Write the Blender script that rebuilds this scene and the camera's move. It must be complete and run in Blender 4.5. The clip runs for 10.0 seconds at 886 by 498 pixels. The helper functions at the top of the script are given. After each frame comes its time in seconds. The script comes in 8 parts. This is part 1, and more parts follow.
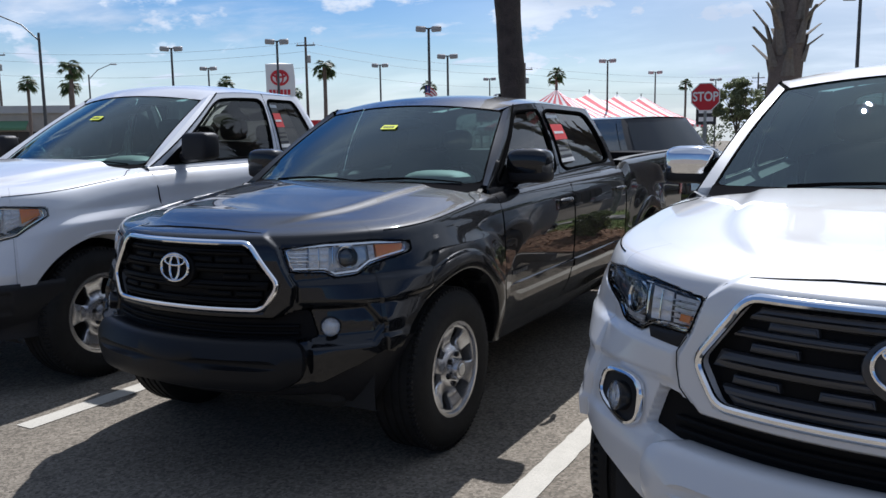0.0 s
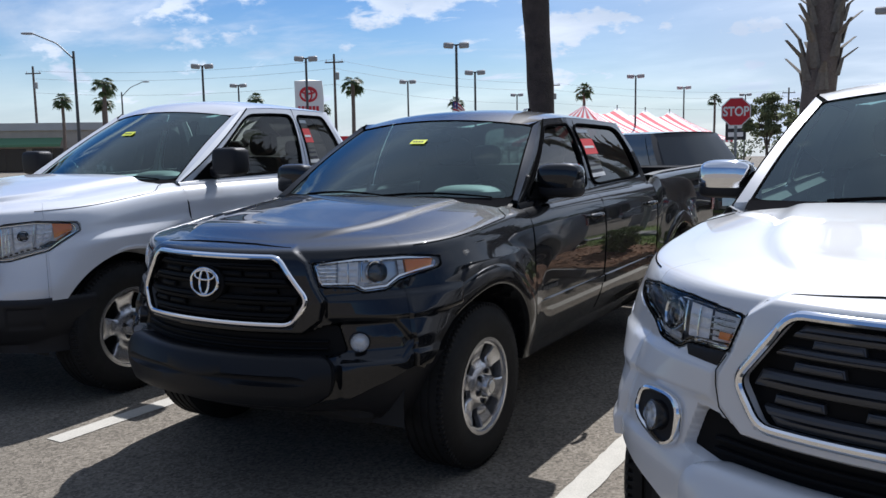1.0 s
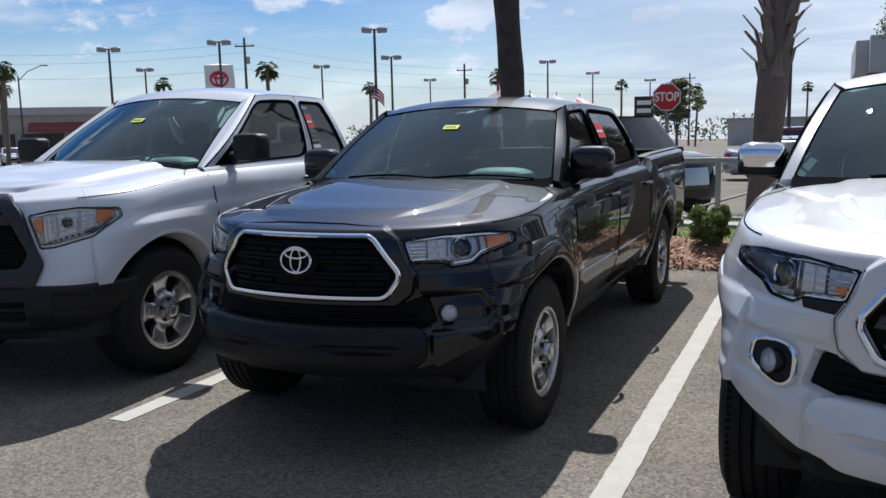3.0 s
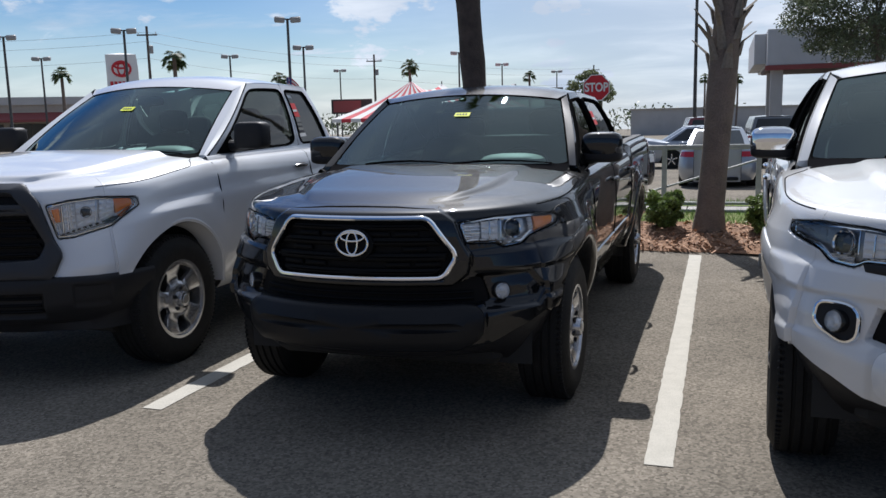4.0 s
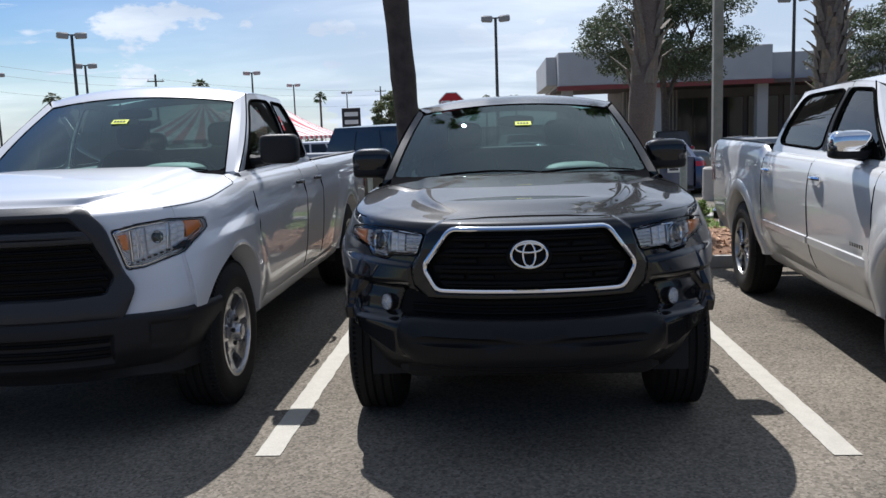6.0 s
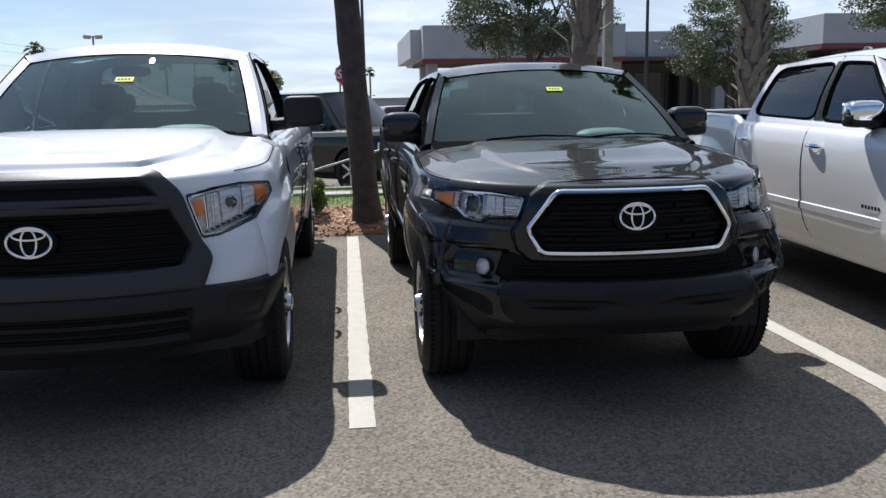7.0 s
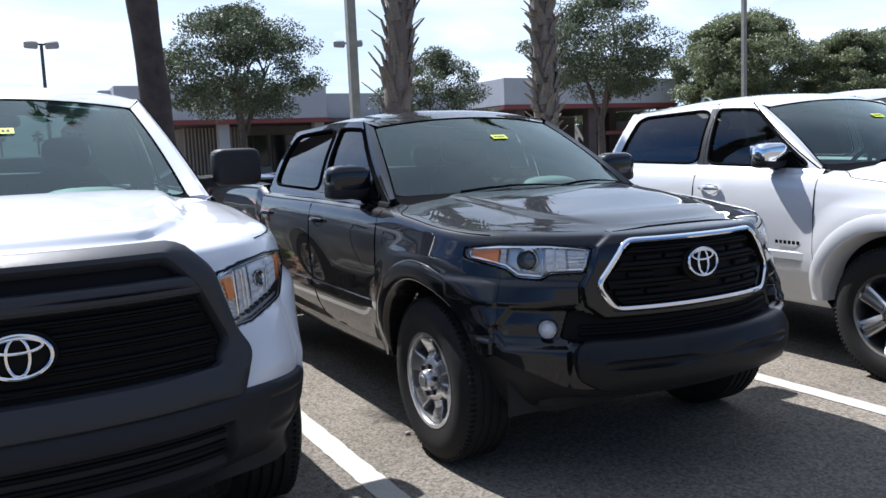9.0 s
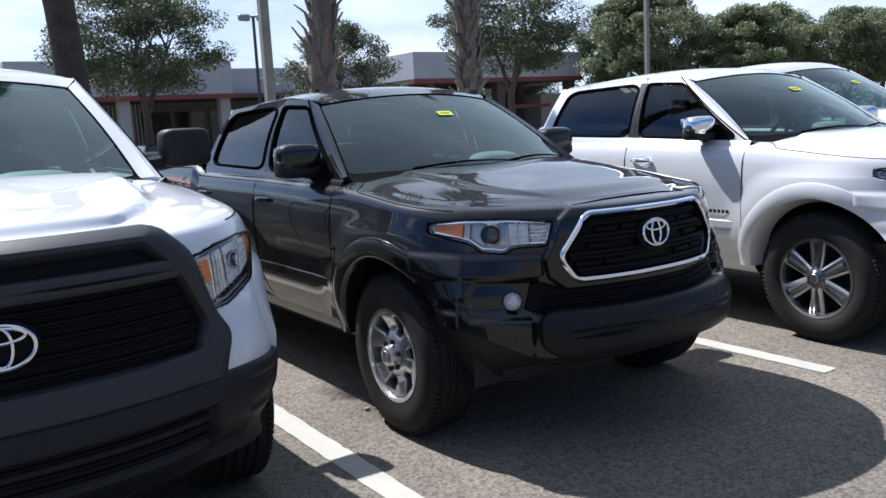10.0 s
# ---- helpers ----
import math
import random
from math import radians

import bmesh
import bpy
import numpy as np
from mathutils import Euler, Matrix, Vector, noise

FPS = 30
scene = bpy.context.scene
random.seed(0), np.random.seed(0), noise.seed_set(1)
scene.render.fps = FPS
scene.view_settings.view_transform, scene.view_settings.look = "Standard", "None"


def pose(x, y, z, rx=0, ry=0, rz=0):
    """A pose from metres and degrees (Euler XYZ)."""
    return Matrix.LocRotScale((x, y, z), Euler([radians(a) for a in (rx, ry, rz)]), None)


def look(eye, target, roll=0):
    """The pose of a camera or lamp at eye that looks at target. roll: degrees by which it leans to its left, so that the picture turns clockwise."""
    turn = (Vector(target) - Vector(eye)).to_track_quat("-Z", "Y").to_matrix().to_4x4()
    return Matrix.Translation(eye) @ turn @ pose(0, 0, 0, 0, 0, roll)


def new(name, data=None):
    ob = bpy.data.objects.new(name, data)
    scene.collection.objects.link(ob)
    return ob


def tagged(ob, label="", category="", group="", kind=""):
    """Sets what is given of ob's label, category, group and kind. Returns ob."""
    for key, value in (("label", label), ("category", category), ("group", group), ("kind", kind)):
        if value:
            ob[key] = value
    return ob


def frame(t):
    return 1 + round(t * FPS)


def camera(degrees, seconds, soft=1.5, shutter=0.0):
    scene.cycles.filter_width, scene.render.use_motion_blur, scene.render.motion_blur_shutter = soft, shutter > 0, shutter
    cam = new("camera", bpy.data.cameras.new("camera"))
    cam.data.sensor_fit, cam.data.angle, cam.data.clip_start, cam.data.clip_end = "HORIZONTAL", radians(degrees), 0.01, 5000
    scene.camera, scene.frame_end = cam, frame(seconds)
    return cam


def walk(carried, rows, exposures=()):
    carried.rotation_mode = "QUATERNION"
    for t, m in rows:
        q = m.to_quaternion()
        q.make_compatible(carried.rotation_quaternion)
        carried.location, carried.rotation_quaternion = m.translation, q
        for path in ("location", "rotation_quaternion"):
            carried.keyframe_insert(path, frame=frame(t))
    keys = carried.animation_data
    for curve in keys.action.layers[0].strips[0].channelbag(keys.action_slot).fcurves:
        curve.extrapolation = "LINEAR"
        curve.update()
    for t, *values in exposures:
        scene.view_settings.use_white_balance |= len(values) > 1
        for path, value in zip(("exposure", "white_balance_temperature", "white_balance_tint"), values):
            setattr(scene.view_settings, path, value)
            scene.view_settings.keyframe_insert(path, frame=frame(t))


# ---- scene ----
cam = camera(55.6, 10.0)
PATH = [
    (0, (2.705, -2.566, 1.502), (1.744, -0.835, 1.217), -0.9),
    (0.5, (2.672, -2.554, 1.496), (1.678, -0.84, 1.225), -0.8),
    (1, (2.675, -2.541, 1.495), (1.657, -0.838, 1.248), -1.0),
    (1.5, (2.636, -2.553, 1.504), (1.609, -0.86, 1.226), -1.8),
    (2, (2.564, -2.742, 1.513), (1.572, -1.038, 1.178), -2.0),
    (2.5, (2.41, -2.954, 1.522), (1.5, -1.203, 1.2), -3.0),
    (2.7, (2.314, -3.047, 1.52), (1.433, -1.277, 1.219), -2.3),
    (3.8, (1.724, -3.431, 1.482), (1.06, -1.564, 1.207), -0.8),
    (4, (1.611, -3.543, 1.501), (0.985, -1.669, 1.19), -1.4),
    (4.5, (1.285, -3.594, 1.464), (0.727, -1.706, 1.113), -2.4),
    (5, (0.826, -3.625, 1.491), (0.437, -1.685, 1.203), -5.9),
    (5.5, (0.339, -3.659, 1.493), (0.1, -1.687, 1.264), -2.8),
    (5.7, (0.152, -3.676, 1.484), (-0.045, -1.702, 1.232), -2.2),
    (6.8, (-1.022, -3.635, 1.474), (-0.89, -1.666, 1.152), -1.6),
    (7, (-1.272, -3.592, 1.456), (-1.048, -1.635, 1.107), -1.1),
    (7.5, (-1.651, -3.341, 1.458), (-1.218, -1.417, 1.124), -3.4),
    (8, (-2.032, -3.116, 1.409), (-1.429, -1.246, 1.037), -2.8),
    (8.5, (-2.344, -2.821, 1.406), (-1.458, -1.057, 1.083), -2.6),
    (9, (-2.585, -2.632, 1.436), (-1.664, -0.872, 1.207), -2.4),
    (9.5, (-2.79, -2.55, 1.454), (-1.755, -0.858, 1.199), -2.9),
    (10, (-2.807, -2.559, 1.459), (-1.71, -0.914, 1.161), -3.1),
]
walk(cam, [(t, look(eye, target, roll)) for t, eye, target, roll in PATH],
     exposures=((0.0, 0.05, 6150, 11), (1.0, 0.08, 6150, 11), (2.5, 0.0, 6150, 11), (4.5, -0.06, 6380, 10), (5.5, 0.06, 6330, 10), (7.0, 0.20, 6300, 10), (7.5, 0.38, 6330, 10), (8.5, 0.62, 6150, 11), (9.5, 0.54, 6050, 11), (10.0, 0.44, 6050, 11)))

# ---- light ----
world = bpy.data.worlds.new("sky")
scene.world = world
world.use_nodes = True
SUN_DIR = Vector((-0.20, 0.78, 1.0)).normalized()


def build_sky():
    nt = world.node_tree
    nt.nodes.clear()
    out = nt.nodes.new("ShaderNodeOutputWorld")
    bg = nt.nodes.new("ShaderNodeBackground")
    sky = nt.nodes.new("ShaderNodeTexSky")
    sky.sky_type = 'NISHITA'
    sky.sun_disc = False
    sky.sun_elevation = math.asin(SUN_DIR.z)
    sky.sun_rotation = math.atan2(SUN_DIR.x, SUN_DIR.y)
    sky.air_density, sky.dust_density, sky.ozone_density = 1.0, 0.15, 3.0
    tc = nt.nodes.new("ShaderNodeTexCoord")
    sep = nt.nodes.new("ShaderNodeSeparateXYZ")
    nt.links.new(tc.outputs["Generated"], sep.inputs[0])

    def math_node(op, a, b=None, clamp=False):
        n = nt.nodes.new("ShaderNodeMath")
        n.operation, n.use_clamp = op, clamp
        for i, v in enumerate((a, b)):
            if v is None:
                continue
            if isinstance(v, (int, float)):
                n.inputs[i].default_value = v
            else:
                nt.links.new(v, n.inputs[i])
        return n.outputs[0]

    zc = math_node('MAXIMUM', sep.outputs[2], 0.0)
    den = math_node('ADD', zc, 0.16)
    px = math_node('DIVIDE', sep.outputs[0], den)
    py = math_node('DIVIDE', sep.outputs[1], den)
    comb = nt.nodes.new("ShaderNodeCombineXYZ")
    nt.links.new(px, comb.inputs[0])
    nt.links.new(py, comb.inputs[1])

    def clouds(scale, detail, rough, offset, lo, hi):
        mp = nt.nodes.new("ShaderNodeMapping")
        mp.inputs["Location"].default_value = offset
        mp.inputs["Scale"].default_value = (0.6, 1.0, 1.0)
        nt.links.new(comb.outputs[0], mp.inputs[0])
        no = nt.nodes.new("ShaderNodeTexNoise")
        no.inputs["Scale"].default_value = scale
        no.inputs["Detail"].default_value = detail
        no.inputs["Roughness"].default_value = rough
        no.inputs["Distortion"].default_value = 0.4
        nt.links.new(mp.outputs[0], no.inputs["Vector"])
        ramp = nt.nodes.new("ShaderNodeMapRange")
        ramp.interpolation_type = 'SMOOTHSTEP'
        ramp.inputs[1].default_value, ramp.inputs[2].default_value = lo, hi
        nt.links.new(no.outputs[0], ramp.inputs[0])
        return ramp.outputs[0]

    # more cloud towards +x, clear blue towards -x
    side = nt.nodes.new("ShaderNodeMapRange")
    side.interpolation_type = 'SMOOTHSTEP'
    side.inputs[1].default_value, side.inputs[2].default_value = -0.62, -0.02
    nt.links.new(sep.outputs[0], side.inputs[0])
    big = clouds(0.9, 9, 0.6, (3.1, 1.7, 0), 0.50, 0.74)
    small = clouds(2.6, 10, 0.62, (7.7, 2.2, 0), 0.56, 0.68)
    ahead = nt.nodes.new("ShaderNodeMapRange")
    ahead.interpolation_type = 'SMOOTHSTEP'
    ahead.inputs[1].default_value, ahead.inputs[2].default_value = -0.15, 0.45
    nt.links.new(sep.outputs[1], ahead.inputs[0])
    low = nt.nodes.new("ShaderNodeMapRange")
    low.interpolation_type = 'SMOOTHSTEP'
    low.inputs[1].default_value, low.inputs[2].default_value, low.inputs[3].default_value, low.inputs[4].default_value = 0.0, 0.13, 0.7, 0.0
    nt.links.new(sep.outputs[2], low.inputs[0])
    veil = math_node('MULTIPLY', math_node('MULTIPLY', side.outputs[0], ahead.outputs[0]), 0.86)
    c1 = math_node('MAXIMUM', big, math_node('MULTIPLY', small, 0.9))
    heap = nt.nodes.new("ShaderNodeTexNoise")
    heap.inputs["Scale"].default_value, heap.inputs["Detail"].default_value, heap.inputs["Roughness"].default_value = 7.0, 12, 0.58
    flat = nt.nodes.new("ShaderNodeMapping")
    flat.inputs["Scale"].default_value = (1.0, 1.0, 2.1)
    flat.inputs["Location"].default_value = (0.35, 0.2, 0.1)
    nt.links.new(tc.outputs["Generated"], flat.inputs[0])
    nt.links.new(flat.outputs[0], heap.inputs["Vector"])
    hr = nt.nodes.new("ShaderNodeMapRange")
    hr.interpolation_type = 'SMOOTHSTEP'
    hr.inputs[1].default_value, hr.inputs[2].default_value = 0.54, 0.61
    nt.links.new(heap.outputs[0], hr.inputs[0])
    band = nt.nodes.new("ShaderNodeMapRange")
    band.interpolation_type = 'SMOOTHSTEP'
    band.inputs[1].default_value, band.inputs[2].default_value, band.inputs[3].default_value, band.inputs[4].default_value = 0.14, 0.30, 1.0, 0.0
    nt.links.new(sep.outputs[2], band.inputs[0])
    c1 = math_node('MAXIMUM', c1, math_node('MULTIPLY', hr.outputs[0], band.outputs[0]))
    c1 = math_node('MAXIMUM', c1, low.outputs[0])
    high = nt.nodes.new("ShaderNodeMapRange")
    high.interpolation_type = 'SMOOTHSTEP'
    high.inputs[1].default_value, high.inputs[2].default_value, high.inputs[4].default_value = 0.36, 0.62, 0.95
    nt.links.new(sep.outputs[2], high.inputs[0])
    veil = math_node('MAXIMUM', veil, math_node('MULTIPLY', high.outputs[0], math_node('ADD', math_node('MULTIPLY', big, 0.45), 0.55)))
    behind = nt.nodes.new("ShaderNodeMapRange")
    behind.interpolation_type = 'SMOOTHSTEP'
    behind.inputs[1].default_value, behind.inputs[2].default_value, behind.inputs[3].default_value, behind.inputs[4].default_value = -0.3, 0.1, 0.12, 0.0
    nt.links.new(sep.outputs[1], behind.inputs[0])
    veil = math_node('MAXIMUM', veil, behind.outputs[0])
    cover = math_node('MAXIMUM', math_node('MULTIPLY', c1, math_node('ADD', math_node('MULTIPLY', ahead.outputs[0], 0.75), 0.25)), veil, True)
    shade_n = clouds(1.7, 6, 0.55, (1.3, 5.1, 0), 0.35, 0.75)
    mixc = nt.nodes.new("ShaderNodeMix")
    mixc.data_type = 'RGBA'
    mixc.inputs["A"].default_value = (5.8, 6.75, 8.2, 1)
    mixc.inputs["B"].default_value = (8.9, 9.6, 10.7, 1)
    nt.links.new(shade_n, mixc.inputs["Factor"])
    mix = nt.nodes.new("ShaderNodeMix")
    mix.data_type = 'RGBA'
    nt.links.new(cover, mix.inputs["Factor"])
    hs = nt.nodes.new("ShaderNodeHueSaturation")
    hs.inputs["Saturation"].default_value = 1.35
    hs.inputs["Value"].default_value = 0.90
    hs.inputs["Hue"].default_value = 0.512
    nt.links.new(sky.outputs[0], hs.inputs["Color"])
    nt.links.new(hs.outputs[0], mix.inputs["A"])
    nt.links.new(mixc.outputs["Result"], mix.inputs["B"])
    # the sky opposite the sun is dimmer than the sky round it
    dim = nt.nodes.new("ShaderNodeMix")
    dim.data_type, dim.blend_type = 'RGBA', 'MULTIPLY'
    dim.inputs["Factor"].default_value = 1.0
    nt.links.new(mix.outputs["Result"], dim.inputs["A"])
    nt.links.new(math_node('ADD', math_node('MULTIPLY', ahead.outputs[0], 0.26), 0.84), dim.inputs["B"])
    nt.links.new(dim.outputs["Result"], bg.inputs[0])
    bg.inputs[1].default_value = 0.088
    nt.links.new(bg.outputs[0], out.inputs[0])


build_sky()
sun = new("sun", bpy.data.lights.new("sun", 'SUN'))
sun.data.energy = 5.9
sun.data.angle = radians(0.55)
sun.data.color = (1.0, 0.97, 0.95)
sun.matrix_world = look(SUN_DIR * 60, (0, 0, 0))


# ---- materials ----
def material(name, color, rough=0.5, metal=0.0, coat=0.0, spec=0.5, var=0.0, scale=8.0, bump=0.0, bump_scale=60.0,
             grain=0.0, grain_scale=120.0, second=None, dirt=0.0, flake=0.0, per_piece=0.0, transmission=0.0, coat_rough=0.03):
    m = bpy.data.materials.new(name)
    m.use_nodes = True
    nt = m.node_tree
    b = nt.nodes["Principled BSDF"]
    b.inputs["Base Color"].default_value = (*color, 1)
    b.inputs["Roughness"].default_value = rough
    b.inputs["Metallic"].default_value = metal
    b.inputs["Specular IOR Level"].default_value = spec
    b.inputs["Coat Weight"].default_value = coat
    b.inputs["Coat Roughness"].default_value = coat_rough
    b.inputs["Transmission Weight"].default_value = transmission
    m.diffuse_color = (*color, 1)
    tc = nt.nodes.new("ShaderNodeTexCoord")
    last = None

    def noise_tex(sc, detail=6, rough_=0.6):
        n = nt.nodes.new("ShaderNodeTexNoise")
        n.inputs["Scale"].default_value = sc
        n.inputs["Detail"].default_value = detail
        n.inputs["Roughness"].default_value = rough_
        nt.links.new(tc.outputs["Object"], n.inputs["Vector"])
        return n.outputs[0]

    def mixed(a, bcol, fac):
        n = nt.nodes.new("ShaderNodeMix")
        n.data_type = 'RGBA'
        nt.links.new(fac, n.inputs["Factor"])
        for key, v in (("A", a), ("B", bcol)):
            if isinstance(v, tuple):
                n.inputs[key].default_value = (*v, 1)
            else:
                nt.links.new(v, n.inputs[key])
        return n.outputs["Result"]

    def ranged(src, lo, hi, a=0.0, bb=1.0):
        n = nt.nodes.new("ShaderNodeMapRange")
        n.inputs[1].default_value, n.inputs[2].default_value = lo, hi
        n.inputs[3].default_value, n.inputs[4].default_value = a, bb
        nt.links.new(src, n.inputs[0])
        return n.outputs[0]

    if var > 0 or second:
        other = second or tuple(c * (1 - var) for c in color)
        last = mixed(tuple(color), tuple(other), ranged(noise_tex(scale), 0.35, 0.65))
    if grain > 0:
        dark = tuple(c * (1 - grain) for c in color)
        light = tuple(min(1, c * (1 + grain)) for c in color)
        g = mixed(dark, light, ranged(noise_tex(grain_scale, 3, 0.7), 0.35, 0.65))
        if last is None:
            last = g
        else:
            mul = nt.nodes.new("ShaderNodeMix")
            mul.data_type = 'RGBA'
            mul.inputs["Factor"].default_value = 0.5
            nt.links.new(last, mul.inputs["A"])
            nt.links.new(g, mul.inputs["B"])
            last = mul.outputs["Result"]
    if per_piece > 0:
        info = nt.nodes.new("ShaderNodeNewGeometry")
        hsv = nt.nodes.new("ShaderNodeHueSaturation")
        if last is None:
            hsv.inputs["Color"].default_value = (*color, 1)
        else:
            nt.links.new(last, hsv.inputs["Color"])
        nt.links.new(ranged(info.outputs["Random Per Island"], 0, 1, 1 - per_piece, 1 + per_piece), hsv.inputs["Value"])
        last = hsv.outputs[0]
    if dirt > 0:
        f = ranged(noise_tex(3.0, 8, 0.7), 0.45, 0.8, 0, dirt)
        last = mixed(last if last is not None else tuple(color), (0.22, 0.19, 0.15), f)
    if last is not None:
        nt.links.new(last, b.inputs["Base Color"])
    if bump > 0:
        bn = nt.nodes.new("ShaderNodeBump")
        bn.inputs["Strength"].default_value = bump
        bn.inputs["Distance"].default_value = 0.02
        nt.links.new(noise_tex(bump_scale, 4), bn.inputs["Height"])
        nt.links.new(bn.outputs[0], b.inputs["Normal"])
    return m


def thin_glass(name, tint, gloss=(1.0, 1.0, 1.0), ior=1.5, rough=0.012):
    m = bpy.data.materials.new(name)
    m.use_nodes = True
    nt = m.node_tree
    nt.nodes.clear()
    out = nt.nodes.new("ShaderNodeOutputMaterial")
    tr = nt.nodes.new("ShaderNodeBsdfTransparent")
    tr.inputs[0].default_value = (*tint, 1)
    gl = nt.nodes.new("ShaderNodeBsdfGlossy")
    gl.inputs["Roughness"].default_value = rough
    gl.inputs[0].default_value = (*gloss, 1)
    fr = nt.nodes.new("ShaderNodeFresnel")
    fr.inputs[0].default_value = ior
    mix = nt.nodes.new("ShaderNodeMixShader")
    nt.links.new(fr.outputs[0], mix.inputs[0])
    nt.links.new(tr.outputs[0], mix.inputs[1])
    nt.links.new(gl.outputs[0], mix.inputs[2])
    nt.links.new(mix.outputs[0], out.inputs[0])
    m.diffuse_color = (0.1, 0.12, 0.12, 1)
    return m


def leaf_material(name, color, per_piece, through_share=0.22):
    """Foliage: every leaf its own tone, part of the light passing through it."""
    m = material(name, color, 0.55, per_piece=per_piece)
    nt = m.node_tree
    b = nt.nodes["Principled BSDF"]
    src = b.inputs["Base Color"].links[0].from_socket
    tl = nt.nodes.new("ShaderNodeBsdfTranslucent")
    hs = nt.nodes.new("ShaderNodeHueSaturation")
    hs.inputs["Hue"].default_value, hs.inputs["Saturation"].default_value, hs.inputs["Value"].default_value = 0.495, 1.0, 1.3
    nt.links.new(src, hs.inputs["Color"])
    nt.links.new(hs.outputs[0], tl.inputs[0])
    mix = nt.nodes.new("ShaderNodeMixShader")
    mix.inputs[0].default_value = through_share
    nt.links.new(b.outputs[0], mix.inputs[1])
    nt.links.new(tl.outputs[0], mix.inputs[2])
    nt.links.new(mix.outputs[0], nt.nodes["Material Output"].inputs[0])
    return m


BLACK_PAINT = material("black_paint", (0.0060, 0.0066, 0.0080), 0.42, 0.15, 1.0, 0.06, coat_rough=0.012)
BLACK_PAINT.node_tree.nodes["Principled BSDF"].inputs["Coat IOR"].default_value = 1.5
WHITE_PAINT = material("white_paint", (0.66, 0.67, 0.69), 0.35, 0.0, 1.0, 0.5, dirt=0.03)
FOG_BOWL = material("fog_bowl", (0.85, 0.86, 0.88), 0.10, 0.9, bump=1.0, bump_scale=55)
PEARL_PAINT = material("pearl_white_paint", (0.64, 0.64, 0.635), 0.32, 0.0, 1.0, 0.5, dirt=0.02)
SILVER_PAINT = material("silver_paint", (0.33, 0.36, 0.41), 0.3, 0.5, 1.0)
BLUE_PAINT = material("navy_paint", (0.03, 0.05, 0.12), 0.3, 0.3, 1.0)
GREY_PAINT = material("grey_paint", (0.14, 0.15, 0.16), 0.3, 0.4, 1.0)
RED_PAINT = material("maroon_paint", (0.16, 0.02, 0.03), 0.3, 0.2, 1.0)
CHROME = material("chrome", (0.86, 0.87, 0.88), 0.07, 1.0)
CHROME_DULL = material("satin_metal", (0.55, 0.56, 0.57), 0.28, 1.0, var=0.15, scale=20)
ALLOY = material("alloy_wheel", (0.60, 0.60, 0.61), 0.26, 0.85, var=0.15, scale=14)
ALLOY_DARK = material("dark_alloy_wheel", (0.10, 0.10, 0.105), 0.25, 0.9, 0.5)
PLASTIC = material("black_plastic", (0.018, 0.018, 0.020), 0.5, 0, 0, 0.22, bump=0.12, bump_scale=300)
PLASTIC_GREY = material("charcoal_plastic", (0.027, 0.029, 0.034), 0.42, 0, 0, 0.35, bump=0.10, bump_scale=260, dirt=0.03)
GRILLE_GREY = material("grey_grille", (0.045, 0.046, 0.050), 0.35, 0.2, 0.2)
GRILLE_BLACK = material("black_grille", (0.0045, 0.0045, 0.005), 0.55, 0, 0.0, 0.12)
RUBBER = material("tyre_rubber", (0.014, 0.014, 0.014), 0.7, 0, 0, 0.25, var=0.3, scale=30, bump=0.2, bump_scale=200, dirt=0.05)
BAR_BLACK = material("satin_black_bar", (0.009, 0.0095, 0.011), 0.38, 0, 0, 0.22, bump=0.06, bump_scale=300)
DARK = material("underbody", (0.020, 0.020, 0.020), 0.9)
SEAL = material("rubber_seal", (0.008, 0.008, 0.008), 0.7, spec=0.0)
COWL = material("cowl_plastic", (0.012, 0.012, 0.013), 0.8, spec=0.0, bump=0.1, bump_scale=200)
PALE_COVER = material("pale_dash_cover", (0.34, 0.36, 0.34), 0.6, var=0.2, scale=9)
INTERIOR = material("cabin_trim", (0.020, 0.021, 0.022), 0.7, var=0.2, scale=12)
SEAT_CLOTH = material("seat_cloth", (0.06, 0.06, 0.062), 0.9, grain=0.2, grain_scale=300)
WINDSHIELD = thin_glass("windshield_glass", (0.30, 0.50, 0.48), (0.88, 1.0, 0.94), ior=1.78, rough=0.0)
TINTED = thin_glass("tinted_glass", (0.17, 0.18, 0.175), (1.0, 0.97, 0.92), ior=1.6)
SIDE_GLASS = thin_glass("side_glass", (0.28, 0.33, 0.32), (1.0, 0.97, 0.92), ior=1.55)
LENS = thin_glass("lamp_lens", (0.98, 0.99, 0.99), ior=1.42)
REFLECTOR = material("lamp_reflector", (0.95, 0.95, 0.96), 0.20, 0.10, bump=0.6, bump_scale=34)
LAMP_INNER = material("lamp_inner", (0.50, 0.51, 0.53), 0.2, 0.6, bump=0.1, bump_scale=70)
LAMP_SMOKE = material("smoked_lamp_body", (0.24, 0.245, 0.26), 0.2, 0.6, bump=0.2, bump_scale=40)
LAMP_BLACK = material("lamp_bezel", (0.012, 0.012, 0.013), 0.25)
AMBER = material("amber_lens", (0.88, 0.27, 0.05), 0.2, 0, 0.8, bump=0.3, bump_scale=150)
RED_LENS = material("red_lens", (0.45, 0.01, 0.015), 0.2, 0, 0.8)
PROJECTOR = material("projector_glass", (0.02, 0.022, 0.026), 0.04, 0.2, 1.0)
YELLOW = material("yellow_sticker", (0.72, 0.80, 0.05), 0.7)
PAPER = material("sticker_paper", (0.75, 0.75, 0.72), 0.8)
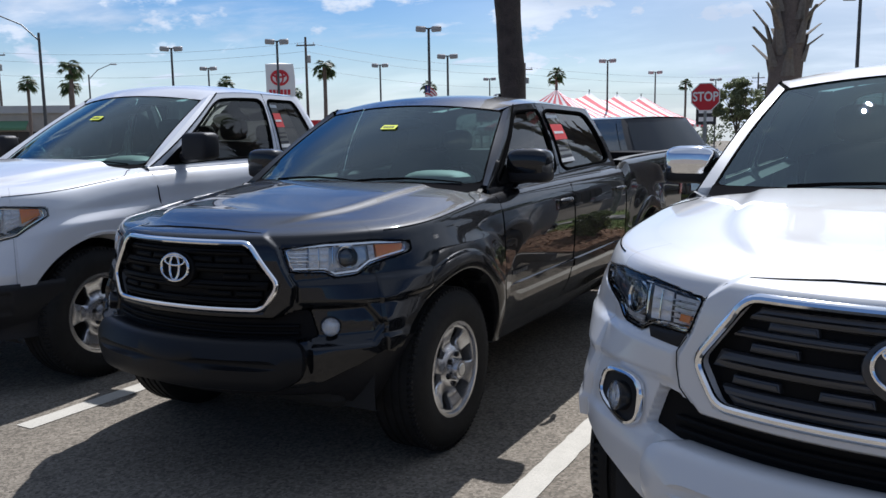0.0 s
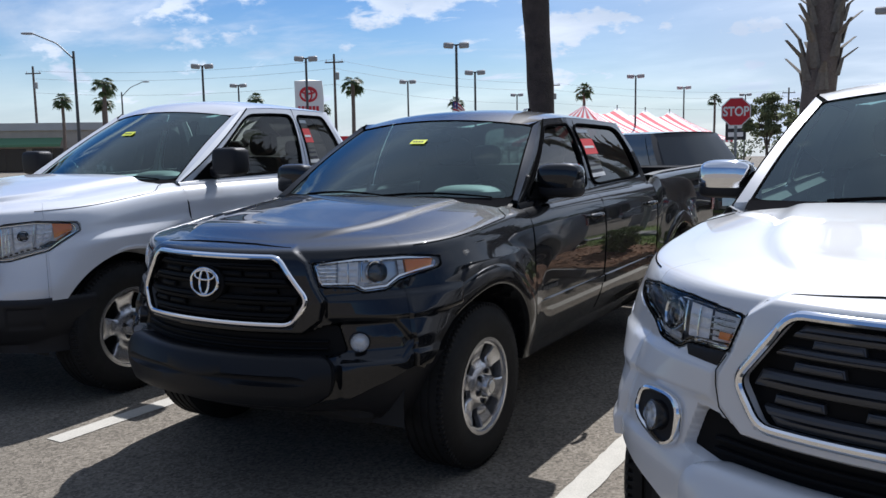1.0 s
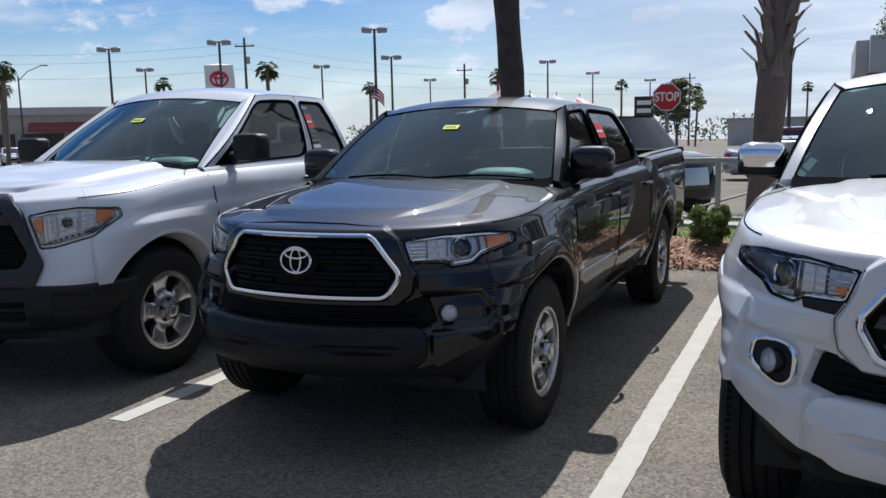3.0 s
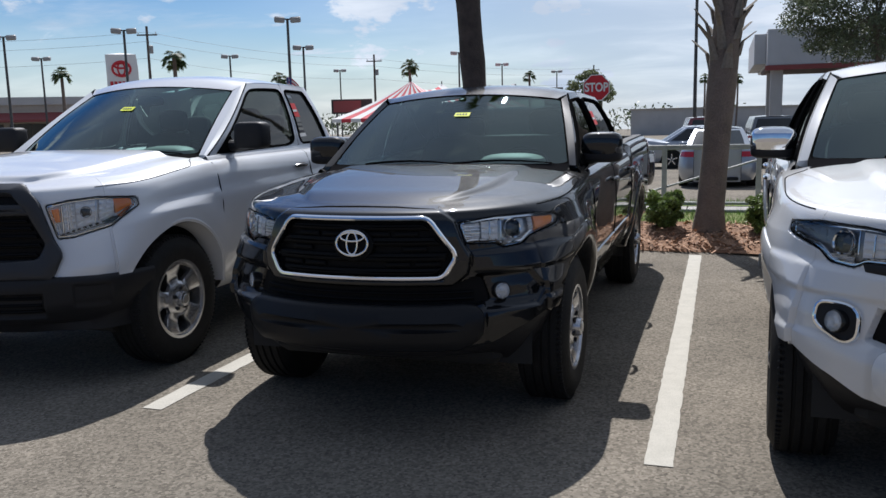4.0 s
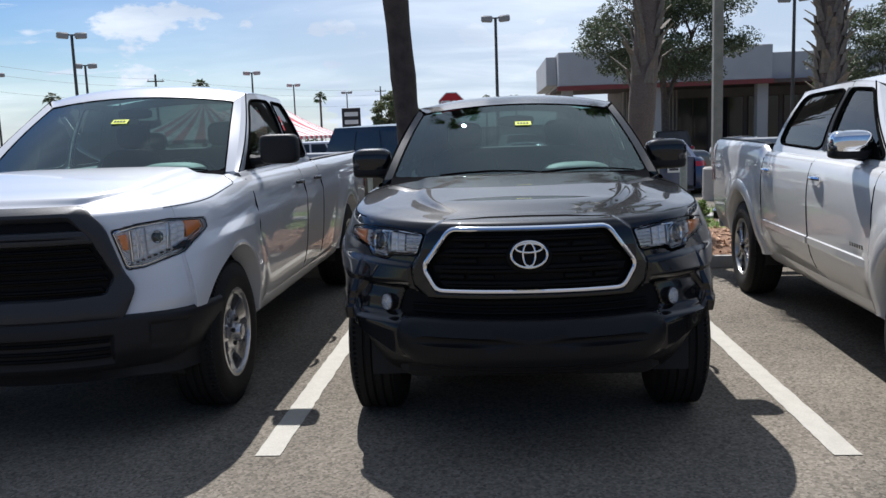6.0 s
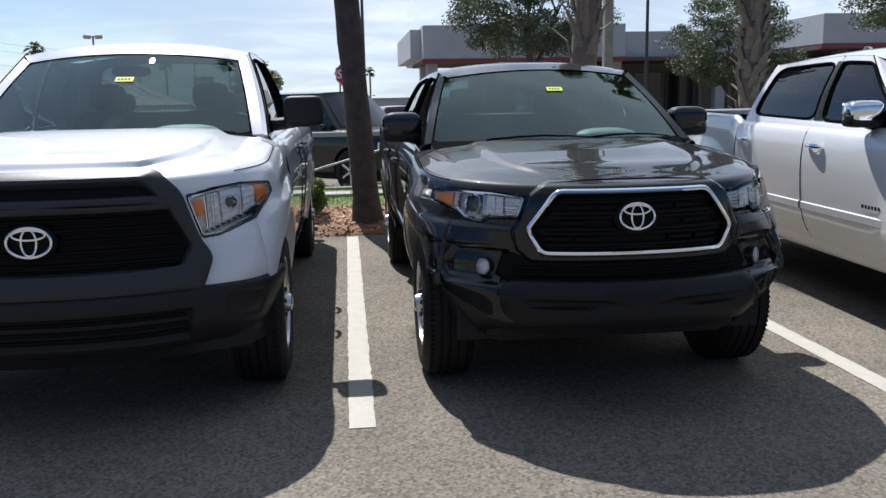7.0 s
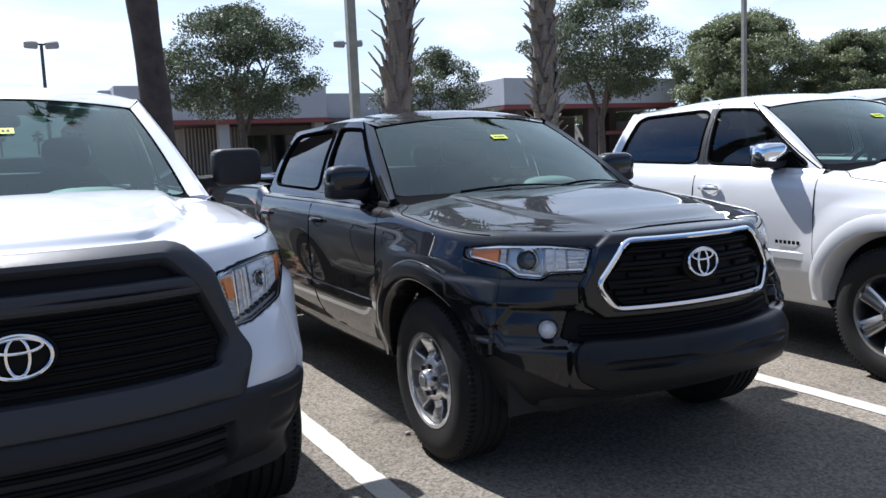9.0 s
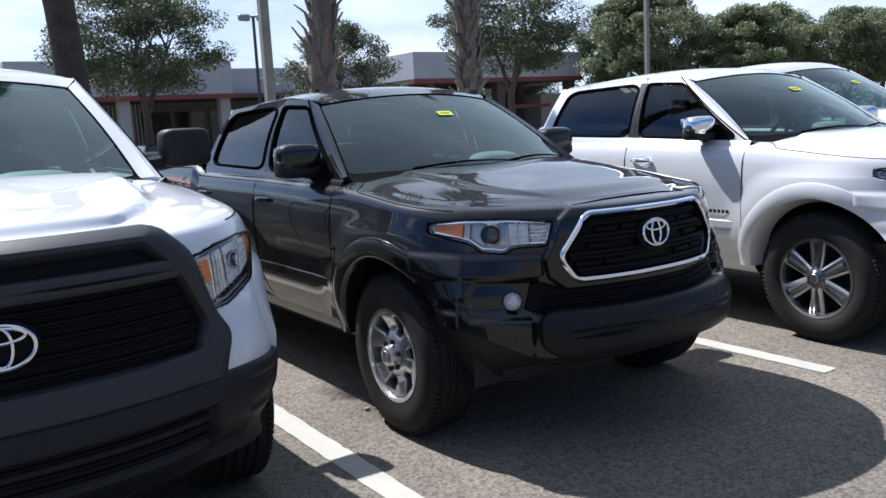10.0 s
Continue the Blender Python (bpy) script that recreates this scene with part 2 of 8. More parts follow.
PAPER_RED = material("sticker_red", (0.70, 0.06, 0.06), 0.7)
PRINT = material("dark_print", (0.06, 0.06, 0.07), 0.8)
MIRROR = material("mirror_glass", (0.85, 0.86, 0.87), 0.02, 1.0)


# ---- mesh tools ----
class Shape:
    """Vertices and faces gathered for one mesh."""

    def __init__(self):
        self.v, self.f = [], []

    def grid(self, rows, close_u=False, close_v=False, flip=False):
        """rows: lists of points, all of one length."""
        base, n, m = len(self.v), len(rows), len(rows[0])
        for r in rows:
            self.v.extend([tuple(p) for p in r])
        for i in range(n if close_v else n - 1):
            for j in range(m if close_u else m - 1):
                a = base + i * m + j
                b = base + i * m + (j + 1) % m
                c = base + ((i + 1) % n) * m + (j + 1) % m
                d = base + ((i + 1) % n) * m + j
                self.f.append((a, d, c, b) if flip else (a, b, c, d))
        return self

    def fan(self, ring, centre, flip=False):
        base = len(self.v)
        self.v.extend([tuple(p) for p in ring])
        self.v.append(tuple(centre))
        k, n = len(self.v) - 1, len(ring)
        for i in range(n):
            a, b = base + i, base + (i + 1) % n
            self.f.append((b, a, k) if flip else (a, b, k))
        return self

    def box(self, x0, y0, z0, x1, y1, z1, r=0.0, m=None):
        """A box with chamfered vertical and horizontal edges."""
        r = min(r, 0.49 * min(abs(x1 - x0), abs(y1 - y0), abs(z1 - z0)))
        if r <= 0:
            pts = [(x, y, z) for z in (z0, z1) for x, y in ((x0, y0), (x1, y0), (x1, y1), (x0, y1))]
            fs = [(3, 2, 1, 0), (4, 5, 6, 7), (0, 1, 5, 4), (1, 2, 6, 5), (2, 3, 7, 6), (3, 0, 4, 7)]
            base = len(self.v)
            self.v.extend([tuple(m @ Vector(p)) if m else p for p in pts])
            self.f.extend([tuple(base + i for i in f) for f in fs])
            return self

        def ring(i, z):
            a0, b0, a1, b1 = x0 + i, y0 + i, x1 - i, y1 - i
            c = r
            return [(a0 + c, b0, z), (a1 - c, b0, z), (a1, b0 + c, z), (a1, b1 - c, z), (a1 - c, b1, z), (a0 + c, b1, z), (a0, b1 - c, z), (a0, b0 + c, z)]
        rows = [ring(r * 0.9, z0), ring(0, z0 + r), ring(0, z1 - r), ring(r * 0.9, z1)]
        if m:
            rows = [[tuple(m @ Vector(p)) for p in q] for q in rows]
        self.grid(rows, close_u=True)
        base = len(self.v) - 32
        self.f.append(tuple(base + i for i in range(7, -1, -1)))
        self.f.append(tuple(base + 24 + i for i in range(8)))
        return self

    def tube(self, pts, radius, segs=8, closed=False, caps=True, flat=1.0):
        """A round bar along points; radius a number or one for each point."""
        pts = [Vector(p) for p in pts]
        n = len(pts)
        rad = radius if hasattr(radius, "__len__") else [radius] * n
        rows, up = [], None
        for i, p in enumerate(pts):
            if closed:
                d = pts[(i + 1) % n] - pts[i - 1]
            else:
                d = pts[min(i + 1, n - 1)] - pts[max(i - 1, 0)]
            d.normalize()
            if up is None:
                up = Vector((0, 0, 1)) if abs(d.z) < 0.9 else Vector((0, 1, 0))
            s = d.cross(up)
            if s.length < 1e-5:
                s = d.cross(Vector((1, 0, 0)))
            s.normalize()
            up = s.cross(d).normalized()
            rows.append([p + (s * math.cos(2 * math.pi * k / segs) + up * flat * math.sin(2 * math.pi * k / segs)) * rad[i] for k in range(segs)])
        self.grid(rows, close_u=True, close_v=closed, flip=True)
        if caps and not closed:
            self.fan(rows[0], pts[0], flip=False)
            self.fan(rows[-1], pts[-1], flip=True)
        return self

    def lathe(self, profile, axis="x", segs=32, centre=(0, 0, 0), flip=False, arc=None):
        """profile: (along the axis, radius)."""
        rows = []
        for along, r in profile:
            row = []
            for k in range(segs):
                a = 2 * math.pi * k / segs
                c, s = r * math.cos(a), r * math.sin(a)
                p = {"x": (along, c, s), "y": (c, along, s), "z": (c, s, along)}[axis]
                row.append((p[0] + centre[0], p[1] + centre[1], p[2] + centre[2]))
            rows.append(row)
        self.grid(rows, close_u=True, flip=flip)
        return self

    def moved(self, m):
        self.v = [tuple(m @ Vector(p)) for p in self.v]
        return self

    def join(self, other):
        base = len(self.v)
        self.v.extend(other.v)
        self.f.extend([tuple(base + i for i in f) for f in other.f])
        return self

    def mesh(self, name, mat, smooth=35, weld=True):
        me = bpy.data.meshes.new(name)
        me.from_pydata(self.v, [], self.f)
        me.validate()
        if weld and len(self.v) < 60000:
            bm = bmesh.new()
            bm.from_mesh(me)
            bmesh.ops.remove_doubles(bm, verts=bm.verts, dist=0.0004)
            bmesh.ops.recalc_face_normals(bm, faces=bm.faces)
            bm.to_mesh(me)
            bm.free()
        if smooth:
            me.shade_smooth()
            me.set_sharp_from_angle(angle=radians(smooth))
        me.materials.append(mat)
        me.update()
        return me


def part(name, shape, mat, parent=None, label="", smooth=35, weld=True):
    """Links a shape as one mesh object under a thing or a part."""
    ob = new(name, shape.mesh(name, mat, smooth, weld))
    if parent is not None:
        ob.parent = parent
    if label:
        ob["label"] = label
    return ob


def thing(name, label, category, group="", at=None, kind=""):
    ob = new(name)
    ob.empty_display_size = 0.3
    if at is not None:
        ob.matrix_world = at
    return tagged(ob, label, category, group, kind)


def solid(name, shape, mat, label, category, group="", kind="", smooth=35, weld=True):
    ob = new(name, shape.mesh(name, mat, smooth, weld))
    return tagged(ob, label, category, group, kind)


def smooth01(t):
    t = min(1.0, max(0.0, t))
    return t * t * (3 - 2 * t)


def spline(keys):
    """A smooth curve through (t, value) keys, flat at none of them, kept between neighbours."""
    xs, ys = [k[0] for k in keys], [k[1] for k in keys]
    n = len(xs)
    sl = [(ys[i + 1] - ys[i]) / (xs[i + 1] - xs[i]) for i in range(n - 1)]
    ms = [sl[0]] + [0.0 if sl[i - 1] * sl[i] <= 0 else 2 * sl[i - 1] * sl[i] / (sl[i - 1] + sl[i]) for i in range(1, n - 1)] + [sl[-1]]

    def f(t):
        if t <= xs[0]:
            return ys[0]
        if t >= xs[-1]:
            return ys[-1]
        i = 0
        while t > xs[i + 1]:
            i += 1
        h = xs[i + 1] - xs[i]
        s = (t - xs[i]) / h
        return (ys[i] * (1 + 2 * s) * (1 - s) ** 2 + ms[i] * h * s * (1 - s) ** 2 + ys[i + 1] * s * s * (3 - 2 * s) + ms[i + 1] * h * s * s * (s - 1))
    return f


def rounded(poly, r, n=4):
    """A polygon with its corners cut round."""
    out, k = [], len(poly)
    for i in range(k):
        p0, p, p1 = Vector(poly[i - 1]), Vector(poly[i]), Vector(poly[(i + 1) % k])
        a, b = p0 - p, p1 - p
        ra, rb = min(r, a.length * 0.45), min(r, b.length * 0.45)
        s, e = p + a.normalized() * ra, p + b.normalized() * rb
        for j in range(n + 1):
            t = j / n
            out.append(tuple(s * (1 - t) ** 2 + p * 2 * t * (1 - t) + e * t * t))
    return out


def dense(poly, step, closed=True):
    out, k = [], len(poly)
    for i in range(k if closed else k - 1):
        a, b = Vector(poly[i]), Vector(poly[(i + 1) % k])
        m = max(1, math.ceil((b - a).length / step))
        out.extend([tuple(a.lerp(b, j / m)) for j in range(m)])
    if not closed:
        out.append(tuple(poly[-1]))
    return out


# ---- vehicles ----
class Skin:
    """The outer skin of a vehicle's lower body: a plan outline from the nose's middle along the side to the tail, with upright
    sections that change from the front's to the side's."""

    def __init__(self, s):
        self.s = s
        w, nose, yc, n, length = s["W"], s["nose"], s["yc"], s["n"], s["L"]
        d = yc - nose
        pts = []
        for i in range(161):
            th = i / 160 * math.pi / 2
            pts.append((w * math.sin(th) ** (2 / n), yc - d * math.cos(th) ** (2 / n)))
        taper = spline(s.get("taper", ((yc, 0.0), (length, 0.015))))
        rc = s.get("rear_round", 0.10)
        for i in range(1, 201):
            y = yc + (length - rc - yc) * i / 200
            pts.append((w - taper(y), y))
        xe = pts[-1][0]
        rx = s.get("rear_in", 0.06)
        for i in range(1, 21):
            th = i / 20 * math.pi / 2
            pts.append((xe - rx * (1 - math.cos(th)), length - rc + rc * math.sin(th)))
        self.o = np.array(pts)
        seg = np.hypot(*np.diff(self.o, axis=0).T)
        self.a = np.concatenate(([0.0], np.cumsum(seg)))
        tang = np.gradient(self.o, self.a, axis=0)
        tang[0] = (1, 0)
        nor = np.stack((tang[:, 1], -tang[:, 0]), axis=1)
        self.nor = nor / np.linalg.norm(nor, axis=1)[:, None]
        t = np.linspace(0, 1, 61)

        def table(keys):
            k = len(keys) - 1
            fi, fz = spline([(i / k, q[0]) for i, q in enumerate(keys)]), spline([(i / k, q[1]) for i, q in enumerate(keys)])
            return np.array([fi(v) for v in t]), np.array([fz(v) for v in t])
        self.fi, self.fz = table(s["front"])
        self.si, self.sz = table(s["side"])
        if "rear" in s:
            self.ri, self.rz = table(s["rear"])
        self.lift = spline(s["lift"])
        self.a0, self.a1 = self.ax(0.45 * w), self.ay(yc - 0.12)
        self.total = self.a[-1]
        self.ac = self.ay(s.get("corner_y", 0.30))
        self.shapes = []
        for poly, h, edge, mode in s.get("relief", ()):
            self.shapes.append((np.array([(math.copysign(self.ax(x), x), z) for x, z in poly]), h, edge, mode))

    def relief(self, a, z):
        """How far the pressed shapes of the nose stand proud (or sunk) at the heights z of one column."""
        off = np.zeros(len(z))
        for poly, h, edge, mode in self.shapes:
            if a > poly[:, 0].max() + 0.04:
                continue
            p, q = poly, np.roll(poly, -1, axis=0)
            d = q - p
            pt = np.stack((np.full(len(z), a), z), axis=1)[:, None, :]
            t = np.clip(((pt - p) * d).sum(-1) / np.maximum((d * d).sum(-1), 1e-12), 0, 1)
            dist = np.linalg.norm(pt - p - t[..., None] * d, axis=-1).min(axis=1)
            up = (p[:, 1] > pt[..., 1]) != (q[:, 1] > pt[..., 1])
            cross = p[:, 0] + (pt[..., 1] - p[:, 1]) * d[:, 0] / np.where(np.abs(d[:, 1]) < 1e-9, 1e-9, d[:, 1])
            inside = (up & (pt[..., 0] < cross)).sum(axis=1) % 2 == 1
            w = np.clip(np.where(inside, dist, -dist) / edge + 0.5, 0, 1)
            w = w * w * (3 - 2 * w)
            off = off + h * w if mode == "add" else off * (1 - w) + h * w
        return off

    def ax(self, x):
        return float(np.interp(abs(x), self.o[:161, 0], self.a[:161]))

    def ay(self, y):
        return float(np.interp(y, self.o[:, 1], self.a))

    def column(self, a):
        x, y = np.interp(a, self.a, self.o[:, 0]), np.interp(a, self.a, self.o[:, 1])
        nx, ny = np.interp(a, self.a, self.nor[:, 0]), np.interp(a, self.a, self.nor[:, 1])
        w = smooth01((a - self.a0) / (self.a1 - self.a0))
        ins, z = self.fi * (1 - w) + self.si * w, self.fz * (1 - w) + self.sz * w
        if "rear" in self.s:
            v = smooth01((y - (self.s["L"] - 0.9)) / 0.8)
            ins, z = ins * (1 - v) + self.ri * v, z * (1 - v) + self.rz * v
        # the lower bumper corners stand fuller than the lamps above them
        ins = ins - self.s.get("corner", 0.0) * math.exp(-((a - self.ac) / 0.20) ** 2) * np.clip((0.90 - z) / 0.18, 0, 1)
        z = z + self.lift(y) * np.clip((z - 0.6) / 0.4, 0, 1)
        return x, y, nx, ny, ins, z

    def point(self, a, z, off=0.0, side=1):
        x, y, nx, ny, ins, zz = self.column(a)
        i = float(np.interp(z, zz, ins))
        sl = float(np.interp(z + 0.01, zz, ins) - np.interp(z - 0.01, zz, ins)) / 0.02
        sl = max(-1.5, min(1.5, sl))
        k = 1 / math.sqrt(1 + sl * sl)
        return Vector((side * (x - nx * (i - off * k)), y - ny * (i - off * k), z + off * sl * k))

    def front(self, x, z, off=0.0):
        return self.point(self.ax(x), z, off, 1 if x >= 0 else -1)

    def flank(self, y, z, off=0.0, side=1):
        return self.point(self.ay(y), z, off, side)

    def panel(self, stops, bottom, side=1, t1=1.0, rows=22, lip=0.012, inner_lip=True):
        """A panel over the arc stops; bottom(y) is its lower edge."""
        sh, cols = Shape(), []
        stops = list(stops)
        for k, a in enumerate([stops[0]] + stops + [stops[-1]]):
            if k == 0 and not inner_lip:
                continue
            x, y, nx, ny, ins, z = self.column(a)
            t = np.linspace(0, 1, 61)
            zb = bottom(y)
            t0 = float(np.interp(zb, z, t)) if zb > z[0] else 0.0
            ts = np.linspace(t0, t1, rows)
            ii, zz = np.interp(ts, t, ins), np.interp(ts, t, z)
            if self.shapes and y < 0.9:
                ii = ii - self.relief(a, zz)
            if "blister" in self.s:
                # the body swells towards the wheel openings
                q = self.s
                for c in (q["hub_y"], q["hub_y"] + q["wheelbase"]):
                    w = np.clip((q["arch"] + 0.26 - np.hypot(y - c, zz - q["tyre_r"])) / 0.18, 0, 1)
                    ii = ii - q["blister"] * w * w * (3 - 2 * w) * np.clip((1.06 - zz) / 0.08, 0, 1) * (1.0 if y > q["hub_y"] - q["arch"] else 0.0)
            if k in (0, len(stops) + 1):
                ii = ii + lip
            col = [(side * (x - nx * q), y - ny * q, h) for q, h in zip(ii, zz)]
            q = ii[0] + lip * 2
            cols.append([(side * (x - nx * q), y - ny * q, zz[0])] + col)
        sh.grid(cols, flip=side < 0)
        return sh

    def patch(self, poly, mid, edge, rings=5, step=0.04, drop=0.012):
        """A piece laid on the front, its outline in (x, z); proud by mid in the middle and by edge at its rim."""
        pts = dense(poly, step)
        cx, cz = sum(p[0] for p in pts) / len(pts), sum(p[1] for p in pts) / len(pts)
        sh, rows = Shape(), []
        for k in range(1, rings + 1):
            s = k / rings
            off = mid + (edge - mid) * s ** 3
            rows.append([self.front(cx + (p[0] - cx) * s, cz + (p[1] - cz) * s, off) for p in pts])
        rows.append([self.front(p[0], p[1], edge - drop) for p in pts])
        sh.grid(rows, close_u=True)
        sh.fan(rows[0], self.front(cx, cz, mid))
        return sh

    def block(self, poly, base, h, r, step=0.03):
        """A raised piece with a flat face, crisp rounded edges and upright sides, its outline in (x, z)."""
        pts = dense(poly, step)
        cx, cz = sum(p[0] for p in pts) / len(pts), sum(p[1] for p in pts) / len(pts)
        half = max(abs(p[1] - cz) for p in pts)
        wide = max(abs(p[0] - cx) for p in pts)
        sh, rows = Shape(), []
        for inset, off in ((0.0, base), (0.0, h - r), (0.3 * r, h - 0.3 * r), (r, h), (half * 0.5, h + 0.002), (half * 0.85, h + 0.003)):
            kx, kz = 1 - inset / wide, 1 - inset / half
            rows.append([self.front(cx + (p[0] - cx) * kx, cz + (p[1] - cz) * kz, off) for p in pts])
        sh.grid(rows, close_u=True)
        sh.fan(rows[-1], self.front(cx, cz, h + 0.003))
        return sh

    def collar(self, outer, inner, prof, n=120, centre=None):
        """A broad frame between two outlines in (x, z) round one middle; prof: (share of the way in, height)."""
        cx, cz = centre

        def rays(poly):
            out = []
            for i in range(n):
                an = 2 * math.pi * i / n
                dx, dz = math.cos(an), math.sin(an) * 0.5
                best = 0.0
                for j in range(len(poly)):
                    (x0, z0), (x1, z1) = poly[j - 1], poly[j]
                    ex, ez = x1 - x0, z1 - z0
                    det = dx * -ez + dz * ex
                    if abs(det) < 1e-12:
                        continue
                    u = ((x0 - cx) * -ez + (z0 - cz) * ex) / det
                    v = (dx * (z0 - cz) - dz * (x0 - cx)) / det
                    if u > best and -1e-6 <= v <= 1 + 1e-6:
                        best = u
                out.append((cx + dx * best, cz + dz * best))
            return out
        a, b = rays(outer), rays(inner)
        rows = [[self.front(p[0] + (q[0] - p[0]) * t, p[1] + (q[1] - p[1]) * t, h) for p, q in zip(a, b)] for t, h in prof]
        return Shape().grid(rows, close_u=True)

    def strip(self, line, off, radius, closed=True, step=0.03, flat=1.0, segs=8):
        pts = dense(line, step, closed)
        return Shape().tube([self.front(p[0], p[1], off) for p in pts], radius, segs, closed, flat=flat)


def arch_stops(skin, yc, r, n=14):
    return [skin.ay(yc + r * math.cos(math.pi * (1 - i / n))) for i in range(n + 1)]


def even(a, b, step):
    n = max(2, math.ceil(abs(b - a) / step))
    return [a + (b - a) * i / n for i in range(n + 1)]


def ring_patch(fn, hole, n=10, back=0.012):
    """A frame round a rounded opening in the unit square that fn maps into space, and the pane's rings of the same opening."""
    x0, y0, x1, y1, r = hole
    inner = dense(rounded([(x0, y0, 0), (x1, y0, 0), (x1, y1, 0), (x0, y1, 0)], r, 5), 0.09)
    cx, cy = (x0 + x1) / 2, (y0 + y1) / 2
    outer = []
    for p in inner:
        dx, dy = p[0] - cx, p[1] - cy
        k = 1e9
        if dx > 1e-6: k = min(k, (1 - cx) / dx)
        if dx < -1e-6: k = min(k, (0 - cx) / dx)
        if dy > 1e-6: k = min(k, (1 - cy) / dy)
        if dy < -1e-6: k = min(k, (0 - cy) / dy)
        outer.append((cx + dx * k, cy + dy * k))
    frame_rows = [[fn(p[0] + (q[0] - p[0]) * s, p[1] + (q[1] - p[1]) * s, 0.0) for p, q in zip(inner, outer)] for s in (0.0, 0.35, 0.7, 1.0)]
    frame_rows.insert(0, [fn(p[0], p[1], -back) for p in inner])
    fr = Shape().grid(frame_rows, close_u=True)
    pane = Shape()
    rows = [[fn(cx + (p[0] - cx) * s * 1.01, cy + (p[1] - cy) * s * 1.01, -back * 0.75) for p in inner] for s in (0.25, 0.5, 0.75, 1.0)]
    pane.grid(rows, close_u=True)
    pane.fan(rows[0], fn(cx, cy, -back * 0.75))
    return fr, pane, [fn(p[0], p[1], 0.001) for p in inner]


def superblob(cx, cy, cz, rx, ry, rz, e=0.6, nu=20, nv=12):
    """A box-like rounded body."""
    def sg(v, p):
        return math.copysign(abs(v) ** p, v)
    rows = []
    for i in range(nv + 1):
        ph = -math.pi / 2 + math.pi * i / nv
        rows.append([(cx + rx * sg(math.cos(ph), e) * sg(math.cos(2 * math.pi * j / nu), e), cy + ry * sg(math.cos(ph), e) * sg(math.sin(2 * math.pi * j / nu), e), cz + rz * sg(math.sin(ph), e)) for j in range(nu)])
    return Shape().grid(rows, close_u=True)


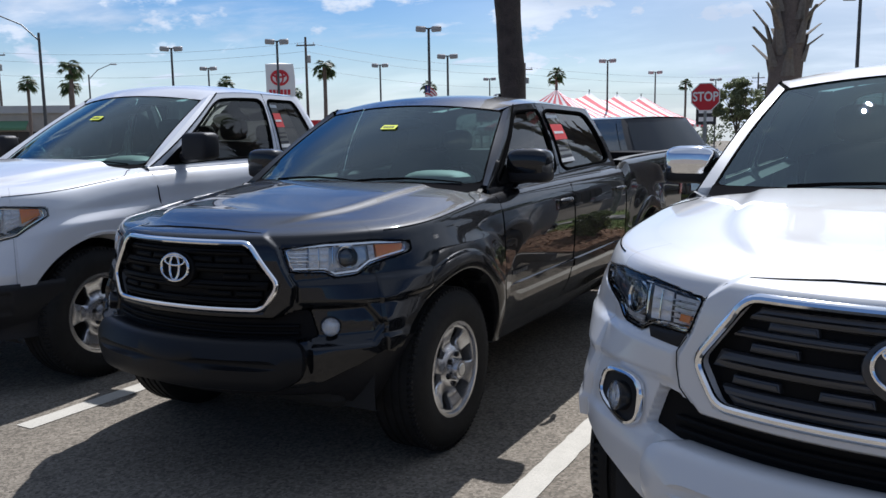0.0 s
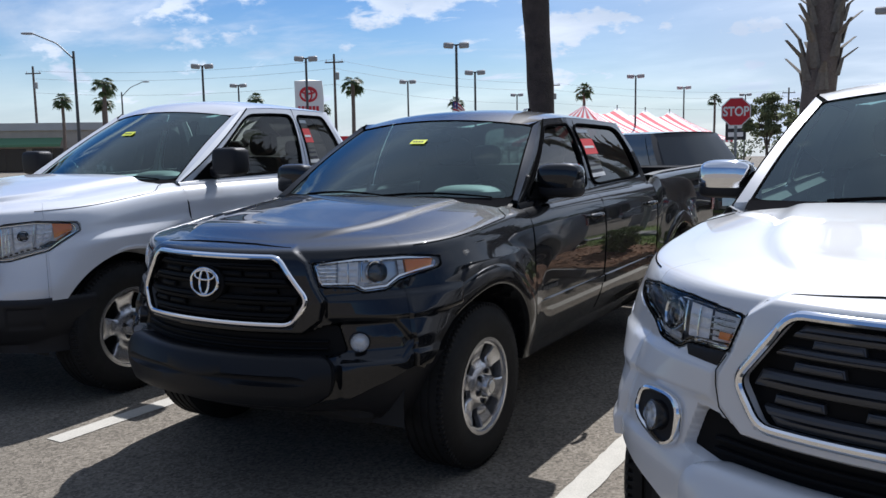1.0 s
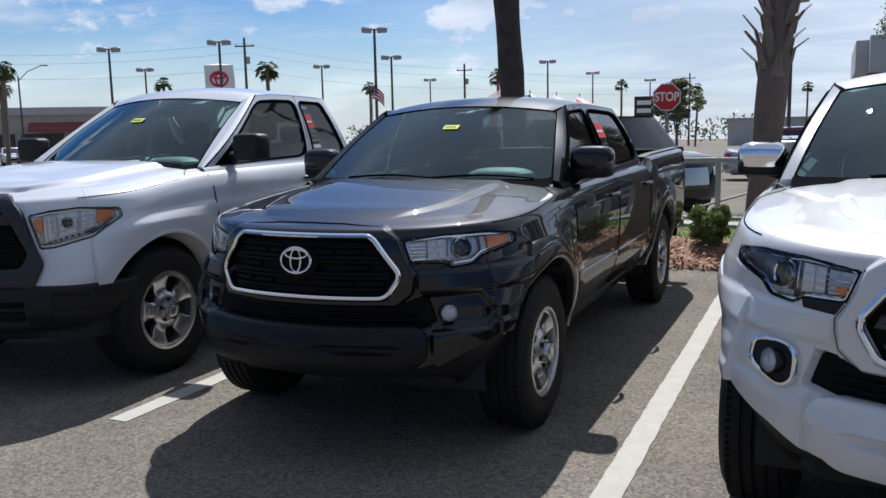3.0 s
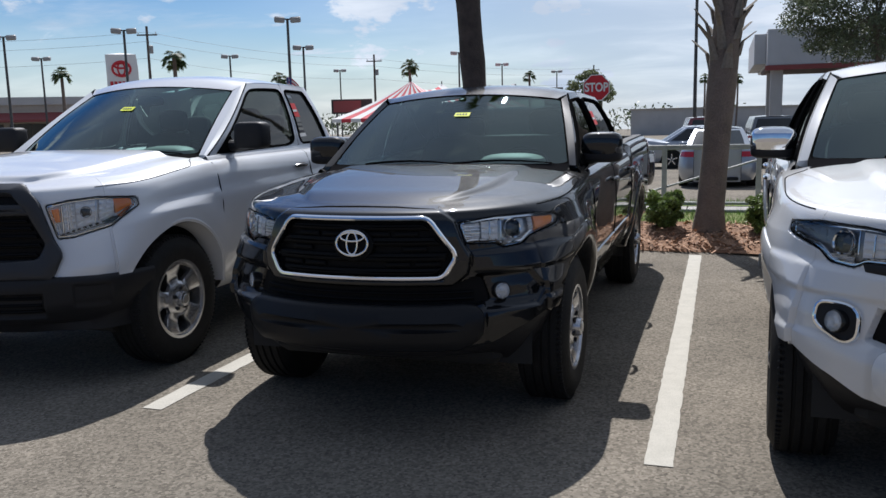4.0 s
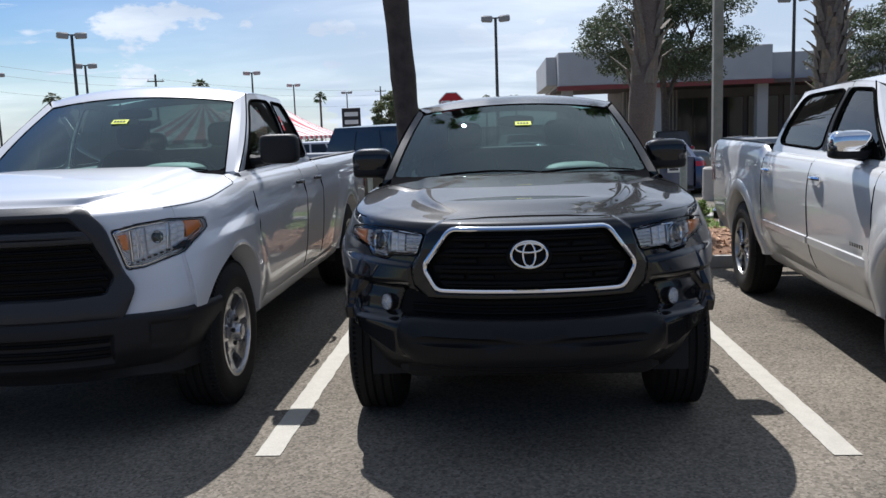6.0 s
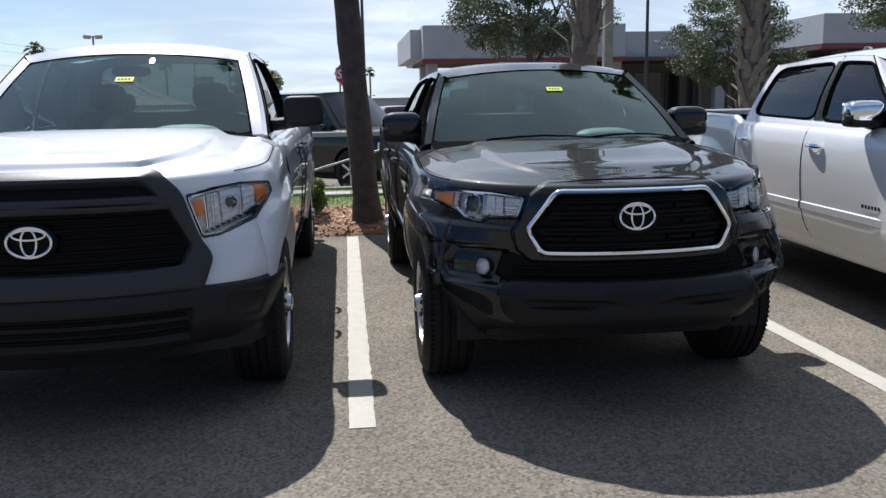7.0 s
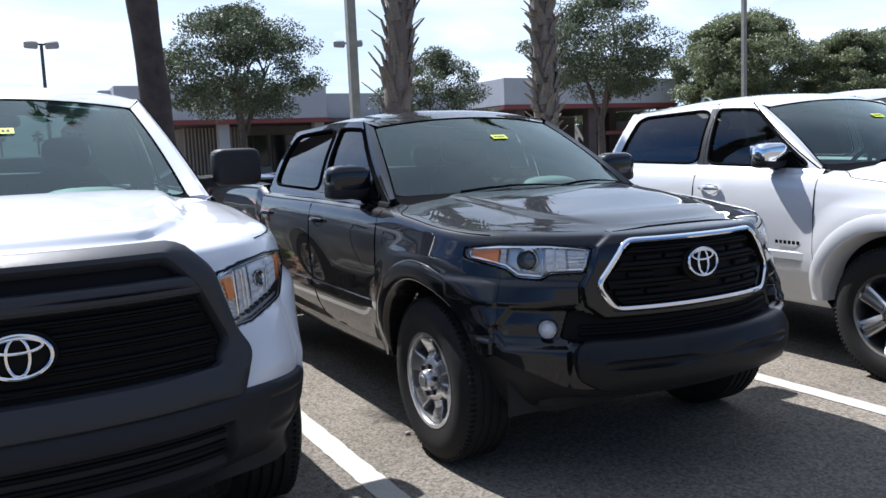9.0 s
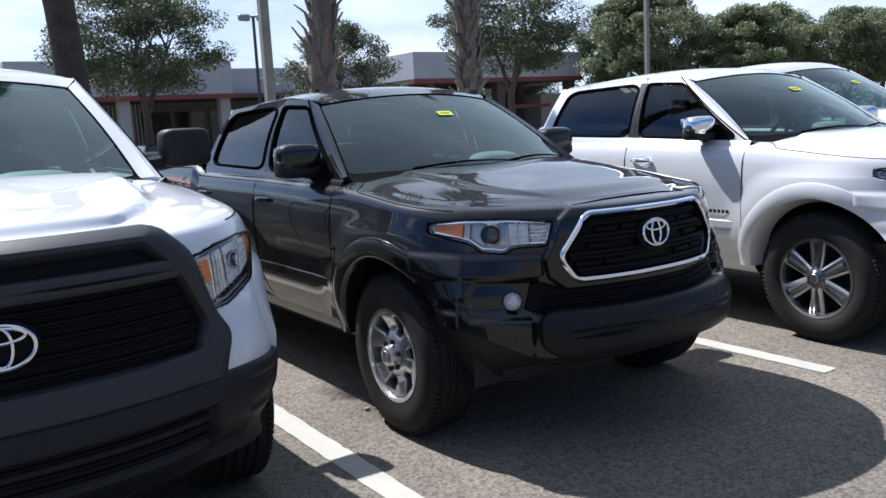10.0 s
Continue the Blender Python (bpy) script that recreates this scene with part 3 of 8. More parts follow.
def build_wheel(root, x, y, r, side, s):
    """A tyre and rim at the hub; side +1 has its face towards +x."""
    w = new("wheel")
    w.parent = root
    w.matrix_basis = pose(x, y, r) @ Matrix.Diagonal((side, 1, 1, 1)) if side > 0 else pose(x, y, r, 0, 0, 180)
    rr = s["rim_r"]
    hw = s.get("tyre_w", 0.245) / 2
    face = 0.0
    prof = [(face - 0.02, rr - 0.012), (face + 0.002, rr + 0.006), (face + 0.016, rr + (r - rr) * 0.35), (face + 0.014, rr + (r - rr) * 0.62), (face - 0.004, r - 0.026), (face - 0.024, r - 0.008)]
    c = face - hw + 0.01
    for k, off in enumerate((0.085, 0.04, 0.0, -0.045, -0.09)):
        prof += [(c + off + 0.008, r), (c + off + 0.004, r - 0.009), (c + off - 0.004, r - 0.009), (c + off - 0.008, r)]
    prof += [(face - 2 * hw + 0.022, r - 0.01), (face - 2 * hw, r - 0.05), (face - 2 * hw + 0.02, rr)]
    tyre = Shape().lathe(prof, "x", 56, flip=True)
    for k in range(90):                                     # shoulder lugs
        a = 2 * math.pi * k / 90
        b = Shape().box(face - 0.050, -0.0075, r - 0.022, face - 0.011, 0.0075, r - 0.001, 0.003)
        tyre.join(b.moved(Matrix.Rotation(a, 4, 'X')))
    part("tyre", tyre, RUBBER, w, "black treaded tyre")
    style = s["rim"]
    metal = ALLOY if style != "split" else CHROME_DULL
    barrel = Shape().lathe([(face - 0.012, rr - 0.004), (face + 0.004, rr + 0.004), (face + 0.004, rr - 0.012), (face - 0.03, rr - 0.022), (face - 0.16, rr - 0.03)], "x", 48)
    part("rim", barrel, metal, w)
    part("brake_disc", Shape().lathe([(face - 0.13, 0.03), (face - 0.12, 0.03), (face - 0.12, rr * 0.76), (face - 0.13, rr * 0.76)], "x", 32).join(Shape().lathe([(face - 0.155, 0.0), (face - 0.150, rr)], "x", 32)), DARK, w)
    n = s["spokes"]
    hub = 0.052 if style == "split" else 0.075
    dish = s.get("dish", 0.012)
    wide0, wide1, narrow = s["spoke_w"]
    if style != "split":
        # a pressed disc: a solid middle, broad flat spokes and rounded windows near the rim
        r0, r1 = rr * s.get("disc", 0.46), rr * 0.88
        def depth(q):
            return face - 0.004 - 0.030 * smooth01((q - hub) / (r0 * 1.25 - hub)) + 0.022 * smooth01((q - r0 * 1.2) / (r1 - r0 * 1.2))
        prof = [(depth(q), q) for q in [hub * 0.6 + (r0 - hub * 0.6) * i / 7 for i in range(8)]] + [(depth(r0) - 0.025, r0 + 0.002)]
        part("wheel_disc", Shape().lathe(prof, "x", 48, flip=True), metal, w)
        prof = [(depth(r1) - 0.025, r1 - 0.002)] + [(depth(r1) , r1), (depth(r1) + 0.002, r1 + 0.008), (face - 0.014, rr - 0.010)]
        part("rim_flange", Shape().lathe(prof, "x", 48, flip=True), metal, w)
        step = math.pi / n
        for k in range(n):
            rows = []
            for i in range(9):
                t = i / 8
                q = r0 - 0.003 + (r1 - r0 + 0.006) * t
                ha = step * (wide0 + (wide1 - wide0) * t) + step * 0.10 * (2 * t - 1) ** 6
                row = []
                for e, b in ((-1.0, -0.030), (-1.0, -0.004), (-0.88, 0.002), (-0.4, 0.005), (0.4, 0.005), (0.88, 0.002), (1.0, -0.004), (1.0, -0.030)):
                    an = ha * e
                    row.append((depth(q) + b, q * math.sin(an), q * math.cos(an)))
                rows.append(row)
            part("spoke", Shape().grid(rows).moved(Matrix.Rotation(2 * math.pi * k / n + 0.2, 4, 'X')), metal, w)
    for k in range(n if style == "split" else 0):
        rows = []
        steps = 9
        for i in range(steps):
            t = i / (steps - 1)
            rad = hub * 0.8 + (rr - 0.012 - hub * 0.8) * t
            half = (wide0 * (1 - t) + wide1 * t) * 0.5 * (1 - narrow * math.sin(math.pi * t))
            z0 = face - 0.012 - dish * math.sin(math.pi * min(1, t * 1.0)) + 0.010 * (1 - t)
            rows.append([(z0 - 0.028, -half * 1.1, rad), (z0 - 0.006, -half, rad), (z0 + 0.001, -half * 0.75, rad), (z0 - 0.004, 0, rad), (z0 + 0.001, half * 0.75, rad), (z0 - 0.006, half, rad), (z0 - 0.028, half * 1.1, rad)])
        sp = Shape().grid(rows)
        groove = Shape().tube([(face - 0.012 - dish * math.sin(math.pi * t) + 0.010 * (1 - t), 0, hub + (rr - 0.03 - hub) * t) for t in (0.1, 0.35, 0.6, 0.85, 1.0)], [0.005, 0.010, 0.013, 0.016, 0.018], 6)
        part("spoke_inlay", groove.moved(Matrix.Rotation(2 * math.pi * k / n, 4, 'X')), ALLOY_DARK, w)
        part("spoke", sp.moved(Matrix.Rotation(2 * math.pi * k / n, 4, 'X')), metal, w)
    if style == "split":
        cap = Shape().lathe([(face - 0.02, hub + 0.016), (face - 0.006, hub + 0.012), (face + 0.0, hub), (face + 0.006, 0.045), (face + 0.014, 0.038), (face + 0.016, 0.0)], "x", 28)
    else:
        cap = Shape().lathe([(face - 0.006, 0.052), (face + 0.014, 0.050), (face + 0.030, 0.044), (face + 0.034, 0.034), (face + 0.034, 0.0)], "x", 28)
    part("hub_cap", cap, metal if style != "split" else ALLOY_DARK, w)
    if style != "split":
        for k in range(s.get("nuts", 5)):
            a = 2 * math.pi * k / s.get("nuts", 5) + 0.3
            part("wheel_nut", Shape().lathe([(face - 0.012, 0.014), (face + 0.008, 0.013), (face + 0.010, 0.008), (face + 0.010, 0.0)], "x", 6, (0, 0.069 * math.cos(a), 0.069 * math.sin(a))), LAMP_BLACK, w)
    cb = 0.0150 if style == "split" else 0.0335
    part("centre_badge", Shape().lathe([(face + cb, 0.030), (face + cb + 0.0035, 0.027), (face + cb + 0.0035, 0.0)], "x", 20), CHROME_DULL, w)
    return w


def emblem(root, skin, z, w, h, off):
    """An oval badge: an oval ring with two crossing ovals inside."""
    def oval(rx, rz, cz, rad, n=36):
        return Shape().tube([skin.front(rx * math.cos(2 * math.pi * i / n), cz + rz * math.sin(2 * math.pi * i / n), off) for i in range(n)], rad, 8, True)
    sh = oval(w, h, z, w * 0.075)
    sh.join(oval(w * 0.34, h * 0.90, z, w * 0.06))
    sh.join(oval(w * 0.74, h * 0.34, z + h * 0.50, w * 0.06))
    return part("badge", sh, CHROME, root, "chrome oval ring badge")


def build_truck(s, label, at):
    root = thing("pickup_truck", label, "pickup truck", "row of parked pickups", at)
    k = Skin(s)
    paint = s["paint"]
    R, r, hy, wb, L = s["arch"], s["tyre_r"], s["hub_y"], s["wheelbase"], s["L"]
    ry = hy + wb
    d0, d1, d2 = s["doors"]                                  # door edges along the side
    sill = s["sill"]
    fz0 = s["front"][0][1]

    def bottom(y):
        for c in (hy, ry):
            if abs(y - c) < R:
                return max(r + math.sqrt(R * R - (y - c) ** 2), sill if c == ry or y > hy else s.get("corner_z", sill))
        return sill if y > hy else s.get("corner_z", fz0)
    # front fascia and the side panels
    a_split = k.ay(hy - R - 0.012)
    stops = even(0, a_split, 0.0055)
    low_edge = spline(s.get("fascia_bottom", ((-0.5, fz0), (1.0, fz0))))
    full = Shape()
    for side in (1, -1):
        full.join(k.panel(stops, low_edge, side, 1.0, s.get("nose_rows", 130), 0.02, False))
    part("front_fascia", full, paint, root)
    gap = 0.004
    for side in (1, -1):
        arch1 = [a for a in arch_stops(k, hy, R, 90)]
        st = [a_split + 0.0015] + [a for a in arch1 if a > a_split + 0.01] + even(arch1[-1] + 0.01, k.ay(d0) - gap, 0.05)
        part("fender", k.panel(st, bottom, side, 1.0, 110), paint, root)
        tmax = s["belt_t"]
        doors = []
        doors.append(part("front_door", k.panel(even(k.ay(d0) + gap, k.ay(d1) - gap, 0.07), bottom, side, tmax), paint, root))
        arch2 = arch_stops(k, ry, R)
        st = [a for a in even(k.ay(d1) + gap, k.ay(d2) - gap, 0.05) if a < arch2[0] - 0.02]
        st += [a for a in arch2 if a < k.ay(d2) - gap] + [k.ay(d2) - gap]
        doors.append(part("rear_door", k.panel(st, bottom, side, tmax), paint, root))
        st = sorted(set([k.ay(d2) + gap] + [a for a in even(k.ay(d2) + gap, arch2[0] - 0.01, 0.05)[1:] if a < arch2[0] - 0.005] + [a for a in arch2 if a > k.ay(d2) + gap + 0.01] + even(arch2[-1] + 0.02, k.total, 0.03)))
        part("bed_side", k.panel(st, bottom, side, s["bed_t"]), paint, root)
        # flares
        for c in (hy, ry):
            rows = []
            fl = s["flare"]
            for i in range(29):
                th = math.pi * (1.0 - s.get("flare_front", 0.0) * (c == hy) - (1.02 - s.get("flare_front", 0.0) * (c == hy)) * i / 28)
                row = []
                for dr, b in ((-0.030, -0.10), (-0.006, -0.014), (0.0, fl * 0.80), (0.005, fl * 0.95), (0.012, fl), (0.045 * s.get('flare_w', 1), fl * 1.05), (0.080 * s.get('flare_w', 1), fl * 0.93), (0.091 * s.get('flare_w', 1), fl * 0.80), (0.097 * s.get('flare_w', 1), fl * 0.35), (0.103 * s.get('flare_w', 1), -0.006)):
                    yy, zz = c + (R + dr) * math.cos(th), r + (R + dr) * math.sin(th)
                    zz = max(zz, sill - 0.03)
                    if c == hy and b > 0:
                        b *= smooth01(i / 9)
                    p = k.flank(yy, zz, 0.0, side)
                    # the flare keeps the tyre covered where the nose narrows
                    cover = max(0.0, (s["W"] - 0.035) - abs(p.x)) * 0.30 * b / fl if b > 0 else 0.0
                    row.append((p.x + side * (b + cover), p.y, p.z))
                rows.append(row)
            part("wheel_arch_flare", Shape().grid(rows, flip=side < 0), paint, root)
            liner = Shape()
            n = 18
            ang = [math.pi * (1.12 - 1.24 * i / n) for i in range(n + 1)]
            rows = [[(side * x, c + (R + 0.012) * math.cos(t), max(0.30, r + (R + 0.012) * math.sin(t))) for t in ang] for x in (s["W"] - 0.09 if c > hy else s["W"] - 0.16, s["W"] - 0.40)]
            liner.grid(rows)
            liner.fan(rows[1], (side * (s["W"] - 0.40), c, r))
            part("wheel_well", liner, DARK, root)
        # rocker below the doors
        st = even(hy + R + 0.02, ry - R - 0.02, 0.2)
        rows = [[(side * (s["W"] - q), y, z) for q, z in ((s.get("tuck", 0.065), sill + 0.01), (s.get("tuck", 0.065) + 0.012, sill - 0.05), (s.get("tuck", 0.065) + 0.05, sill - 0.09), (0.32, sill - 0.10))] for y in st]
        part("rocker_panel", Shape().grid(rows), paint, root)
        if s.get("moulding"):
            zz = s["moulding"]
            for door, ya, yb in ((doors[0], d0 + 0.03, d1 - 0.015), (doors[1], d1 + 0.015, d2 - 0.06)):
                y_stop = [yy for yy in even(ya, yb, 0.1) if bottom(yy) < zz - 0.04]
                rows = []
                for yy in y_stop:
                    rows.append([k.flank(yy, zz + h, o, side) for h, o in ((0.030, -0.002), (0.024, 0.010), (-0.018, 0.012), (-0.028, -0.002))])
                part("side_moulding", Shape().grid(rows), paint, door)
            # plain bars where a model name stands
            for i in range(6):
                y0 = d0 + 0.10 + i * 0.033
                bar = Shape().grid([[k.flank(y0 + dy, s["badge_z"] + h, 0.006, side) for h in (-0.011, 0.011)] for dy in (0, 0.025)])
                part("nameplate_bar", bar, CHROME, doors[0])
        # handles
        for door, yy in ((doors[0], d1 - 0.17), (doors[1], d2 - s.get("rear_handle", 0.17))):
            hz = s["handle_z"]
            bowl = Shape().fan([k.flank(yy + 0.075 * math.cos(2 * math.pi * i / 20), hz + 0.032 * math.sin(2 * math.pi * i / 20), 0.002, side) for i in range(20)], k.flank(yy, hz, -0.02, side))
            part("handle_recess", bowl, DARK if paint == BLACK_PAINT else s["handle_mat2"], door)
            part("handle", Shape().tube([k.flank(yy + t * 0.095, hz + 0.004, 0.012 + 0.022 * math.sin(math.pi * (t + 1) / 2), side) for t in (-1, -0.8, -0.4, 0, 0.4, 0.8, 1)], [0.010, 0.014, 0.015, 0.015, 0.015, 0.014, 0.010], 8), s["handle_mat"], door)
        # greenhouse side
        G = s["glass"]

        def side_fn(y0b, y1b, y0t, y1t):
            def fn(p, q, off):
                yb, yt = y0b + (y1b - y0b) * p, y0t + (y1t - y0t) * p
                y = yb + (yt - yb) * q
                zb, zt = G["belt"] + (G["belt2"] - G["belt"]) * (y - G["a_base"]) / (G["c_base"] - G["a_base"]), G["edge"](y)
                z = zb + (zt - zb) * q
                x = G["xb"] + (G["xt"] - G["xb"]) * q + 0.022 * math.sin(math.pi * q) + off
                return Vector((side * x, y, z))
            return fn
        f1 = side_fn(G["a_base"], d1 - 0.003, G["a_top"], d1 + G.get("b_lean", 0.02) - 0.003)
        f2 = side_fn(d1 + 0.003, G["c_base"], d1 + G.get("b_lean", 0.02) + 0.003, G["c_top"])
        for door, fn, hole, gl in ((doors[0], f1, G["hole1"], SIDE_GLASS), (doors[1], f2, G["hole2"], TINTED)):
            fr, pane, edge = ring_patch(fn, hole)
            part("window_frame", fr, paint, door)
            gp = part("window_pane", pane, gl, door)
            gp.visible_shadow = False
            part("window_seal", Shape().tube(edge, 0.010, 6, True), SEAL, door)
        if s.get("dark_pillar"):
            for door, fn, p0, p1 in ((doors[0], f1, 0.945, 0.998), (doors[1], f2, 0.002, 0.052)):
                part("pillar_cover", Shape().grid([[fn(p, q, 0.003) for p in (p0, (p0 + p1) / 2, p1)] for q in [0.02 + 0.90 * i / 8 for i in range(9)]]), s["dark_pillar"], door)
        if s.get("sticker") and side > 0:
            hx0, hz0, hx1, hz1, _ = G["hole2"]
            for (u0, u1, v0, v1, mat) in ((0.03, 0.30, 0.12, 0.92, PAPER), (0.035, 0.295, 0.50, 0.76, PAPER_RED), (0.06, 0.27, 0.20, 0.24, PRINT), (0.06, 0.25, 0.30, 0.33, PRINT), (0.06, 0.27, 0.38, 0.40, PRINT), (0.07, 0.26, 0.60, 0.64, PAPER)):
                pts = [[f2(hx0 + (hx1 - hx0) * u, hz0 + (hz1 - hz0) * v, -0.006 + (0.0 if mat == PAPER and v0 == 0.12 else 0.0012)) for u in (u0, u1)] for v in (v0, v1)]
                part("price_sticker", Shape().grid(pts), mat, doors[1])
        # belt ledge closes the door's top to the glass
        ledge = []
        for y in even(d0 + 0.005, d2 - 0.005, 0.12):
            x, yy, nx, ny, ins, z = k.column(k.ay(y))
            t = np.linspace(0, 1, 61)
            xo, zo = x - float(np.interp(tmax, t, ins)), float(np.interp(tmax, t, z))
            zb = G["belt"] + (G["belt2"] - G["belt"]) * (y - G["a_base"]) / (G["c_base"] - G["a_base"])
            ledge.append([(side * xo, y, zo), (side * (xo * 0.5 + (G["xb"] + 0.004) * 0.5), y, (zo + zb) / 2 + 0.006), (side * (G["xb"] + 0.003), y, zb + 0.002), (side * (G["xb"] - 0.06), y, zb - 0.03)])
        part("belt_trim", Shape().grid(ledge, flip=side < 0), paint, root)
    # windscreen, pillars, roof, back of the cab
    def screen(p, q, off):
        p = p * 2 - 1
        xb, xt = G["ws_xb"], G["ws_xt"]
        x = p * (xb + (xt - xb) * q)
        yb = G["ws_yb"] + (G["ws_yb2"] - G["ws_yb"]) * p * p
        yt = G["ws_yt"] + (G["ws_yt2"] - G["ws_yt"]) * p * p
        zb, zt = G["ws_zb"] + 0.012 * (1 - p * p), G["ws_zt"] - G["ws_drop"] * p * p
        n = Vector((0.25 * p, -0.62, 0.75)).normalized() * (off + 0.018 * math.sin(math.pi * q))
        return Vector((x, yb + (yt - yb) * q, zb + (zt - zb) * q)) + n
    fr, pane, edge = ring_patch(screen, (0.006, 0.02, 0.994, 0.996, 0.04), back=0.004)
    ws = part("windscreen", pane, WINDSHIELD, root)
    ws.visible_shadow = False
    part("windscreen_border", fr, SEAL, root)
    hx, tv = s.get("tag_x", 0.03), s.get("tag_v", 0.635)
    tag = [[screen(0.5 + u, v, 0.004) for u in (hx - 0.037, hx + 0.037)] for v in (tv, tv + 0.057)]
    part("yellow_tag", Shape().grid(tag), YELLOW, ws, "small yellow sticker")
    for i in range(4):
        u = hx - 0.027 + i * 0.014
        part("tag_print", Shape().grid([[screen(0.5 + q, v, 0.0055) for q in (u, u + 0.009)] for v in (tv + 0.018, tv + 0.039)]), PRINT, ws)
    for side in (1, -1):
        def edge_ws(q):
            p = screen(1.0 if side > 0 else 0.0, q, 0.0)
            return p
        def edge_door(q):
            y = G["a_base"] + (G["a_top"] - G["a_base"]) * q
            zb, zt = G["belt"], G["edge"](y)
            return Vector((side * (G["xb"] + (G["xt"] - G["xb"]) * q + 0.022 * math.sin(math.pi * q)), y, zb + (zt - zb) * q))
        rows = []
        for i in range(9):
            q = i / 8
            a, b = edge_ws(q), edge_door(q)
            mid = (a + b) / 2 + Vector((side * 0.016, -0.014, 0.006))
            rows.append([a, a * 0.55 + b * 0.05 + mid * 0.40, mid, b * 0.55 + a * 0.05 + mid * 0.4, b])
        rows.insert(0, [Vector((p.x, p.y - 0.01, p.z - 0.08)) for p in rows[0]])
        part("windscreen_pillar", Shape().grid(rows, flip=side > 0), paint, root)
        part("door_seam", Shape().tube([r_[-1] for r_ in rows[1:]], 0.005, 6), SEAL, root)
        # rear pillar
        rows = []
        for i in range(9):
            q = i / 8
            y = G["c_base"] + (G["c_top"] - G["c_base"]) * q
            zb, zt = G["belt2"], G["edge"](y)
            a = Vector((side * (G["xb"] + (G["xt"] - G["xb"]) * q + 0.022 * math.sin(math.pi * q)), y, zb + (zt - zb) * q))
            b = Vector((side * (G["xb"] - 0.09 + (G["xt"] - G["xb"] + 0.03) * q), y + 0.085, zb + (zt - zb) * q))
            mid = (a + b) / 2 + Vector((side * 0.022, 0.018, 0))
            rows.append([a, mid, b])
        rows.insert(0, [Vector((p.x, p.y, p.z - 0.12)) for p in rows[0]])
        part("rear_pillar", Shape().grid(rows, flip=side < 0), paint, root)
    rows = []
    nv = 22
    for i in range(nv + 1):
        v = (i / nv) ** 1.5
        row = []
        for j in range(25):
            p = -1 + j / 12
            ps = min(1.0, abs(p) * G["xt"] / G["ws_xt"])
            over = max(0.0, abs(p) * G["xt"] / G["ws_xt"] - 1) / (G["xt"] / G["ws_xt"] - 1)
            yf = G["ws_yt"] + (G["ws_yt2"] - G["ws_yt"]) * ps * ps - 0.002 + (G["a_top"] - G["ws_yt2"] + 0.002) * over
            yr = G["c_top"] + 0.09 - 0.09 * abs(p) ** 3
            y = yf + (yr - yf) * v
            crown = (G["roof"] - G["edge"]((G["a_top"] + G["c_top"]) / 2)) * (0.72 + 0.28 * math.sin(math.pi * v))
            z = G["edge"](y) + crown * (1 - abs(p) ** 2.4)
            # the leading edge rolls down to the top of the windscreen
            w = max(0.0, 1 - v / 0.16) ** 2 * (1 - min(1.0, over))
            z = z * (1 - w) + (G["ws_zt"] - G["ws_drop"] * ps * ps + 0.002) * w
            if s.get("roof_ribs"):
                z += 0.006 * math.cos(p * 14) * smooth01((0.75 - abs(p)) / 0.1) * smooth01((v - 0.1) / 0.1)
            row.append((p * (G["xt"] + 0.002), y, z))
        rows.append(row)
    part("roof", Shape().grid(rows), paint, root)
    if s.get("antenna", True):
        yb = G["c_top"] - 0.12
        zb = G["roof"] - 0.012
        part("roof_fin", Shape().grid([[(-0.022, yb - 0.07, zb), (0.022, yb - 0.07, zb)], [(-0.014, yb, zb + 0.045), (0.014, yb, zb + 0.045)], [(-0.010, yb + 0.05, zb + 0.05), (0.010, yb + 0.05, zb + 0.05)], [(-0.022, yb + 0.07, zb), (0.022, yb + 0.07, zb)]]), paint, root)

    def back(p, q, off):
        p = p * 2 - 1
        return Vector((p * (G["xb"] - 0.09 + (G["xt"] - G["xb"] + 0.03) * q), G["c_base"] + 0.085 + (G["c_top"] - G["c_base"]) * q + off, G["belt2"] + (G["edge"](G["c_top"]) - G["belt2"]) * q + (G["roof"] - G["edge"](G["c_top"])) * 0.7 * q * (1 - p * p)))
    fr, pane, edge = ring_patch(back, (0.12, 0.10, 0.88, 0.86, 0.08))
    part("cab_back", fr, paint, root)
    rp = part("rear_window", pane, TINTED, root)
    rp.visible_shadow = False
    # bonnet: between the nose's curve in front and the fenders' tops at the sides
    yh = s["hood_end"]
    a_s, a_end = k.ax(s["W"] * 0.70), k.ay(yh)

    def rim_point(a):
        x, y, nx, ny, ins, z = k.column(a)
        q = ins[-1]
        return max(0.0, x - nx * q), y - ny * q, z[-1]
    nose = [rim_point(abs(-1 + j / 40) * a_s) for j in range(81)]
    corner = rim_point(a_s)
    rows = []
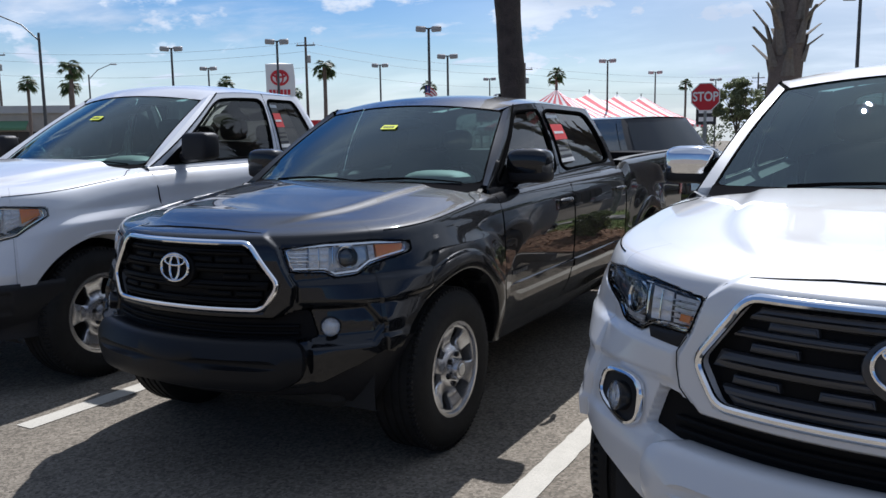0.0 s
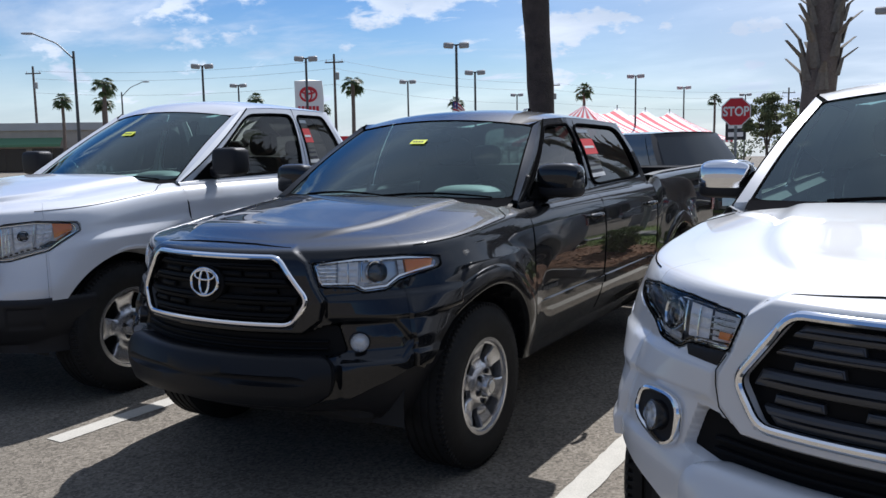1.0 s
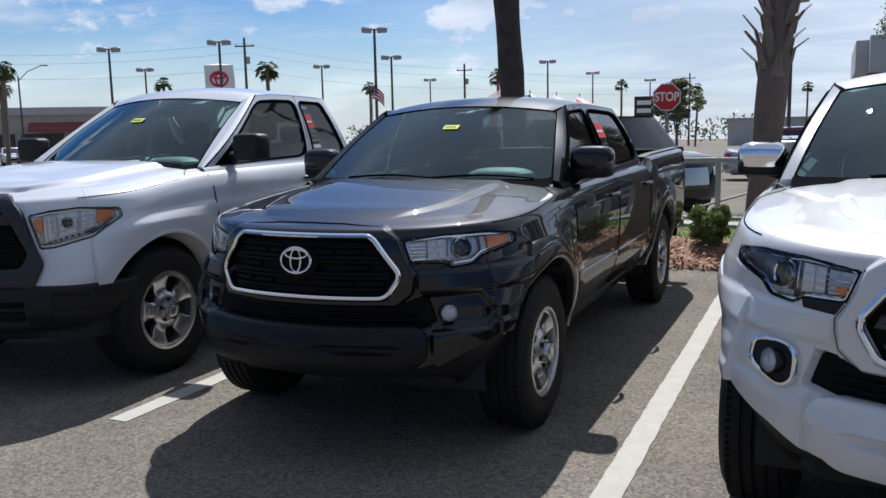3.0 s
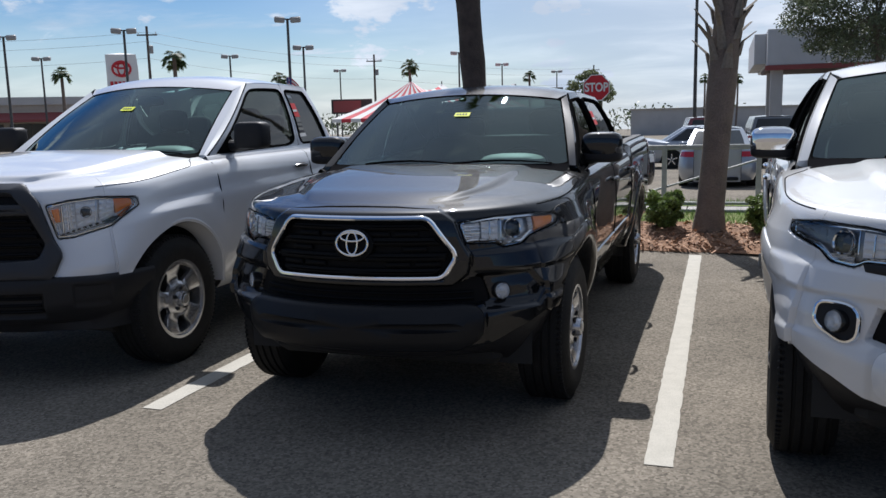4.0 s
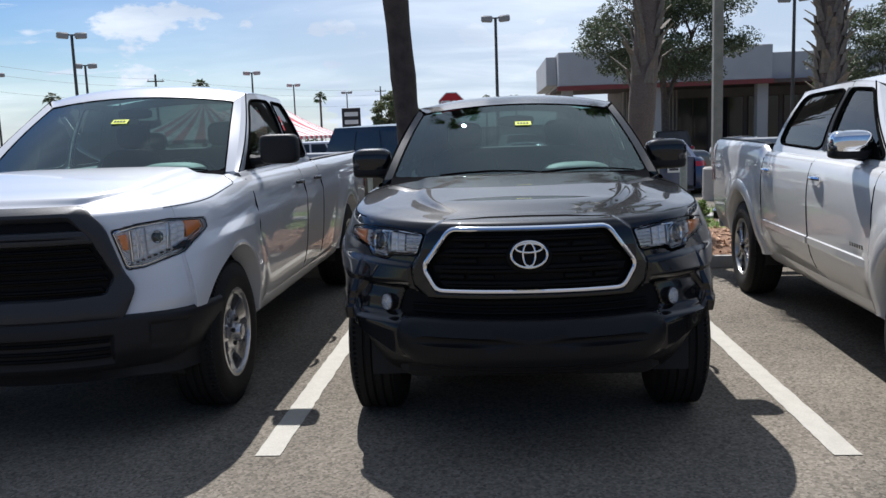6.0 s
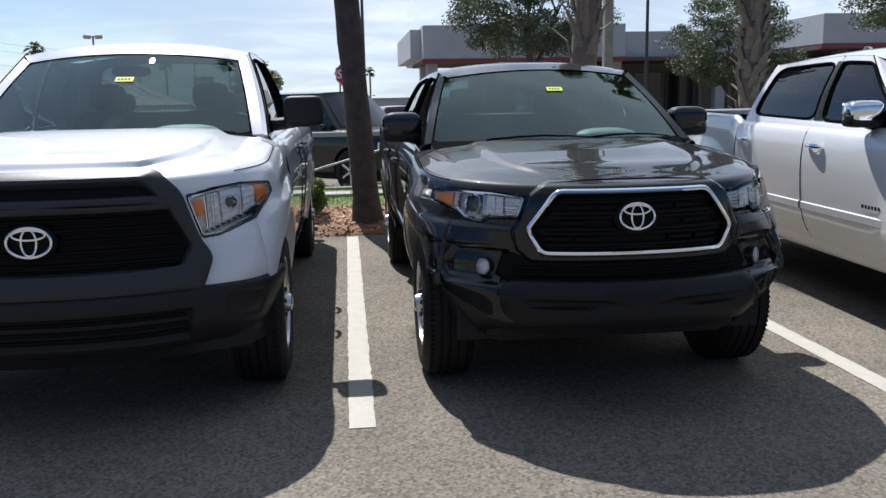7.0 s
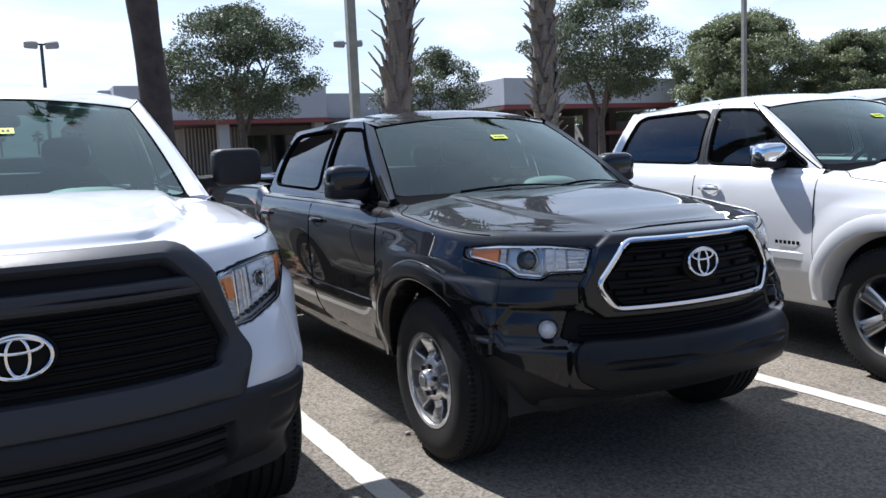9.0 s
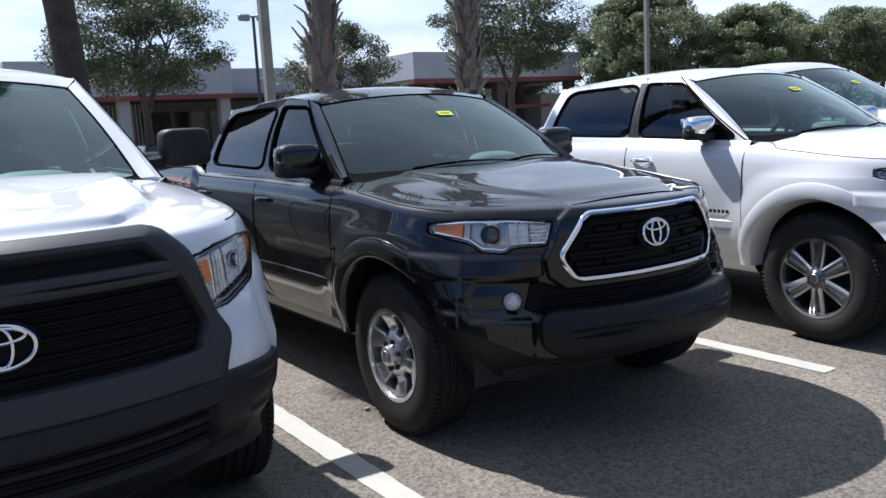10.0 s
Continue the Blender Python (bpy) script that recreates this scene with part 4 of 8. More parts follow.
    for i in range(51):
        u = i / 50
        sx_, sy_, sz_ = rim_point(a_s + (a_end - a_s) * u)
        row = []
        for j in range(81):
            f = -1 + j / 40
            fx, fy, fz = nose[j]
            zz = sz_ + (fz - corner[2]) * (1 - u) ** 2 + s["crown"] * (1 - abs(f) ** 3.4) * (1 - (1 - u) ** 2)
            # a raised middle between two creases that run in towards the grille, and a crease along each fender
            edge_f = s["crease"] - s.get("crease_in", 0.0) * (1 - u)
            zz += s["dome"] * smooth01(u / s.get("dome_from", 0.28)) * smooth01((edge_f - abs(f)) / 0.085)
            zz -= s.get("dip", 0.0) * smooth01(u / 0.4) * math.exp(-((abs(f) - edge_f - 0.06) / 0.07) ** 2)
            row.append((math.copysign(fx * sx_ / corner[0], f), sy_ + (fy - corner[1]) * (1 - u) + (1 - f * f) * s["hood_bow"] * smooth01((u - 0.3) / 0.7), zz))
        rows.append(row)
    first = [(p[0], p[1] + 0.01, p[2] - 0.02) for p in rows[-1]]
    rows.append(first)
    part("bonnet", Shape().grid(rows), paint, root)
    for side in (1, -1):
        line = []
        b0 = k.ax(s["seam_x"])
        for i in range(25):
            u = i / 24
            x, y, nx, ny, ins, z = k.column(b0 + (a_end - b0) * u)
            tt = 0.885 + 0.02 * u + 0.085 * smooth01((u - 0.84) / 0.16)
            q, zz = float(np.interp(tt, np.linspace(0, 1, 61), ins)), float(np.interp(tt, np.linspace(0, 1, 61), z))
            line.append((side * (x - nx * q), y - ny * q, zz))
        part("bonnet_seam", Shape().tube(line, 0.0028, 6), SEAL, root)
        for yy in (d0, d1, d2):
            top_z = s["glass"]["belt"] - 0.01
            part("door_seam", Shape().tube([k.flank(yy, sill + 0.05 + (top_z - sill - 0.05 - 0.03) * t / 8, 0.0, side) for t in range(9) if bottom(yy) < sill + 0.05 + (top_z - sill - 0.08) * t / 8], 0.0045, 6), SEAL, root)
    cow = []
    for j in range(17):
        p = j / 16
        w = screen(p, 0.0, 0.0)
        bx = rows[-2][int(round(p * 80))]
        cow.append([Vector(bx) + Vector((0, 0, -0.012)), Vector((w.x, (w.y * 0.5 + bx[1] * 0.5), min(w.z, bx[2]) - 0.008)), Vector((w.x, w.y + 0.005, w.z + 0.008))])
    part("cowl", Shape().grid(cow), COWL, root)
    for sx, u0, u1 in ((-1, 0.20, 0.60), (1, 0.58, 0.94)):
        pts = [screen(u0 + (u1 - u0) * t, 0.012 + 0.035 * math.sin(math.pi * t), 0.010) for t in (0, 0.25, 0.5, 0.75, 1)]
        part("wiper", Shape().tube(pts, [0.008, 0.007, 0.006, 0.005, 0.004], 6), SEAL, root)
    # mirrors
    mx, my, mz, mw, mh, md = s["mirror"]
    for side in (1, -1):
        mir = superblob(side * mx, my, mz, mw, md, mh, 0.55 if s["kind"] == "mid" else 0.38)
        mo = part("door_mirror", mir, s["mirror_mat"], root, s.get("mirror_label", ""))
        if s.get("mirror_base"):
            lower = superblob(side * mx, my + 0.004, mz - mh * 0.55, mw * 0.98, md * 1.03, mh * 0.55, 0.5)
            part("mirror_base", lower, PLASTIC, mo)
        part("mirror_arm", Shape().tube([(side * (G["xb"] - 0.03), my + 0.04, mz - mh * 0.75), (side * (G["xb"] + 0.03), my + 0.03, mz - mh * 0.8), (side * mx, my + 0.01, mz - mh * 0.6)], [0.045, 0.04, 0.035], 10), PLASTIC, mo)
        part("mirror_glass", Shape().grid([[(side * (mx + u * mw * 0.82), my + md * 1.01, mz + v * mh * 0.8) for u in (-1, 0, 1)] for v in (-1, 0, 1)]), MIRROR, mo)
        sail = Shape().grid([[(side * (G["xb"] + 0.006), G["a_base"] + 0.10, G["belt"] + 0.01), (side * (G["xb"] + 0.006), my + 0.08, G["belt"] + 0.01)], [(side * (G["xb"] - 0.012), G["a_base"] + 0.27, G["belt"] + 0.12), (side * (G["xb"] - 0.012), my + 0.06, G["belt"] + 0.13)]])
        part("mirror_sail", sail, SEAL, mo)
    # cabin
    fl = 0.62
    cab = Shape().box(-G["xb"] + 0.08, 1.35, 0.45, G["xb"] - 0.08, G["c_base"], fl, 0.02)
    part("cabin_floor", cab, DARK, root)
    dash_y = G["ws_yb"] + 0.12
    dash = Shape()
    rows = []
    for j in range(13):
        p = -1 + j / 6
        x = p * (G["ws_xb"] - 0.03)
        y0 = dash_y + (G["ws_yb2"] - G["ws_yb"]) * p * p
        rows.append([(x, y0, G["ws_zb"] - 0.05), (x, y0 + 0.25, G["ws_zb"] - 0.035), (x, dash_y + 0.55, G["ws_zb"] - 0.02 + 0.02 * math.cos(p * 3)), (x, dash_y + 0.62, G["ws_zb"] - 0.09), (x, dash_y + 0.60, G["ws_zb"] - 0.30), (x, dash_y + 0.40, G["ws_zb"] - 0.50)])
    part("dashboard", dash.grid(rows), INTERIOR, root)
    part("instrument_hood", superblob(0.36, dash_y + 0.40, G["ws_zb"] + 0.004, 0.21, 0.15, 0.058, 0.8, 18, 10), PALE_COVER, root, "pale instrument hood")
    wheel_c = Vector((0.36, dash_y + 0.74, G["ws_zb"] - 0.08))
    tilt = Matrix.Translation(wheel_c) @ Matrix.Rotation(radians(-62), 4, 'X')
    sw = Shape().tube([(0.185 * math.cos(2 * math.pi * i / 28), 0.185 * math.sin(2 * math.pi * i / 28), 0) for i in range(28)], 0.015, 8, True)
    sw.join(superblob(0, 0, -0.02, 0.07, 0.06, 0.03, 0.7, 14, 8))
    for an in (0, math.pi, -math.pi / 2):
        sw.join(Shape().tube([(0, 0, -0.02), (0.18 * math.cos(an), 0.18 * math.sin(an), 0)], 0.016, 6))
    part("steering_wheel", sw.moved(tilt), INTERIOR, root)
    hz = G["ws_zb"]
    for x, y in ((0.36, dash_y + 1.12), (-0.36, dash_y + 1.12)):
        seat = superblob(x, y - 0.05, 0.72, 0.26, 0.27, 0.10, 0.5, 16, 8)
        seat.join(superblob(0, 0, 0, 0.25, 0.08, 0.33, 0.5, 16, 10).moved(pose(x, y + 0.26, hz - 0.18, -14)))
        seat.join(superblob(x, y + 0.36, hz + 0.24, 0.13, 0.06, 0.095, 0.6, 14, 8))
        part("front_seat", seat, SEAT_CLOTH, root)
    bench = Shape()
    yb = G["c_base"] - 0.22
    bench.join(superblob(0, yb - 0.24, 0.72, 0.66, 0.24, 0.10, 0.4, 20, 8))
    bench.join(superblob(0, yb + 0.04, hz - 0.18, 0.66, 0.09, 0.32, 0.4, 20, 8))
    for x in (-0.38, 0.38):
        bench.join(superblob(x, yb + 0.06, hz + 0.20, 0.12, 0.05, 0.08, 0.6, 14, 8))
    part("rear_bench", bench, SEAT_CLOTH, root)
    part("interior_mirror", superblob(0.0, G["ws_yt"] - 0.02, G["ws_zt"] - 0.11, 0.12, 0.022, 0.035, 0.6, 14, 8), INTERIOR, root)
    # load bed
    bx, y0, y1 = s["W"] - 0.10, d2 + 0.10, L - 0.06
    x, yy, nx, ny, ins, z = k.column(k.ay((y0 + y1) / 2))
    top = float(np.interp(s["bed_t"], np.linspace(0, 1, 61), z))
    bed = Shape()
    for side in (1, -1):
        rows = []
        for y in even(y0, y1, 0.3):
            x, yy, nx, ny, ins, z = k.column(k.ay(y))
            xo, zo = x - float(np.interp(s["bed_t"], np.linspace(0, 1, 61), ins)), float(np.interp(s["bed_t"], np.linspace(0, 1, 61), z))
            rows.append([(side * (xo + 0.012), y, zo - 0.012), (side * (xo + 0.008), y, zo + 0.008), (side * (xo - 0.03), y, zo + 0.010), (side * (xo - 0.07), y, zo + 0.006), (side * (xo - 0.075), y, zo - 0.03), (side * (xo - 0.08), y, 0.72)])
        part("bed_rail", Shape().grid(rows, flip=side < 0), PLASTIC, root)
    bed.box(-bx + 0.06, y0, 0.66, bx - 0.06, y1, 0.72)
    bed.box(-bx + 0.06, y0 - 0.03, 0.72, bx - 0.06, y0, top)
    part("bed_floor", bed, PLASTIC, root)
    tg = Shape().box(-s["W"] + 0.14, L - 0.045, 0.62, s["W"] - 0.14, L + 0.015, top + 0.005, 0.015)
    part("tailgate", tg, paint, root)
    for side in (1, -1):
        part("tail_lamp", Shape().grid([[k.point(k.total - q, zz, 0.006, side) for zz in (top - 0.38, top - 0.30, top - 0.1, top - 0.04)] for q in (0.0, 0.03, 0.08, 0.13, 0.20)]), RED_LENS, root, "red tail lamp")
    rb = Shape().box(-s["W"] + 0.05, L + 0.005, 0.46, s["W"] - 0.05, L + 0.13, 0.60, 0.03)
    part("rear_bumper", rb, CHROME, root)
    # underside
    und = Shape().box(-0.62, 0.25, 0.30, 0.62, L - 0.35, 0.60, 0.04)
    und.box(-0.66, 0.20, 0.42, 0.66, hy - R - 0.04, fz0 + 0.30, 0.03)
    und.box(-0.52, hy - R - 0.04, 0.55, 0.52, d0 + 0.05, 0.98, 0.05)
    und.box(-0.75, 1.30, 0.40, 0.75, 3.2, 0.50, 0.03)
    part("chassis", und, DARK, root)
    ax = Shape().tube([(-0.7, ry, r), (-0.15, ry, r), (0.15, ry, r), (0.7, ry, r)], [0.04, 0.05, 0.05, 0.04], 10)
    ax.join(superblob(0, ry, r, 0.14, 0.14, 0.14, 0.9, 14, 8))
    part("rear_axle", ax, DARK, root)
    # wheels
    for y in (hy, ry):
        for side in (1, -1):
            build_wheel(root, side * s["hub_x"], y, r, side, s)
    return root, k


def mid_spec(paint, **over):
    s = dict(kind="mid", W=0.925, L=5.22, nose=-0.075, yc=0.80, n=2.2, paint=paint,
             front=[(0.10, 0.33), (0.03, 0.39), (0.0, 0.47), (0.0, 0.56), (0.030, 0.63), (0.045, 0.74), (0.055, 0.88), (0.070, 1.0), (0.095, 1.065), (0.21, 1.10)],
             side=[(0.115, 0.42), (0.085, 0.47), (0.045, 0.55), (0.016, 0.66), (0.004, 0.78), (0.0, 0.88), (0.007, 0.97), (0.020, 1.035), (0.050, 1.088), (0.165, 1.118)],
             lift=((0.0, 0.0), (0.4, 0.0), (1.25, 0.060), (2.3, 0.085), (3.42, 0.10), (3.56, 0.15), (5.25, 0.17)),
             arch=0.475, tyre_r=0.385, hub_y=0.795, hub_x=0.895, wheelbase=3.235, sill=0.43, tuck=0.112, doors=(1.30, 2.34, 3.42), belt_t=0.93, bed_t=0.93,
             corner=0.055, corner_z=0.60, fascia_bottom=((-0.2, 0.45), (0.06, 0.45), (0.20, 0.53), (0.34, 0.60), (0.6, 0.60)), flare=0.036, blister=0.022, flare_front=0.13, rim_r=0.222, rim="alloy", spokes=6, spoke_w=(0.60, 0.50, 0.0), disc=0.47, nuts=6, dish=0.006,
             handle_z=1.06, handle_mat=paint, handle_mat2=paint, moulding=0.66, badge_z=0.745, hood_end=1.20, hood_bow=-0.10, crown=0.040, dome=0.014, crease=0.74, crease_in=0.10, dip=0.0, seam_x=0.83,
             mirror=(0.915, 1.64, 1.30, 0.125, 0.088, 0.075), mirror_mat=paint, mirror_base=True,
             glass=dict(belt=1.19, belt2=1.245, a_base=1.34, a_top=2.04, c_base=3.42, c_top=3.28, xb=0.815, xt=0.635, edge=spline(((1.3, 1.56), (1.94, 1.625), (2.4, 1.648), (3.3, 1.625))),
                        roof=1.712, hole1=(0.05, 0.03, 0.955, 0.90, 0.10), hole2=(0.05, 0.03, 0.90, 0.90, 0.13),
                        ws_xb=0.762, ws_xt=0.608, ws_yb=1.11, ws_yb2=1.37, ws_yt=1.885, ws_yt2=1.96, ws_zb=1.205, ws_zt=1.640, ws_drop=0.045))
    s.update(over)
    return s


def cup(k, quad, side, cells=(2, 3), rim=0.020, depth=0.012, m=4):
    """Small hollow bright dishes, side by side between four corners (x, z) on the nose."""
    rows = []
    (ax, az), (bx, bz), (cx, cz), (dx, dz) = quad
    nu, nv = cells
    for i in range(nv * m + 1):
        v = i / (nv * m)
        row = []
        for j in range(nu * m + 1):
            u = j / (nu * m)
            x = (ax * (1 - u) + bx * u) * (1 - v) + (dx * (1 - u) + cx * u) * v
            z = (az * (1 - u) + bz * u) * (1 - v) + (dz * (1 - u) + cz * u) * v
            p, q = (j % m) / m, (i % m) / m
            row.append(k.front(side * x, z, rim - depth * 16 * p * (1 - p) * q * (1 - q)))
        rows.append(row)
    return Shape().grid(rows, flip=side < 0)


def lamp(root, k, outline, side, bits):
    """A headlamp sunk into the nose: a bucket, hollow reflectors, projector, turn lamp and a clear cover flush with the body."""
    poly = [(side * x, z) for x, z in outline]
    soft = [tuple(p[:2]) for p in rounded([(*p, 0) for p in poly], 0.014, 3)]
    D = bits.get("depth", -0.026)
    hl = part("headlamp", k.patch(poly, D, D, 3, drop=0.004), bits.get("bezel", LAMP_BLACK), root, "clear headlamp")
    pts = dense(soft, 0.02)
    wall = Shape().grid([[k.front(p[0], p[1], o) for p in pts] for o in (D - 0.003, D * 0.5, 0.002)], close_u=True)
    part("lamp_bucket", wall, bits.get("wall", LAMP_INNER), hl)
    part("gasket", k.strip(soft, 0.000, 0.0026, True), SEAL, hl)
    cx, cz = sum(p[0] for p in soft) / len(soft), sum(p[1] for p in soft) / len(soft)
    part("lamp_rim", k.strip([(cx + (p[0] - cx) * 0.955, cz + (p[1] - cz) * 0.91) for p in soft], D + 0.014, 0.0042, True), CHROME, hl)
    for quad in bits["cups"]:
        part("reflector", cup(k, quad, side, bits.get("cells", (2, 3)), D + 0.018, 0.016), REFLECTOR, hl)
    for x, z, r in bits.get("projectors", ()):
        c, o = k.front(side * x, z, D + 0.002), k.front(side * x, z, 0.05)
        n = (o - c).normalized()
        rot = n.to_track_quat('X', 'Y').to_matrix().to_4x4()
        m = Matrix.Translation(c) @ rot
        part("projector_ring", Shape().lathe([(0.0, r * 1.34), (0.018, r * 1.30), (0.024, r * 1.20), (0.020, r * 1.06), (0.004, r)], "x", 36).moved(m), CHROME, hl)
        part("projector", Shape().lathe([(0.002, r * 1.02), (0.014, r * 0.86), (0.021, r * 0.5), (0.023, 0.0)], "x", 28).moved(m), PROJECTOR, hl)
    for key in ("amber", "amber2"):
        if key in bits:
            part("turn_lamp", k.patch([(side * x, z) for x, z in bits[key]], -0.001, -0.003, 3, drop=0.020), AMBER, hl, "amber turn lamp")
    for key in ("dark", "dark2"):
        if key in bits:
            part("lamp_recess", k.patch([(side * x, z) for x, z in bits[key]], D + 0.018, D + 0.018, 2, drop=0.006), LAMP_BLACK, hl)
    for line in bits.get("trims", ()):
        part("chrome_trim", k.strip([(side * x, z) for x, z in line], -0.012, bits.get("trim_r", 0.009), False, flat=0.8), CHROME, hl)
    for j, (x0, z0, x1, z1) in enumerate(bits.get("bars", ())):
        part("reflector_bar", k.strip([(side * x0, z0), (side * x1, z1)], D + 0.020, 0.003, False), CHROME, hl)
    for x, z in bits.get("beads", ()):
        part("lamp_bead", k.patch([(side * (x - 0.006), z - 0.005), (side * (x + 0.006), z - 0.003), (side * (x + 0.006), z + 0.005), (side * (x - 0.006), z + 0.003)], -0.004, -0.006, 2), LAMP_BLACK, hl)
    cover = part("lens_cover", k.patch(soft, 0.008, 0.003, 5, drop=0.003), LENS, hl)
    cover.visible_shadow = False


def fog_lamp(root, k, x, z, r, off=0.020):
    c, o = k.front(x, z, off), k.front(x, z, off + 0.04)
    m = Matrix.Translation(c) @ (o - c).normalized().to_track_quat('X', 'Y').to_matrix().to_4x4()
    f = part("fog_lamp", Shape().lathe([(-0.03, r * 1.16), (0.008, r * 1.12), (0.012, r * 1.03), (0.002, r)], "x", 28).moved(m), LAMP_BLACK, root, "round fog lamp")
    bowl = Shape().lathe([(0.009, r * 1.02), (0.003, r * 0.85), (0.005, r * 0.7), (0.000, r * 0.5), (0.004, r * 0.3), (0.001, 0)], "x", 24)
    part("fog_reflector", bowl.moved(m), FOG_BOWL, f)
    g = part("fog_lens", Shape().lathe([(0.010, r * 1.02), (0.018, r * 0.7), (0.021, 0)], "x", 24).moved(m), LENS, f)
    g.visible_shadow = False


MID_LAMP = [(0.505, 1.018), (0.535, 0.925), (0.655, 0.922), (0.685, 0.900), (0.755, 0.908), (0.785, 0.945), (0.872, 0.985), (0.875, 1.026), (0.80, 1.044), (0.66, 1.040)]
MID_HEX = [(-0.37, 1.04), (0.37, 1.04), (0.492, 0.872), (0.425, 0.768), (-0.425, 0.768), (-0.492, 0.872)]
MID_INTAKE = [(-0.60, 0.768), (-0.56, 0.766), (-0.46, 0.726), (0.46, 0.726), (0.56, 0.766), (0.60, 0.768), (0.625, 0.66), (0.55, 0.640), (-0.55, 0.640), (-0.625, 0.66)]


def mid_relief(fog_pod):
    """The pressed shapes of the mid-size nose: a proud beak round the grille, a brow under the lamps, sunk lamps, grille and intake."""
    beak = [(-0.42, 1.082), (0.42, 1.082), (0.485, 1.03), (0.512, 0.94), (0.548, 0.87), (0.535, 0.79), (0.47, 0.737), (-0.47, 0.737), (-0.535, 0.79), (-0.548, 0.87), (-0.512, 0.94), (-0.485, 1.03)]
    out = [(beak, 0.022, 0.020, "add"), ([(0.56, 0.878), (0.80, 0.892), (0.90, 0.90), (0.90, 0.82), (0.80, 0.80), (0.56, 0.795)], 0.012, 0.022, "add")]
    if fog_pod:
        out.append(([(0.575, 0.775), (0.765, 0.782), (0.80, 0.70), (0.775, 0.628), (0.60, 0.622)], -0.022, 0.022, "add"))
    out.append(([(0.60, 0.64), (0.84, 0.665), (0.95, 0.665), (0.95, 0.50), (0.60, 0.40)], 0.012, 0.03, "add"))
    out += [(MID_INTAKE, -0.045, 0.012, "well"), (MID_HEX, -0.022, 0.010, "well"), (MID_LAMP, -0.042, 0.007, "well")]
    return out


